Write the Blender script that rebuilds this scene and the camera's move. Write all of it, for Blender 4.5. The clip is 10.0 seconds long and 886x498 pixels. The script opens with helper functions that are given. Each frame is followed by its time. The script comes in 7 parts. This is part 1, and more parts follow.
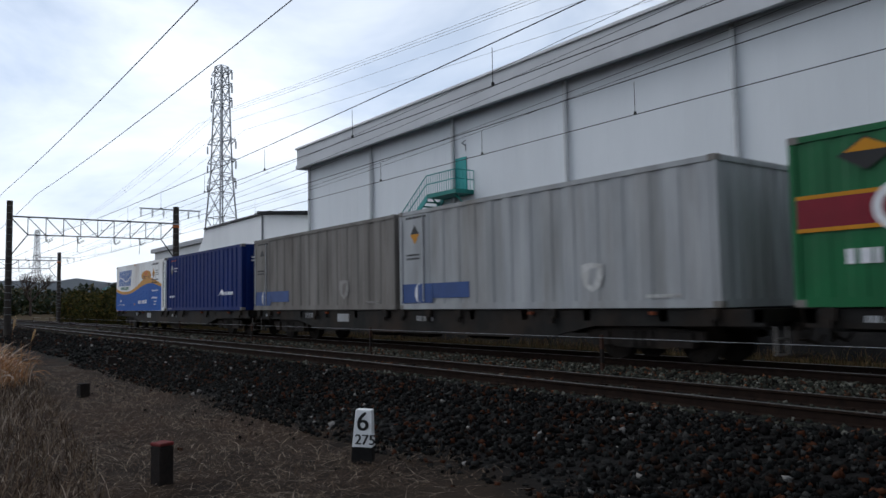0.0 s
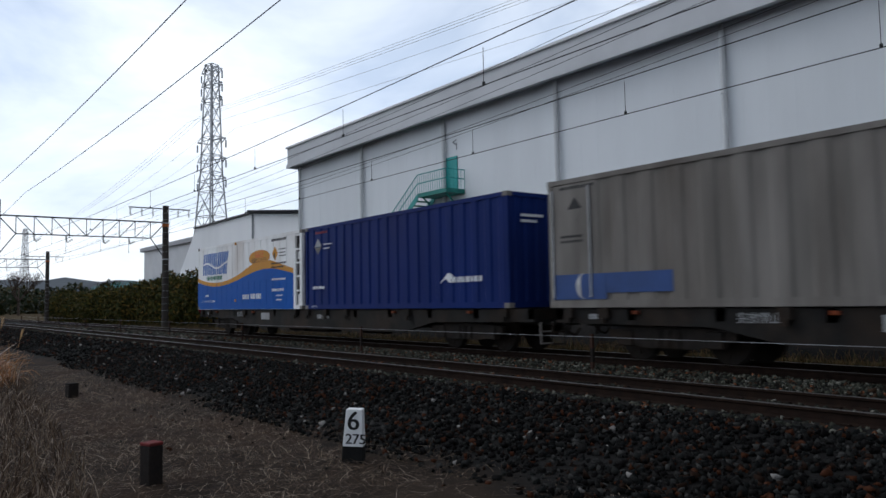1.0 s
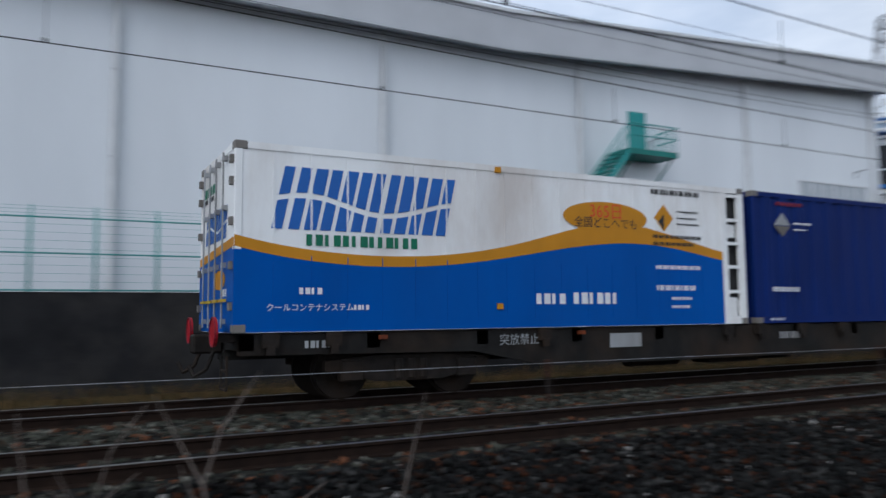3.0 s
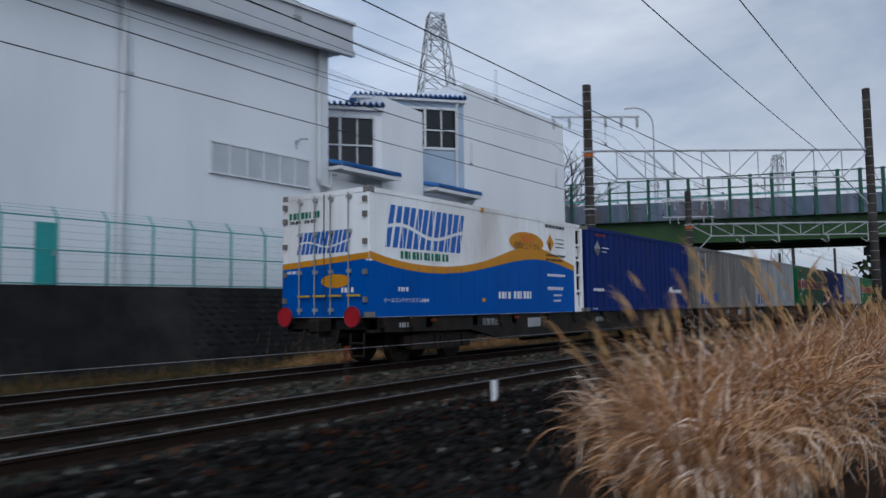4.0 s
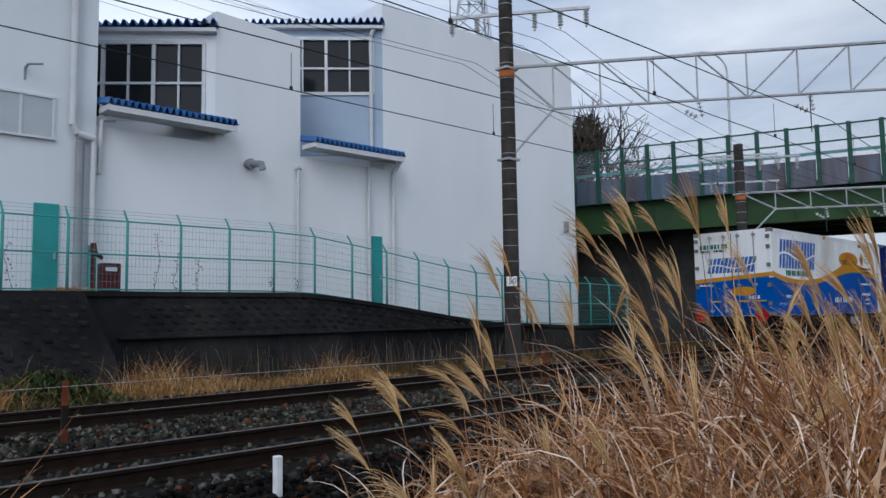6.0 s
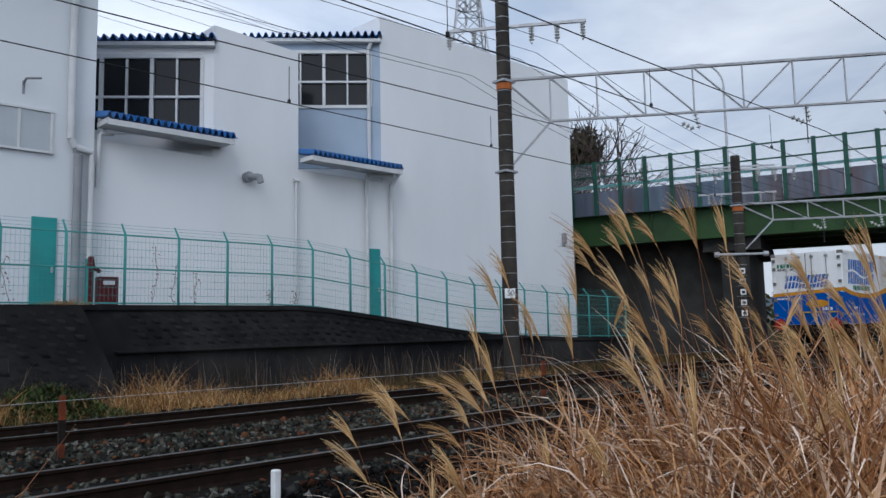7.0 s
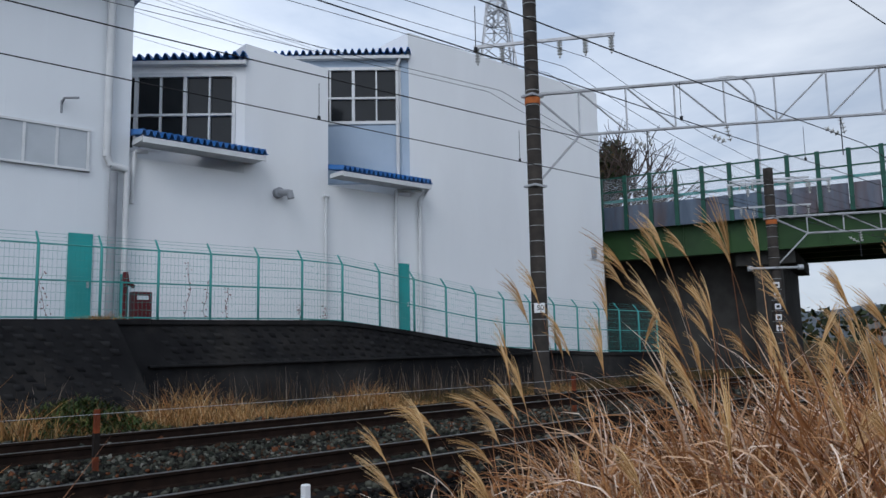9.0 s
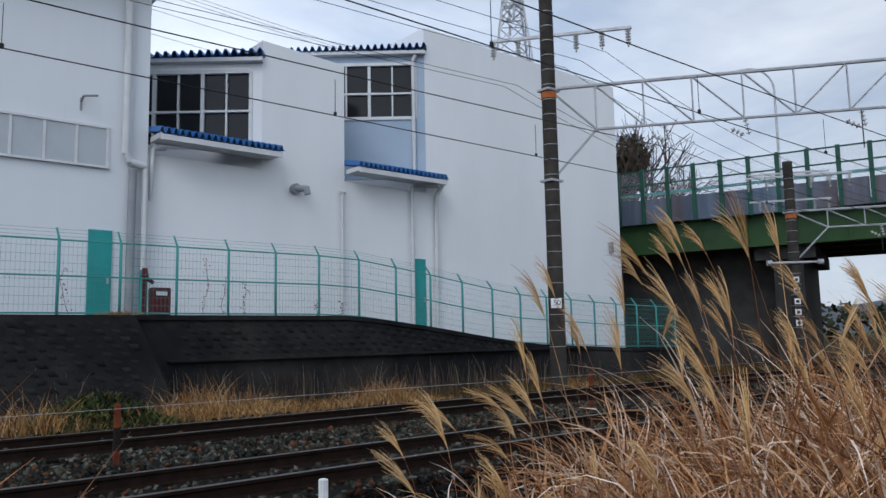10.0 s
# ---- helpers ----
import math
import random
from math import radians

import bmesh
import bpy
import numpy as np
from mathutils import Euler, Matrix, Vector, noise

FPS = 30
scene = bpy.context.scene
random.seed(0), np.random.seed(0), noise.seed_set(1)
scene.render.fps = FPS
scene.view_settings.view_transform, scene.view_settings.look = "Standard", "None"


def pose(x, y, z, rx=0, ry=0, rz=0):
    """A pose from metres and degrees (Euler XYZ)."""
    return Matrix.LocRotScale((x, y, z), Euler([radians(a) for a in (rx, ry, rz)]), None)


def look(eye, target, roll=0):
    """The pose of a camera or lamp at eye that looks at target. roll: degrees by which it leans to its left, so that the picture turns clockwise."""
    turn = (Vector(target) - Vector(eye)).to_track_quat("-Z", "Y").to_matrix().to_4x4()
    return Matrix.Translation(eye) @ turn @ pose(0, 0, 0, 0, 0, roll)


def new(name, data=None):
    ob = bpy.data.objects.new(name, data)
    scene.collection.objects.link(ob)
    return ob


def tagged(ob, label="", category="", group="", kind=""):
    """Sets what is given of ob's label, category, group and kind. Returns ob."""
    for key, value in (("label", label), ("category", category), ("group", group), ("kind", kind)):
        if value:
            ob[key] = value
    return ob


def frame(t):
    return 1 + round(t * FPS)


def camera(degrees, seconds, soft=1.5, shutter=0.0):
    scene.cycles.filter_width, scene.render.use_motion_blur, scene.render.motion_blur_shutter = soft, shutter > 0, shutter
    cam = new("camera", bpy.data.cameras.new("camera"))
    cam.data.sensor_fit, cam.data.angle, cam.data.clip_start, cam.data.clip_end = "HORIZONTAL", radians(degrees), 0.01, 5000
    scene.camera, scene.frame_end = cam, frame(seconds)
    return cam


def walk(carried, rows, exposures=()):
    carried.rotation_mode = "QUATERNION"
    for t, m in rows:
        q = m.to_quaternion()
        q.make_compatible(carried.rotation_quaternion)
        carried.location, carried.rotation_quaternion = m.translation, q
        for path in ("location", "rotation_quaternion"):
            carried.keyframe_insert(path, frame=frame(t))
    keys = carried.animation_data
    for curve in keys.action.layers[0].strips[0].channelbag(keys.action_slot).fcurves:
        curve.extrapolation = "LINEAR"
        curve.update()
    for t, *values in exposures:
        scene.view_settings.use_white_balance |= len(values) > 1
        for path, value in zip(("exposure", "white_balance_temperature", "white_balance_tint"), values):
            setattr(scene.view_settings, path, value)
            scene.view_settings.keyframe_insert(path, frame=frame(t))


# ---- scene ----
cam = camera(60.85, 10.0, soft=1.5, shutter=0.2)
EYE = 1.2
CAMERA_ROWS = [
    (0.0, 0.0, 0.0, 53.55, 3.99, 1.06), (0.5, 0.0, 0.0, 53.25, 3.96, 1.01), (1.0, 0.0, 0.0, 52.85, 3.92, 1.06),
    (1.5, 0.0, 0.0, 49.51, 3.96, 1.21), (1.8, 0.0, 0.0, 44.2, 4.1, 1.1), (2.0, 0.0, 0.0, 38.75, 4.22, 0.9), (2.2, 0.0, 0.05, 30.6, 4.5, 0.6),
    (2.75, 0.1, 0.6, -5.0, 5.1, 0.6), (3.3, 0.3, 1.3, -46.61, 5.41, 0.62), (3.5, 2.2, 1.1, -50.59, 5.46, 0.65), (3.75, 7.2, 0.5, -53.2, 4.95, 0.68),
    (4.0, 13.2, 1.4, -54.4, 4.4, 0.72), (4.25, 18.0, 0.9, -54.6, 4.35, 0.85), (4.5, 22.2, 1.9, -52.8, 4.35, 0.95), (5.0, 28.3, 1.7, -42.3, 4.36, 0.75),
    (5.5, 28.3, 1.7, -43.05, 4.55, 0.8), (6.25, 28.3, 1.7, -43.35, 5.2, 1.0), (7.0, 28.3, 1.7, -43.45, 5.88, 1.15),
    (7.5, 28.3, 1.7, -42.95, 6.33, 1.2), (8.0, 28.3, 1.7, -42.4, 6.73, 1.25), (8.5, 28.3, 1.7, -41.8, 7.0, 1.12),
    (9.0, 28.3, 1.7, -41.25, 7.03, 1.08), (9.5, 28.3, 1.7, -40.6, 6.95, 1.06), (10.0, 28.3, 1.7, -40.0, 6.7, 1.1)]
walk(cam, [(t, pose(x, y, EYE, 90 + p, r, w)) for t, x, y, w, p, r in CAMERA_ROWS],
     exposures=[(0.0, 0.3, 6250, 10), (1.2, 0.38, 6230, 10), (2.0, 0.55, 6200, 10), (2.4, 0.58, 6150, 10), (3.3, 0.78, 6050, 10), (3.6, 0.64, 6000, 10), (4.1, 0.4, 5900, 10), (5.0, 0.57, 5950, 10), (10.0, 0.67, 6050, 10)])

# where the train's tail is along the track, second by second
TRAIN = [(0.0, -48.1), (0.5, -40.1), (1.0, -32.1), (1.5, -24.1), (2.0, -15.6), (2.2, -12.0), (2.75, -2.4), (3.3, 7.5), (3.5, 11.2),
         (3.75, 17.2), (4.0, 24.4), (4.5, 34.6), (5.0, 42.0), (5.5, 47.2), (6.25, 52.2), (7.0, 56.6), (7.5, 59.3), (8.0, 62.0), (8.5, 64.8), (9.0, 68.0), (10.0, 75.0)]

# ---- light ----
world = bpy.data.worlds.new("overcast")
scene.world = world
world.use_nodes = True
wn, wl = world.node_tree.nodes, world.node_tree.links
wn.clear()
SUN_EL, SUN_ROT = radians(42), radians(238)
sky = wn.new("ShaderNodeTexSky")
sky.sky_type, sky.sun_disc, sky.sun_elevation, sky.sun_rotation = "NISHITA", False, SUN_EL, SUN_ROT
coord = wn.new("ShaderNodeTexCoord")
stretch = wn.new("ShaderNodeMapping")
stretch.inputs["Scale"].default_value = (1.0, 1.0, 2.6)
cloud = wn.new("ShaderNodeTexNoise")
cloud.inputs["Scale"].default_value, cloud.inputs["Detail"].default_value, cloud.inputs["Roughness"].default_value = 2.3, 6.0, 0.55
cloud.inputs["Distortion"].default_value = 0.4
ramp = wn.new("ShaderNodeValToRGB")
ramp.color_ramp.elements[0].position, ramp.color_ramp.elements[0].color = 0.33, (0.44, 0.51, 0.62, 1)
ramp.color_ramp.elements[1].position, ramp.color_ramp.elements[1].color = 0.66, (0.86, 0.89, 0.93, 1)
dim = wn.new("ShaderNodeVectorMath")
dim.operation = "SCALE"
dim.inputs["Scale"].default_value = 0.1
mix = wn.new("ShaderNodeMix")
mix.data_type = "RGBA"
mix.inputs["Factor"].default_value = 0.88
back = wn.new("ShaderNodeBackground")
back.inputs["Strength"].default_value = 0.95
wout = wn.new("ShaderNodeOutputWorld")
wl.new(coord.outputs["Generated"], stretch.inputs["Vector"])
wl.new(stretch.outputs["Vector"], cloud.inputs["Vector"])
wl.new(cloud.outputs["Fac"], ramp.inputs["Fac"])
wl.new(sky.outputs["Color"], dim.inputs[0])
wl.new(dim.outputs["Vector"], mix.inputs["A"])
wl.new(ramp.outputs["Color"], mix.inputs["B"])
axes = wn.new("ShaderNodeSeparateXYZ")
wl.new(coord.outputs["Generated"], axes.inputs[0])
bright_side = wn.new("ShaderNodeMapRange")
for key, value in (("From Min", -0.85), ("From Max", 0.95), ("To Min", 1.22), ("To Max", 0.8)):
    bright_side.inputs[key].default_value = value
wl.new(axes.outputs["X"], bright_side.inputs["Value"])
overhead = wn.new("ShaderNodeMapRange")
for key, value in (("From Min", 0.3), ("From Max", 1.0), ("To Min", 1.0), ("To Max", 0.5)):
    overhead.inputs[key].default_value = value
wl.new(axes.outputs["Z"], overhead.inputs["Value"])
heavy_cloud = wn.new("ShaderNodeMapRange")
for key, value in (("From Min", 0.68), ("From Max", 1.0), ("To Min", 1.0), ("To Max", 0.7)):
    heavy_cloud.inputs[key].default_value = value
wl.new(axes.outputs["X"], heavy_cloud.inputs["Value"])
sideways = wn.new("ShaderNodeMath")
sideways.operation = "MULTIPLY"
wl.new(bright_side.outputs["Result"], sideways.inputs[0])
wl.new(heavy_cloud.outputs["Result"], sideways.inputs[1])
both = wn.new("ShaderNodeMath")
both.operation = "MULTIPLY"
wl.new(sideways.outputs[0], both.inputs[0])
wl.new(overhead.outputs["Result"], both.inputs[1])
graded = wn.new("ShaderNodeVectorMath")
graded.operation = "SCALE"
wl.new(mix.outputs["Result"], graded.inputs[0])
wl.new(both.outputs[0], graded.inputs["Scale"])
wl.new(graded.outputs["Vector"], back.inputs["Color"])
wl.new(back.outputs["Background"], wout.inputs["Surface"])
sun_data = bpy.data.lights.new("sun", "SUN")
sun_data.energy, sun_data.angle, sun_data.color = 0.5, radians(30), (1.0, 0.98, 0.95)
sun = new("sun", sun_data)
sun.matrix_world = look((-46, -28, 48), (0, 0, 0))


# ---- materials ----
def mat(name, base, second=None, scale=6.0, rough=0.7, metal=0.0, bump=0.0, bump_scale=40.0, grime=None, grime_amount=0.35, island=0.0,
        obj_random=0.0, stretch=(1, 1, 1), spec=0.2):
    """Principled surface with colour noise at two scales, grime patches and fine relief, in object space."""
    m = bpy.data.materials.new(name)
    m.use_nodes = True
    n, l = m.node_tree.nodes, m.node_tree.links
    p = n["Principled BSDF"]
    p.inputs["Roughness"].default_value, p.inputs["Metallic"].default_value = rough, metal
    p.inputs["Specular IOR Level"].default_value = spec
    tc = n.new("ShaderNodeTexCoord")
    mp = n.new("ShaderNodeMapping")
    mp.inputs["Scale"].default_value = stretch
    l.new(tc.outputs["Object"], mp.inputs["Vector"])
    a = n.new("ShaderNodeTexNoise")
    a.inputs["Scale"].default_value, a.inputs["Detail"].default_value = scale, 8.0
    l.new(mp.outputs["Vector"], a.inputs["Vector"])
    r = n.new("ShaderNodeValToRGB")
    second = second or tuple(c * 0.8 for c in base)
    r.color_ramp.elements[0].position, r.color_ramp.elements[0].color = 0.35, (*base, 1)
    r.color_ramp.elements[1].position, r.color_ramp.elements[1].color = 0.68, (*second, 1)
    l.new(a.outputs["Fac"], r.inputs["Fac"])
    out = r.outputs["Color"]
    if grime:
        g = n.new("ShaderNodeTexNoise")
        g.inputs["Scale"].default_value, g.inputs["Detail"].default_value, g.inputs["Roughness"].default_value = scale * 0.23, 10.0, 0.65
        l.new(mp.outputs["Vector"], g.inputs["Vector"])
        gr = n.new("ShaderNodeMapRange")
        gr.inputs["From Min"].default_value, gr.inputs["From Max"].default_value, gr.inputs["To Max"].default_value = 0.46, 0.7, grime_amount
        l.new(g.outputs["Fac"], gr.inputs["Value"])
        mx = n.new("ShaderNodeMix")
        mx.data_type = "RGBA"
        l.new(gr.outputs["Result"], mx.inputs["Factor"])
        l.new(out, mx.inputs["A"])
        mx.inputs["B"].default_value = (*grime, 1)
        out = mx.outputs["Result"]
    if island or obj_random:
        src = n.new("ShaderNodeNewGeometry").outputs["Random Per Island"] if island else n.new("ShaderNodeObjectInfo").outputs["Random"]
        mr = n.new("ShaderNodeMapRange")
        k = island or obj_random
        mr.inputs["To Min"].default_value, mr.inputs["To Max"].default_value = 1 - k, 1 + k
        l.new(src, mr.inputs["Value"])
        hs = n.new("ShaderNodeHueSaturation")
        l.new(mr.outputs["Result"], hs.inputs["Value"])
        l.new(out, hs.inputs["Color"])
        out = hs.outputs["Color"]
    l.new(out, p.inputs["Base Color"])
    if bump:
        b = n.new("ShaderNodeTexNoise")
        b.inputs["Scale"].default_value, b.inputs["Detail"].default_value = bump_scale, 6.0
        l.new(mp.outputs["Vector"], b.inputs["Vector"])
        bp = n.new("ShaderNodeBump")
        bp.inputs["Strength"].default_value, bp.inputs["Distance"].default_value = bump, 0.02
        l.new(b.outputs["Fac"], bp.inputs["Height"])
        l.new(bp.outputs["Normal"], p.inputs["Normal"])
    return m


def island_ramp(m, colours):
    """Gives each loose piece of a mesh one of several colours."""
    n, l = m.node_tree.nodes, m.node_tree.links
    geo = n.new("ShaderNodeNewGeometry")
    r = n.new("ShaderNodeValToRGB")
    r.color_ramp.interpolation = "CONSTANT"
    els = r.color_ramp.elements
    while len(els) < len(colours):
        els.new(0.5)
    for e, (pos, c) in zip(els, colours):
        e.position, e.color = pos, (*c, 1)
    l.new(geo.outputs["Random Per Island"], r.inputs["Fac"])
    mx = n.new("ShaderNodeMix")
    mx.data_type, mx.blend_type = "RGBA", "MULTIPLY"
    mx.inputs["Factor"].default_value = 0.75
    base = n["Principled BSDF"].inputs["Base Color"]
    l.new(base.links[0].from_socket, mx.inputs["B"])
    l.new(r.outputs["Color"], mx.inputs["A"])
    l.new(mx.outputs["Result"], base)
    return m


M = {}
M["wall"] = mat("painted_metal_wall", (0.73, 0.755, 0.78), (0.68, 0.705, 0.73), 0.5, 0.6, 0, 0.04, 5, (0.42, 0.43, 0.43), 0.22, stretch=(1, 1, 0.25))
M["wall_white"] = mat("white_render", (0.80, 0.81, 0.82), (0.76, 0.77, 0.785), 0.5, 0.75, 0, 0.06, 30, (0.5, 0.51, 0.5), 0.2, stretch=(1, 1, 0.3))
M["wall_blue"] = mat("pale_blue_cladding", (0.38, 0.46, 0.56), (0.33, 0.41, 0.51), 0.8, 0.5, 0, 0.03, 10)
M["fascia"] = mat("fascia_metal", (0.50, 0.51, 0.53), (0.45, 0.46, 0.48), 0.6, 0.5, 0.1, 0.02, 8, (0.3, 0.3, 0.3), 0.2)
M["pipe"] = mat("white_pipe", (0.62, 0.63, 0.64), (0.55, 0.56, 0.57), 2, 0.5)
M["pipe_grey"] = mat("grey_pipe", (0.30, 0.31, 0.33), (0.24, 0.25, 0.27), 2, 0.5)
M["teal"] = mat("teal_paint", (0.03, 0.31, 0.30), (0.025, 0.25, 0.245), 1.5, 0.45, 0, 0.03, 20, (0.1, 0.17, 0.14), 0.3)
# Shaded copy of the teal: shade on landings, treads, brackets put in its colour.
M["teal_shaded"] = mat("teal_paint_shaded", (0.02, 0.20, 0.17), (0.02, 0.15, 0.13), 1.5, 0.5)
M["fence"] = mat("green_fence_paint", (0.06, 0.31, 0.29), (0.05, 0.26, 0.245), 3, 0.5, grime=(0.2, 0.22, 0.18), grime_amount=0.3)
M["blue_roof"] = mat("blue_corrugated_roof", (0.03, 0.15, 0.42), (0.025, 0.12, 0.35), 2, 0.45, 0, 0.03, 20, (0.12, 0.15, 0.2), 0.4)
M["glass"] = mat("window_glass", (0.008, 0.010, 0.012), (0.012, 0.014, 0.016), 1.0, 0.12, 0, spec=0.25)
M["frost"] = mat("frosted_glass", (0.42, 0.45, 0.48), (0.36, 0.39, 0.42), 1.0, 0.25, 0, spec=0.6)
M["frame"] = mat("window_frame", (0.66, 0.67, 0.68), (0.58, 0.59, 0.6), 3, 0.4)
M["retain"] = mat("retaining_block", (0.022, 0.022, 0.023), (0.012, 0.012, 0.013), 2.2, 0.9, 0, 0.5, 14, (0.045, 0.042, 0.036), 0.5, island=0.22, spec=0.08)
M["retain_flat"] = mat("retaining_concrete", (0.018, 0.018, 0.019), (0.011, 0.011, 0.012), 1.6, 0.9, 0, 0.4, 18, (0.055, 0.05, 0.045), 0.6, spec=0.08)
M["conc"] = mat("concrete", (0.30, 0.29, 0.28), (0.22, 0.215, 0.21), 2.0, 0.85, 0, 0.2, 40, (0.1, 0.095, 0.09), 0.5)
M["pole"] = mat("pole_concrete", (0.045, 0.038, 0.033), (0.026, 0.023, 0.021), 3.0, 0.85, 0, 0.25, 30, (0.14, 0.12, 0.1), 0.35)
M["band"] = mat("galvanised_band", (0.36, 0.37, 0.38), (0.22, 0.22, 0.22), 9, 0.5, 0.5)
M["galv"] = mat("galvanised_steel", (0.46, 0.47, 0.49), (0.36, 0.37, 0.39), 5, 0.5, 0.4, 0.03, 40, (0.25, 0.2, 0.16), 0.25)
M["steel_dark"] = mat("dark_steel", (0.05, 0.05, 0.055), (0.03, 0.03, 0.033), 4, 0.6, 0.3)
M["wire"] = mat("wire_copper_dark", (0.02, 0.02, 0.022), (0.03, 0.03, 0.03), 4, 0.6, 0.3)
M["orange"] = mat("orange_band_paint", (0.45, 0.13, 0.03), (0.35, 0.1, 0.03), 8, 0.7)
M["rust"] = mat("rusty_post", (0.2, 0.045, 0.014), (0.09, 0.022, 0.01), 5, 0.85, 0, 0.3, 60, (0.03, 0.02, 0.015), 0.6)
M["rust_dark"] = mat("dark_rusty_post", (0.05, 0.02, 0.012), (0.025, 0.013, 0.009), 5, 0.85, 0, 0.3, 60)
M["insul"] = mat("porcelain", (0.6, 0.6, 0.58), (0.5, 0.5, 0.48), 8, 0.2)
M["rail"] = mat("rail_rust", (0.023, 0.0145, 0.011), (0.013, 0.009, 0.0075), 7, 0.9, 0.0, 0.25, 60, spec=0.04)
M["railhead"] = mat("rail_running_top", (0.2, 0.19, 0.185), (0.12, 0.11, 0.105), 10, 0.4, 0.8)
M["sleeper"] = mat("sleeper_concrete", (0.045, 0.04, 0.036), (0.03, 0.027, 0.024), 6, 0.9, 0, 0.3, 50, (0.02, 0.014, 0.012), 0.5, obj_random=0.25, spec=0.06)
M["stone"] = island_ramp(mat("ballast_stone", (0.95, 0.93, 0.9), (0.6, 0.58, 0.56), 22, 0.9, 0, 0.25, 90, spec=0.06),
                         [(0.0, (0.0051, 0.0047, 0.0047)), (0.25, (0.0119, 0.0119, 0.0115)), (0.45, (0.0076, 0.0087, 0.0087)), (0.62, (0.0204, 0.0213, 0.0208)), (0.74, (0.0187, 0.0102, 0.0068)),
                          (0.83, (0.0510, 0.0187, 0.0093)), (0.9, (0.0467, 0.0467, 0.0450)), (0.99, (0.2550, 0.2465, 0.2380))])
# Lighter copy of the ballast: a brighter exposure put into the stones' colour.
M["stone_lit"] = island_ramp(mat("ballast_stone_lit", (0.95, 0.93, 0.9), (0.6, 0.58, 0.56), 22, 0.9, 0, 0.25, 90, spec=0.06),
                               [(0.0, (0.014, 0.013, 0.011)), (0.2, (0.05, 0.052, 0.042)), (0.42, (0.03, 0.034, 0.028)), (0.6, (0.085, 0.088, 0.072)), (0.76, (0.05, 0.03, 0.02)),
                                (0.86, (0.14, 0.058, 0.03)), (0.92, (0.16, 0.16, 0.14))])
M["tuft"] = island_ramp(mat("golden_tuft_grass", (1, 1, 1), (0.75, 0.72, 0.66), 7, 0.8),
                        [(0.0, (0.40, 0.22, 0.08)), (0.3, (0.50, 0.31, 0.13)), (0.5, (0.24, 0.12, 0.045)), (0.75, (0.34, 0.15, 0.05)), (0.9, (0.58, 0.42, 0.24))])
M["straw"] = island_ramp(mat("dead_straw", (1, 1, 1), (0.75, 0.72, 0.68), 9, 0.8),
                         [(0.0, (0.055, 0.033, 0.02)), (0.3, (0.11, 0.07, 0.042)), (0.5, (0.16, 0.115, 0.078)), (0.7, (0.04, 0.022, 0.014)), (0.86, (0.36, 0.29, 0.23))])
M["reed"] = island_ramp(mat("pampas_blade", (1, 1, 1), (0.78, 0.72, 0.66), 7, 0.7, spec=0.2),
                        [(0.0, (0.36, 0.17, 0.07)), (0.22, (0.52, 0.27, 0.12)), (0.42, (0.60, 0.36, 0.18)), (0.58, (0.16, 0.07, 0.035)), (0.72, (0.72, 0.50, 0.34)), (0.84, (0.86, 0.72, 0.60))])
M["plume"] = island_ramp(mat("pampas_plume", (1, 1, 1), (0.8, 0.76, 0.7), 14, 0.85),
                         [(0.0, (0.56, 0.36, 0.16)), (0.35, (0.68, 0.48, 0.26)), (0.7, (0.46, 0.27, 0.11))])
M["verge"] = island_ramp(mat("verge_grass", (1, 1, 1), (0.75, 0.75, 0.7), 7, 0.8),
                         [(0.0, (0.1105, 0.0618, 0.0234)), (0.25, (0.1625, 0.1040, 0.0423)), (0.42, (0.0650, 0.0358, 0.0143)), (0.6, (0.0228, 0.0273, 0.0078)), (0.85, (0.0455, 0.0423, 0.0130))])
M["bush"] = island_ramp(mat("bush_leaf", (1, 1, 1), (0.7, 0.72, 0.65), 5, 0.6),
                        [(0.0, (0.03, 0.05, 0.012)), (0.35, (0.06, 0.085, 0.018)), (0.6, (0.025, 0.035, 0.012)), (0.8, (0.10, 0.085, 0.025)), (0.92, (0.16, 0.08, 0.03))])
M["leaf"] = island_ramp(mat("evergreen_leaf", (1, 1, 1), (0.7, 0.72, 0.65), 5, 0.6),
                        [(0.0, (0.014, 0.022, 0.007)), (0.3, (0.025, 0.034, 0.01)), (0.55, (0.017, 0.024, 0.01)), (0.75, (0.05, 0.042, 0.01)), (0.9, (0.075, 0.05, 0.011))])
M["bark"] = mat("bark", (0.07, 0.05, 0.04), (0.045, 0.034, 0.028), 9, 0.9, 0, 0.4, 30)
M["green_girder"] = mat("green_girder_paint", (0.03, 0.075, 0.022), (0.02, 0.05, 0.018), 0.8, 0.55, 0, 0.05, 20, (0.035, 0.05, 0.03), 0.5)
M["bridge_panel"] = mat("bridge_parapet_panel", (0.13, 0.165, 0.22), (0.075, 0.10, 0.14), 1.8, 0.6, 0, 0.06, 20, (0.12, 0.055, 0.03), 0.75, obj_random=0.18, stretch=(1, 1, 0.22))
M["bridge_post"] = mat("bridge_fence_green", (0.02, 0.085, 0.06), (0.015, 0.06, 0.045), 4, 0.5)
M["clear"] = mat("clear_screen", (0.5, 0.55, 0.6), (0.45, 0.5, 0.55), 1, 0.1)
M["clear"].node_tree.nodes["Principled BSDF"].inputs["Alpha"].default_value = 0.1
M["white_box"] = mat("container_white", (0.82, 0.83, 0.83), (0.77, 0.78, 0.78), 1.6, 0.45, 0, 0.03, 12, (0.30, 0.20, 0.13), 0.45, stretch=(1, 1, 0.35))
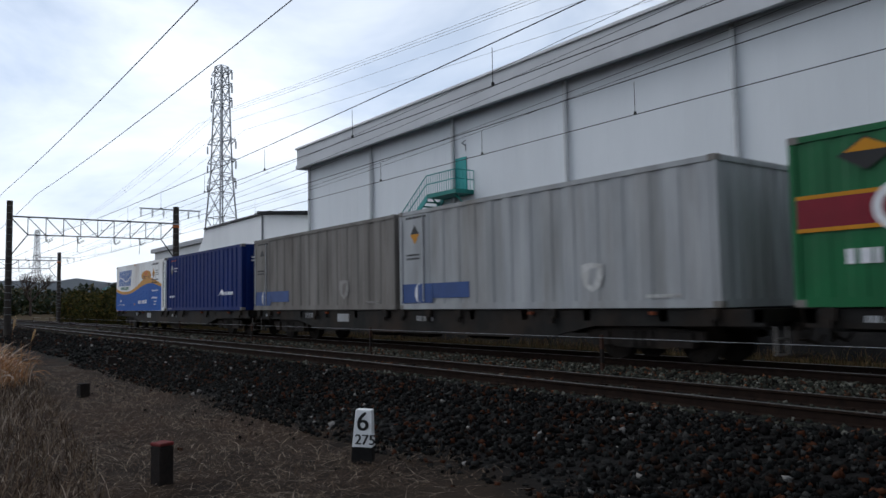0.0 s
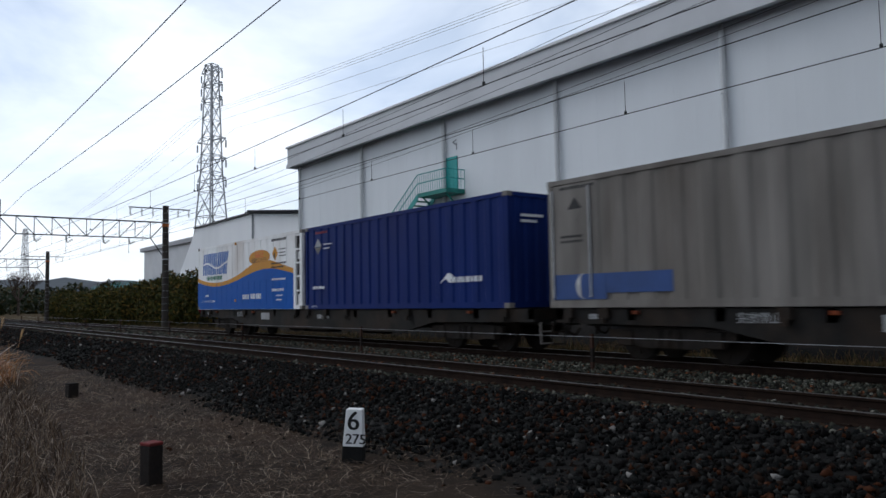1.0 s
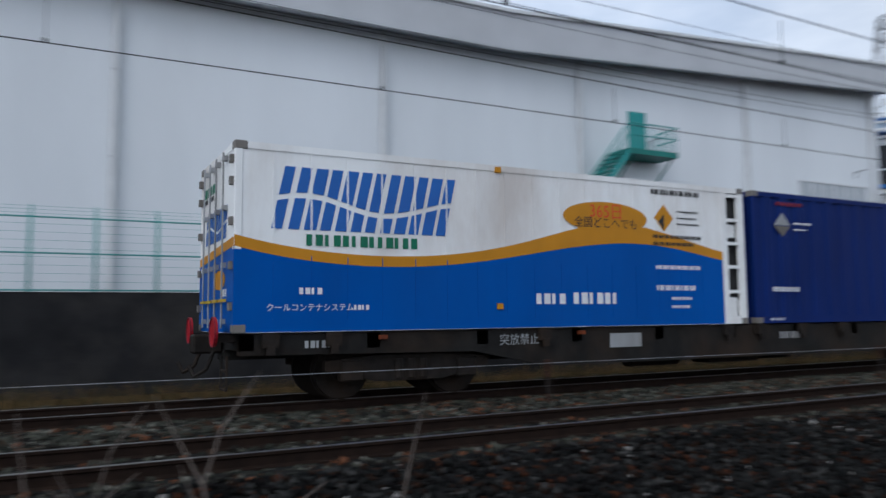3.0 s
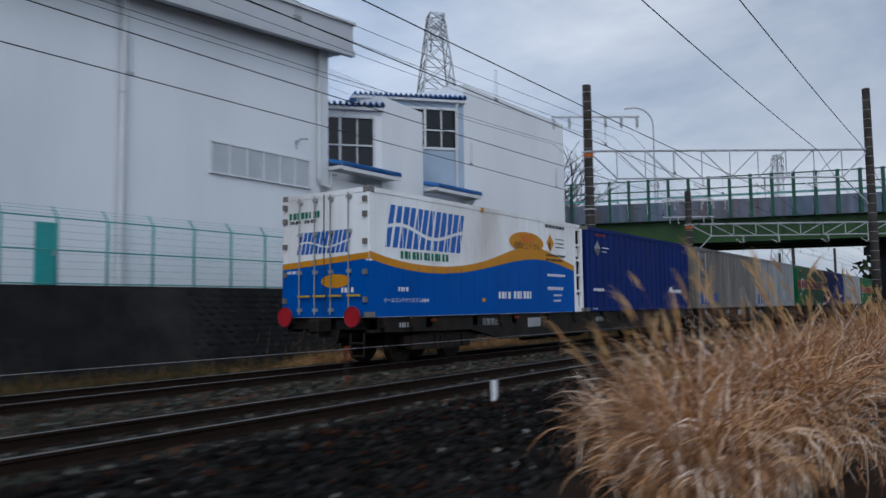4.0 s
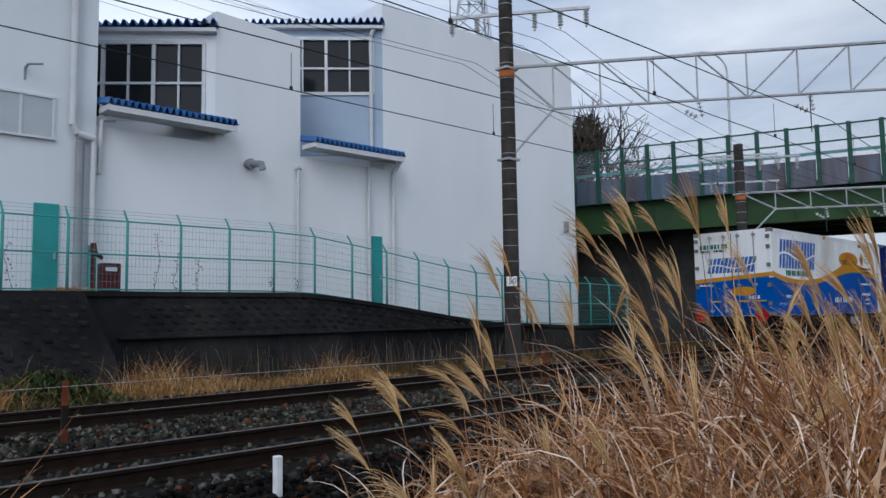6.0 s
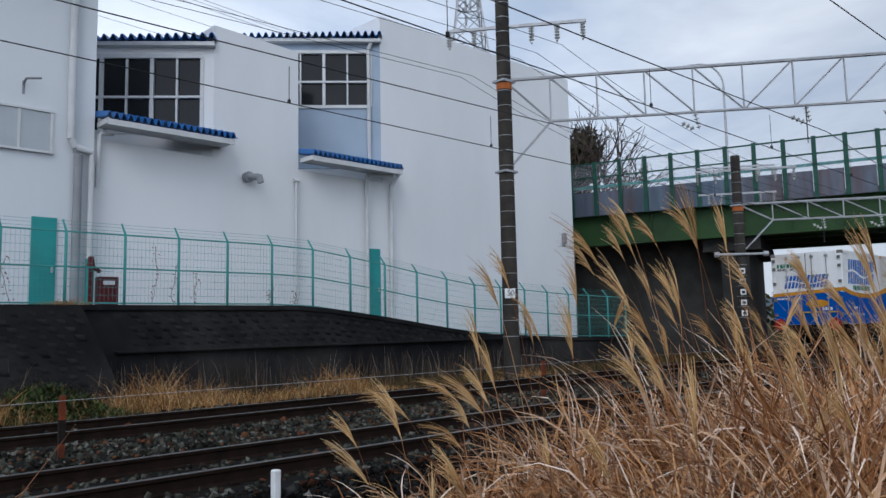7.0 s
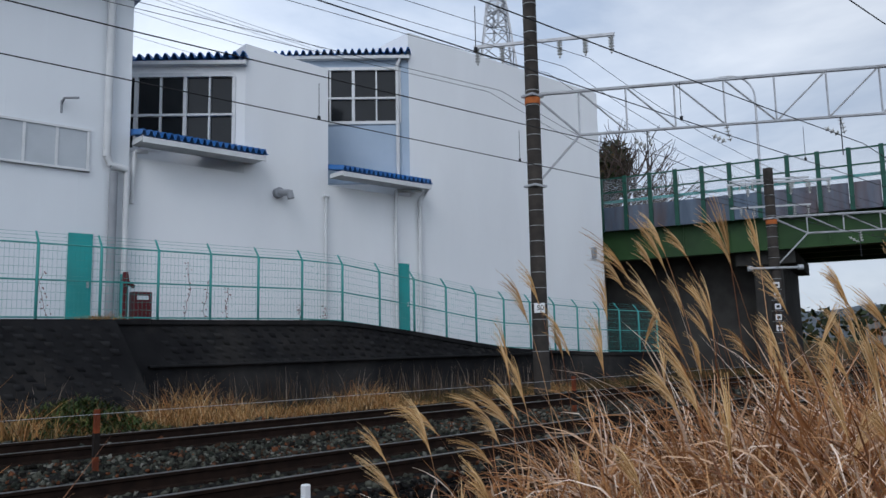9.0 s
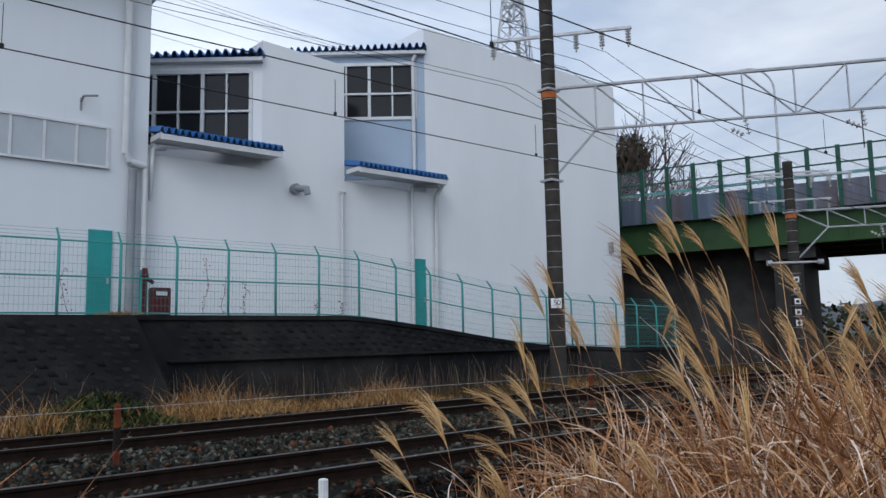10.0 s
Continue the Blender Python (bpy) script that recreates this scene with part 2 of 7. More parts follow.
M["blue_box"] = mat("container_bright_blue", (0.002, 0.082, 0.36), (0.002, 0.07, 0.31), 1.2, 0.45, 0, 0.02, 12, (0.012, 0.06, 0.22), 0.35, stretch=(1, 1, 0.35), spec=0.05)
M["gold"] = mat("container_gold_stripe", (0.52, 0.22, 0.008), (0.44, 0.19, 0.008), 1.5, 0.5, spec=0.2)
M["ink_blue"] = mat("lettering_blue", (0.02, 0.12, 0.42), (0.02, 0.10, 0.36), 2, 0.45)
M["ink_green"] = mat("lettering_green", (0.01, 0.16, 0.09), (0.01, 0.13, 0.07), 2, 0.45)
M["ink_red"] = mat("lettering_red", (0.62, 0.07, 0.02), (0.55, 0.06, 0.02), 2, 0.45)
M["ink_dark"] = mat("lettering_black", (0.02, 0.02, 0.022), (0.03, 0.03, 0.03), 2, 0.5)
M["ink_white"] = mat("lettering_white", (0.72, 0.73, 0.75), (0.62, 0.63, 0.66), 5, 0.5)
M["navy"] = mat("container_navy", (0.006, 0.021, 0.125), (0.005, 0.017, 0.10), 1.3, 0.5, 0, 0.03, 10, (0.016, 0.018, 0.075), 0.4, stretch=(1, 1, 0.3), spec=0.06)
M["grey_box"] = mat("container_weathered_grey", (0.36, 0.37, 0.38), (0.26, 0.27, 0.28), 2.2, 0.5, 0.1, 0.03, 10, (0.14, 0.12, 0.10), 0.75, stretch=(1, 1, 0.16))
M["grey_dirty"] = mat("container_dirty_grey", (0.20, 0.185, 0.17), (0.13, 0.12, 0.11), 2.2, 0.6, 0.1, 0.03, 10, (0.07, 0.055, 0.045), 0.75, stretch=(1, 1, 0.16))
M["faded_mark"] = mat("worn_pale_print", (0.56, 0.56, 0.55), (0.42, 0.41, 0.40), 9, 0.6, 0, 0, 10, (0.2, 0.18, 0.16), 0.7)
M["dim_mark"] = mat("worn_dark_print", (0.27, 0.255, 0.24), (0.2, 0.19, 0.178), 9, 0.6)
M["hedge_leaf"] = island_ramp(mat("hedge_leaf", (1, 1, 1), (0.7, 0.72, 0.65), 5, 0.8, spec=0.05), [(0.0, (0.03, 0.036, 0.01)), (0.3, (0.055, 0.055, 0.014)), (0.55, (0.035, 0.038, 0.014)), (0.75, (0.10, 0.075, 0.016)), (0.9, (0.13, 0.08, 0.02))])
M["stripe_blue"] = mat("container_blue_stripe", (0.035, 0.075, 0.22), (0.03, 0.06, 0.17), 2, 0.5)
M["green_box"] = mat("container_green", (0.009, 0.12, 0.04), (0.008, 0.095, 0.032), 1.3, 0.4, 0, 0.03, 10, (0.03, 0.07, 0.04), 0.4)
M["maroon"] = mat("container_maroon_band", (0.20, 0.012, 0.025), (0.16, 0.01, 0.02), 2, 0.45)
M["wagon"] = mat("wagon_grey_grime", (0.017, 0.016, 0.015), (0.009, 0.0085, 0.008), 2.5, 0.75, 0.1, 0.2, 30, (0.05, 0.03, 0.018), 0.5, spec=0.15)
M["bogie"] = mat("bogie_grime", (0.024, 0.02, 0.018), (0.014, 0.0125, 0.011), 5, 0.8, 0.1, 0.3, 40, (0.05, 0.03, 0.018), 0.45, spec=0.1)
M["red_disc"] = mat("red_marker_enamel", (0.36, 0.012, 0.02), (0.28, 0.01, 0.017), 4, 0.4)
M["yellow"] = mat("yellow_latch_paint", (0.55, 0.36, 0.02), (0.4, 0.26, 0.03), 8, 0.5)
M["km_white"] = mat("post_white", (0.80, 0.81, 0.82), (0.70, 0.71, 0.72), 8, 0.6, 0, 0.1, 60, (0.5, 0.48, 0.44), 0.3)
M["km_black"] = mat("post_black", (0.006, 0.006, 0.006), (0.011, 0.0105, 0.010), 10, 0.8, 0, 0.2, 60)
M["stake"] = mat("stake_concrete_dark", (0.018, 0.013, 0.011), (0.011, 0.009, 0.008), 14, 0.9, 0, 0.4, 50)
M["stake_red"] = mat("stake_red_cap", (0.16, 0.02, 0.02), (0.10, 0.02, 0.018), 14, 0.8)
# Bluish tone puts the distance haze into the hills' own colour.
M["hill"] = mat("far_hazy_hill", (0.085, 0.10, 0.115), (0.06, 0.072, 0.085), 0.08, 0.95, 0, 0.6, 0.5)


def ground_material():
    """Dry soil with straw tones beside the line, dark crushed stone under the tracks, dull grass beyond."""
    m = mat("ground_soil", (0.030, 0.022, 0.016), (0.018, 0.0135, 0.0105), 1.4, 0.95, 0, 0.8, 25, (0.05, 0.026, 0.014), 0.6, spec=0.05)
    n, l = m.node_tree.nodes, m.node_tree.links
    base = n["Principled BSDF"].inputs["Base Color"]
    soil = base.links[0].from_socket
    tc = n.new("ShaderNodeTexCoord")
    sep = n.new("ShaderNodeSeparateXYZ")
    l.new(tc.outputs["Object"], sep.inputs[0])
    wob = n.new("ShaderNodeTexNoise")
    wob.inputs["Scale"].default_value, wob.inputs["Detail"].default_value = 0.9, 6
    l.new(tc.outputs["Object"], wob.inputs["Vector"])
    add = n.new("ShaderNodeMath")
    add.operation = "MULTIPLY_ADD"
    add.inputs[1].default_value = 1.6
    l.new(wob.outputs["Fac"], add.inputs[0])
    l.new(sep.outputs["Y"], add.inputs[2])
    for lo, hi, c in ((5.0, 5.5, (0.013, 0.0125, 0.012)), (15.4, 16.2, (0.05, 0.034, 0.014)), (60.0, 90.0, (0.06, 0.065, 0.035))):
        mr = n.new("ShaderNodeMapRange")
        mr.inputs["From Min"].default_value, mr.inputs["From Max"].default_value = lo, hi
        l.new(add.outputs[0], mr.inputs["Value"])
        mx = n.new("ShaderNodeMix")
        mx.data_type = "RGBA"
        l.new(mr.outputs["Result"], mx.inputs["Factor"])
        l.new(soil, mx.inputs["A"])
        mx.inputs["B"].default_value = (*c, 1)
        soil = mx.outputs["Result"]
    l.new(soil, base)
    return m


M["ground"] = ground_material()
M["twig"] = mat("bare_twig", (0.13, 0.105, 0.09), (0.08, 0.066, 0.056), 12, 0.85)
# Concrete darkened: the shade under the bridge is put into its colour.
M["abut"] = mat("shade_dark_concrete", (0.05, 0.048, 0.045), (0.028, 0.027, 0.026), 1.2, 0.9, 0, 0.3, 20, (0.09, 0.085, 0.08), 0.4)
M["hose_red"] = mat("dark_red_enamel", (0.10, 0.008, 0.012), (0.075, 0.007, 0.01), 4, 0.5)


# ---- mesh helpers ----
def part(name, bm, material, parent=None, label="", smooth=False):
    """Links a bmesh as one mesh object, under a thing or a part."""
    me = bpy.data.meshes.new(name)
    bm.to_mesh(me)
    bm.free()
    me.materials.append(material)
    if smooth:
        me.polygons.foreach_set("use_smooth", [True] * len(me.polygons))
    ob = new(name, me)
    ob.parent = parent
    if label:
        tagged(ob, label)
    return ob


def thing(name, label, category, group="", kind="", at=None):
    ob = new(name)
    ob.empty_display_size = 0.2
    if at is not None:
        ob.matrix_world = at
    return tagged(ob, label, category, group, kind)


def box(bm, x0, x1, y0, y1, z0, z1, bevel=0.0):
    vs = [bm.verts.new((x, y, z)) for z in (z0, z1) for x, y in ((x0, y0), (x1, y0), (x1, y1), (x0, y1))]
    fs = [bm.faces.new([vs[i] for i in q]) for q in ((3, 2, 1, 0), (4, 5, 6, 7), (0, 1, 5, 4), (1, 2, 6, 5), (2, 3, 7, 6), (3, 0, 4, 7))]
    if bevel:
        es = {e for f in fs for e in f.edges}
        bmesh.ops.bevel(bm, geom=list(es), offset=bevel, segments=1, affect="EDGES")
    return bm


def boxes(*rows, bevel=0.0):
    bm = bmesh.new()
    for r in rows:
        box(bm, *r, bevel=bevel)
    return bm


def rod(bm, a, b, r0, r1=None, sides=8):
    """A round bar from a to b."""
    a, b = Vector(a), Vector(b)
    r1 = r0 if r1 is None else r1
    d = (b - a).normalized()
    u = d.orthogonal().normalized()
    v = d.cross(u)
    rings = []
    for c, r in ((a, r0), (b, r1)):
        rings.append([bm.verts.new(c + r * (math.cos(k * math.tau / sides) * u + math.sin(k * math.tau / sides) * v)) for k in range(sides)])
    for k in range(sides):
        bm.faces.new((rings[0][k], rings[0][(k + 1) % sides], rings[1][(k + 1) % sides], rings[1][k]))
    bm.faces.new(rings[0][::-1])
    bm.faces.new(rings[1])
    return bm


def rods(rows, r, sides=6):
    bm = bmesh.new()
    for a, b in rows:
        rod(bm, a, b, r, sides=sides)
    return bm


def prism(outline, y0, y1):
    """An outline in x and z, given thickness along y."""
    bm = bmesh.new()
    a = [bm.verts.new((x, y0, z)) for x, z in outline]
    b = [bm.verts.new((x, y1, z)) for x, z in outline]
    bm.faces.new(a)
    bm.faces.new(b[::-1])
    for i in range(len(a)):
        j = (i + 1) % len(a)
        bm.faces.new((a[j], a[i], b[i], b[j]))
    bmesh.ops.recalc_face_normals(bm, faces=bm.faces)
    return bm


def slab(outline, z0, z1):
    """An outline in x and y, given height."""
    bm = bmesh.new()
    a = [bm.verts.new((x, y, z0)) for x, y in outline]
    b = [bm.verts.new((x, y, z1)) for x, y in outline]
    bm.faces.new(a)
    bm.faces.new(b[::-1])
    for i in range(len(a)):
        j = (i + 1) % len(a)
        bm.faces.new((a[j], a[i], b[i], b[j]))
    bmesh.ops.recalc_face_normals(bm, faces=bm.faces)
    return bm


def mesh_from_arrays(name, verts, faces, material, per=4):
    """One mesh from arrays of vertices and of equal-sided faces."""
    me = bpy.data.meshes.new(name)
    me.vertices.add(len(verts))
    me.vertices.foreach_set("co", np.asarray(verts, np.float32).ravel())
    me.loops.add(faces.size)
    me.loops.foreach_set("vertex_index", np.asarray(faces, np.int32).ravel())
    me.polygons.add(len(faces))
    me.polygons.foreach_set("loop_start", np.arange(0, faces.size, per, dtype=np.int32))
    me.update(calc_edges=True)
    me.materials.append(material)
    return new(name, me)


def writing(body, size, material, parent, m, label="", align="CENTER"):
    cu = bpy.data.curves.new("writing", "FONT")
    cu.body, cu.size, cu.align_x, cu.align_y, cu.extrude = body, size, align, "CENTER", 0.001
    cu.materials.append(material)
    ob = new("writing", cu)
    ob.parent = parent
    ob.matrix_local = m
    if label:
        tagged(ob, label)
    return ob


def ground_z(x, y):
    """Height of the ground: soil, the slope of the stone bed, the bed, the far verge."""
    k = np.interp(y, [-4000, -60, 0, 4.2, 6.5, 7.1, 7.5, 9.6, 9.85, 11.2, 11.45, 14.2, 15.6, 17, 4000], [-0.6, -0.6, -0.45, -0.44, -0.19, -0.13, -0.145, -0.145, -0.1, -0.1, -0.145, -0.145, -0.42, -0.42, -0.42])
    return k


WALL_TOP_X, WALL_TOP_Z = [-97, -45, 40.4, 43.3, 45.2, 47.4, 53, 58], [1.6, 1.8, 1.85, 1.5, 1.22, 0.92, 0.65, 0.55]


def wall_top(x):
    return float(np.interp(x, WALL_TOP_X, WALL_TOP_Z))


# ---- ground and tracks ----
def build_ground():
    xs = np.concatenate([[-3000, -1500, -700, -400, -250, -180, -130, -100], np.arange(-80, 80, 1.0), [80, 100, 130, 180, 250, 400, 700, 1500, 3000]])
    ys = np.concatenate([[-3000, -1000, -300, -100, -40, -20, -10], np.arange(-6, 18, 0.4), [18, 20, 24, 30, 45, 70, 120, 250, 600, 1500, 3000]])
    verts = []
    for y in ys:
        for x in xs:
            bump = 0.05 * noise.noise((x * 0.7, y * 0.7, 0)) + 0.02 * noise.noise((x * 2.1, y * 2.1, 3)) if y < 6.0 and -90 < x < 90 else 0.0
            verts.append((x, y, float(ground_z(x, y)) + bump - (0.5 if abs(x) > 300 or abs(y) > 300 else 0)))
    nx = len(xs)
    faces = np.array([(j * nx + i, j * nx + i + 1, (j + 1) * nx + i + 1, (j + 1) * nx + i) for j in range(len(ys) - 1) for i in range(nx - 1)])
    g = mesh_from_arrays("ground", verts, faces, M["ground"])
    tagged(g, "brown bare soil and dark crushed stone beside a railway", "ground", kind="structure")


NEAR, FAR = 8.573, 12.435  # track centre lines
GAUGE = 0.533


def rail_outline():
    return [(-0.064, -0.153), (0.064, -0.153), (0.064, -0.14), (0.012, -0.12), (0.01, -0.045), (0.033, -0.03), (0.033, -0.004),
            (-0.033, -0.004), (-0.033, -0.03), (-0.01, -0.045), (-0.012, -0.12), (-0.064, -0.14)]


def build_track(name, yc):
    t = thing(name, "ballasted railway track with rusty steel rails on concrete sleepers", "railway track", kind="structure")
    for s in (-1, 1):
        yy = yc + s * (GAUGE + 0.033)
        bm = bmesh.new()
        for a, b in ((-300.0, 300.0),):
            o = rail_outline()
            va = [bm.verts.new((a, yy + y, z)) for y, z in o]
            vb = [bm.verts.new((b, yy + y, z)) for y, z in o]
            bm.faces.new(va), bm.faces.new(vb[::-1])
            for k in range(len(o)):
                j = (k + 1) % len(o)
                bm.faces.new((va[j], va[k], vb[k], vb[j]))
        bmesh.ops.recalc_face_normals(bm, faces=bm.faces)
        r = part("rail", bm, M["rail"], t)
        part("running_surface", boxes((-300, 300, yy - 0.03, yy + 0.03, -0.004, 0.0)), M["railhead"], r, "polished top of the rail")
    bm = boxes((-0.12, 0.12, -1.0, 1.0, -0.35, -0.178), bevel=0.02)
    first = part("sleeper", bm, M["sleeper"], t)
    clips = bmesh.new()
    n = 0
    for k in range(-50, 88):
        x = k * 0.62
        ob = first if n == 0 else new("sleeper", first.data)
        ob.parent = t
        ob.location = (x, yc, 0.0)
        n += 1
        for s in (-1, 1):
            for e in (-0.1, 0.1):
                yy = yc + s * (GAUGE + 0.033) + e
                box(clips, x - 0.045, x + 0.045, yy - 0.03, yy + 0.03, -0.18, -0.12)
    part("rail_clips", clips, M["rail"], t)
    return t


# ---- retaining wall ----
def build_retaining_wall():
    w = thing("retaining_wall", "dark weathered retaining wall of concrete blocks below the factory yard", "retaining wall", kind="structure")
    xs = np.linspace(-96, 58, 155)
    bm = bmesh.new()
    rows = []
    for x in xs:
        z = wall_top(x)
        rows.append([bm.verts.new(v) for v in ((x, 19.55, -0.6), (x, 19.95, z - 0.02), (x, 20.9, z - 0.02), (x, 24.5, z - 0.02), (x, 24.5, -0.6))])
    for a, b in zip(rows, rows[1:]):
        for k in range(4):
            bm.faces.new((a[k], b[k], b[k + 1], a[k + 1]))
    bm.faces.new(rows[0][::-1]), bm.faces.new(rows[-1])
    bmesh.ops.recalc_face_normals(bm, faces=bm.faces)
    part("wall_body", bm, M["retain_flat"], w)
    bm = bmesh.new()
    for x in xs[:-1]:
        z = wall_top(x)
        z2 = wall_top(x + 1.0)
        vs = [bm.verts.new(v) for v in ((x, 19.86, z - 0.1), (x + 0.99, 19.86, z2 - 0.1), (x + 0.99, 20.3, z2 - 0.1), (x, 20.3, z - 0.1),
                                        (x, 19.86, z + 0.02), (x + 0.99, 19.86, z2 + 0.02), (x + 0.99, 20.3, z2 + 0.02), (x, 20.3, z + 0.02))]
        for q in ((3, 2, 1, 0), (4, 5, 6, 7), (0, 1, 5, 4), (1, 2, 6, 5), (2, 3, 7, 6), (3, 0, 4, 7)):
            bm.faces.new([vs[i] for i in q])
    part("coping", bm, M["retain_flat"], w)
    # the wall steps forward along the warehouse and ends in a sloping buttress
    bm = bmesh.new()
    rows = []
    for x0, x1 in [(x, x) for x in np.arange(-96, 34, 2.0)] + [(34.95, 34.0)]:
        z = wall_top(x1)
        rows.append([bm.verts.new(v) for v in ((x0, 18.75, -0.6), (x1, 19.3, z - 0.03), (x1, 20.1, z - 0.03), (x0, 20.1, -0.6))])
    for p, q in zip(rows, rows[1:]):
        for k in range(3):
            bm.faces.new((p[k], q[k], q[k + 1], p[k + 1]))
    bm.faces.new(rows[0][::-1]), bm.faces.new(rows[-1])
    bmesh.ops.recalc_face_normals(bm, faces=bm.faces)
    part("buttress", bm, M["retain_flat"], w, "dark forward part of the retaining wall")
    # rows of proud, slanted blocks
    rnd = random.Random(5)
    verts, faces = [], []
    def facing(lo, hi, base, foot, head):
        x = lo
        while x < hi:
            top = wall_top(x)
            r = 0
            while top - 0.16 - r * 0.17 > base:
                z = top - 0.14 - r * 0.17
                yy = foot + (head - foot) * (z + 0.6) / (top + 0.6)
                off = 0.19 if r % 2 else 0.0
                o = len(verts)
                d = rnd.uniform(0.02, 0.045)
                xa, xb = x + off, x + off + 0.345
                for (vx, vz) in ((xa + 0.1, z - 0.16), (xb - 0.02, z - 0.16), (xb - 0.1, z), (xa + 0.02, z)):
                    verts.append((vx, yy + 0.03, vz))
                for (vx, vz) in ((xa + 0.13, z - 0.13), (xb - 0.05, z - 0.14), (xb - 0.13, z - 0.03), (xa + 0.05, z - 0.02)):
                    verts.append((vx + rnd.uniform(-.02, .02), yy - d * rnd.uniform(0.5, 1.2), vz))
                for q in ((4, 5, 6, 7), (0, 1, 5, 4), (1, 2, 6, 5), (2, 3, 7, 6), (3, 0, 4, 7)):
                    faces.append([o + i for i in q])
                r += 1
            x += 0.38
    facing(35.2, 47.0, 0.82, 19.55, 19.95)
    facing(26.0, 33.7, -0.3, 18.75, 19.3)
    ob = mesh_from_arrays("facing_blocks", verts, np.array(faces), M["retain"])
    ob.parent = w
    tagged(ob, kind="stuff")
    part("ledge", boxes((34.9, 50, 19.6, 19.85, 0.72, 0.78), bevel=0.015), M["retain_flat"], w)


def build_fence():
    f = thing("mesh_fence", "turquoise wire mesh fence with slanted post tops above retaining wall", "fence")
    y = 20.5
    xs = [34.0 + 1.37 * k for k in range(-94, 18)]
    post = None
    for x in xs:
        z = wall_top(x)
        if post is None:
            bm = bmesh.new()
            rod(bm, (0, 0, -0.1), (0, 0, 1.78), 0.036, sides=8)
            rod(bm, (0, 0, 1.76), (0, 0.26, 2.06), 0.028, 0.024, sides=6)
            post = part("post", bm, M["fence"], f, smooth=True)
            ob = post
        else:
            ob = new("post", post.data)
            ob.parent = f
        ob.location = (x, y, z)
    rails, wires, uprights = [], [], []
    for a, b in zip(xs, xs[1:]):
        za, zb = wall_top(a), wall_top(b)
        for h in (0.08, 1.76):
            rails.append(((a, y, za + h), (b, y, zb + h)))
        rails.append(((a, y, za + 0.93), (b, y, zb + 0.93)))
        for k in range(1, 9):
            h = 0.08 + 0.19 * k
            wires.append(((a, y - 0.03, za + h), (b, y - 0.03, zb + h)))
        for h, o in ((1.85, 0.08), (1.95, 0.16), (2.04, 0.24)):
            wires.append(((a, y + o, za + h), (b, y + o, zb + h)))
        if a > 24 or -72 < a < -20:
            for k in range(14):
                u = k / 14
                x, z = a + (b - a) * u, za + (zb - za) * u
                uprights.append(((x, y - 0.034, z + 0.08), (x, y - 0.034, z + 1.76)))
    for bar in rails:
        part("rail", rods([bar], 0.02), M["fence"], f)
    tagged(part("mesh_wire", rods(wires, 0.0045, 4), M["fence"], f), kind="stuff")
    tagged(part("mesh_upright", rods(uprights, 0.003, 3), M["fence"], f), kind="stuff")


# ---- the long warehouse ----
X0, X1, YW = -46.0, 35.4, 23.0
EAVE, ROOF = 10.3, 11.75


def roof_rise(x):
    """Lifts the eaves towards the annex end, shaped to fit the camera's view."""
    return max(0.0, (x - 14.0) / 21.4 * 1.3)


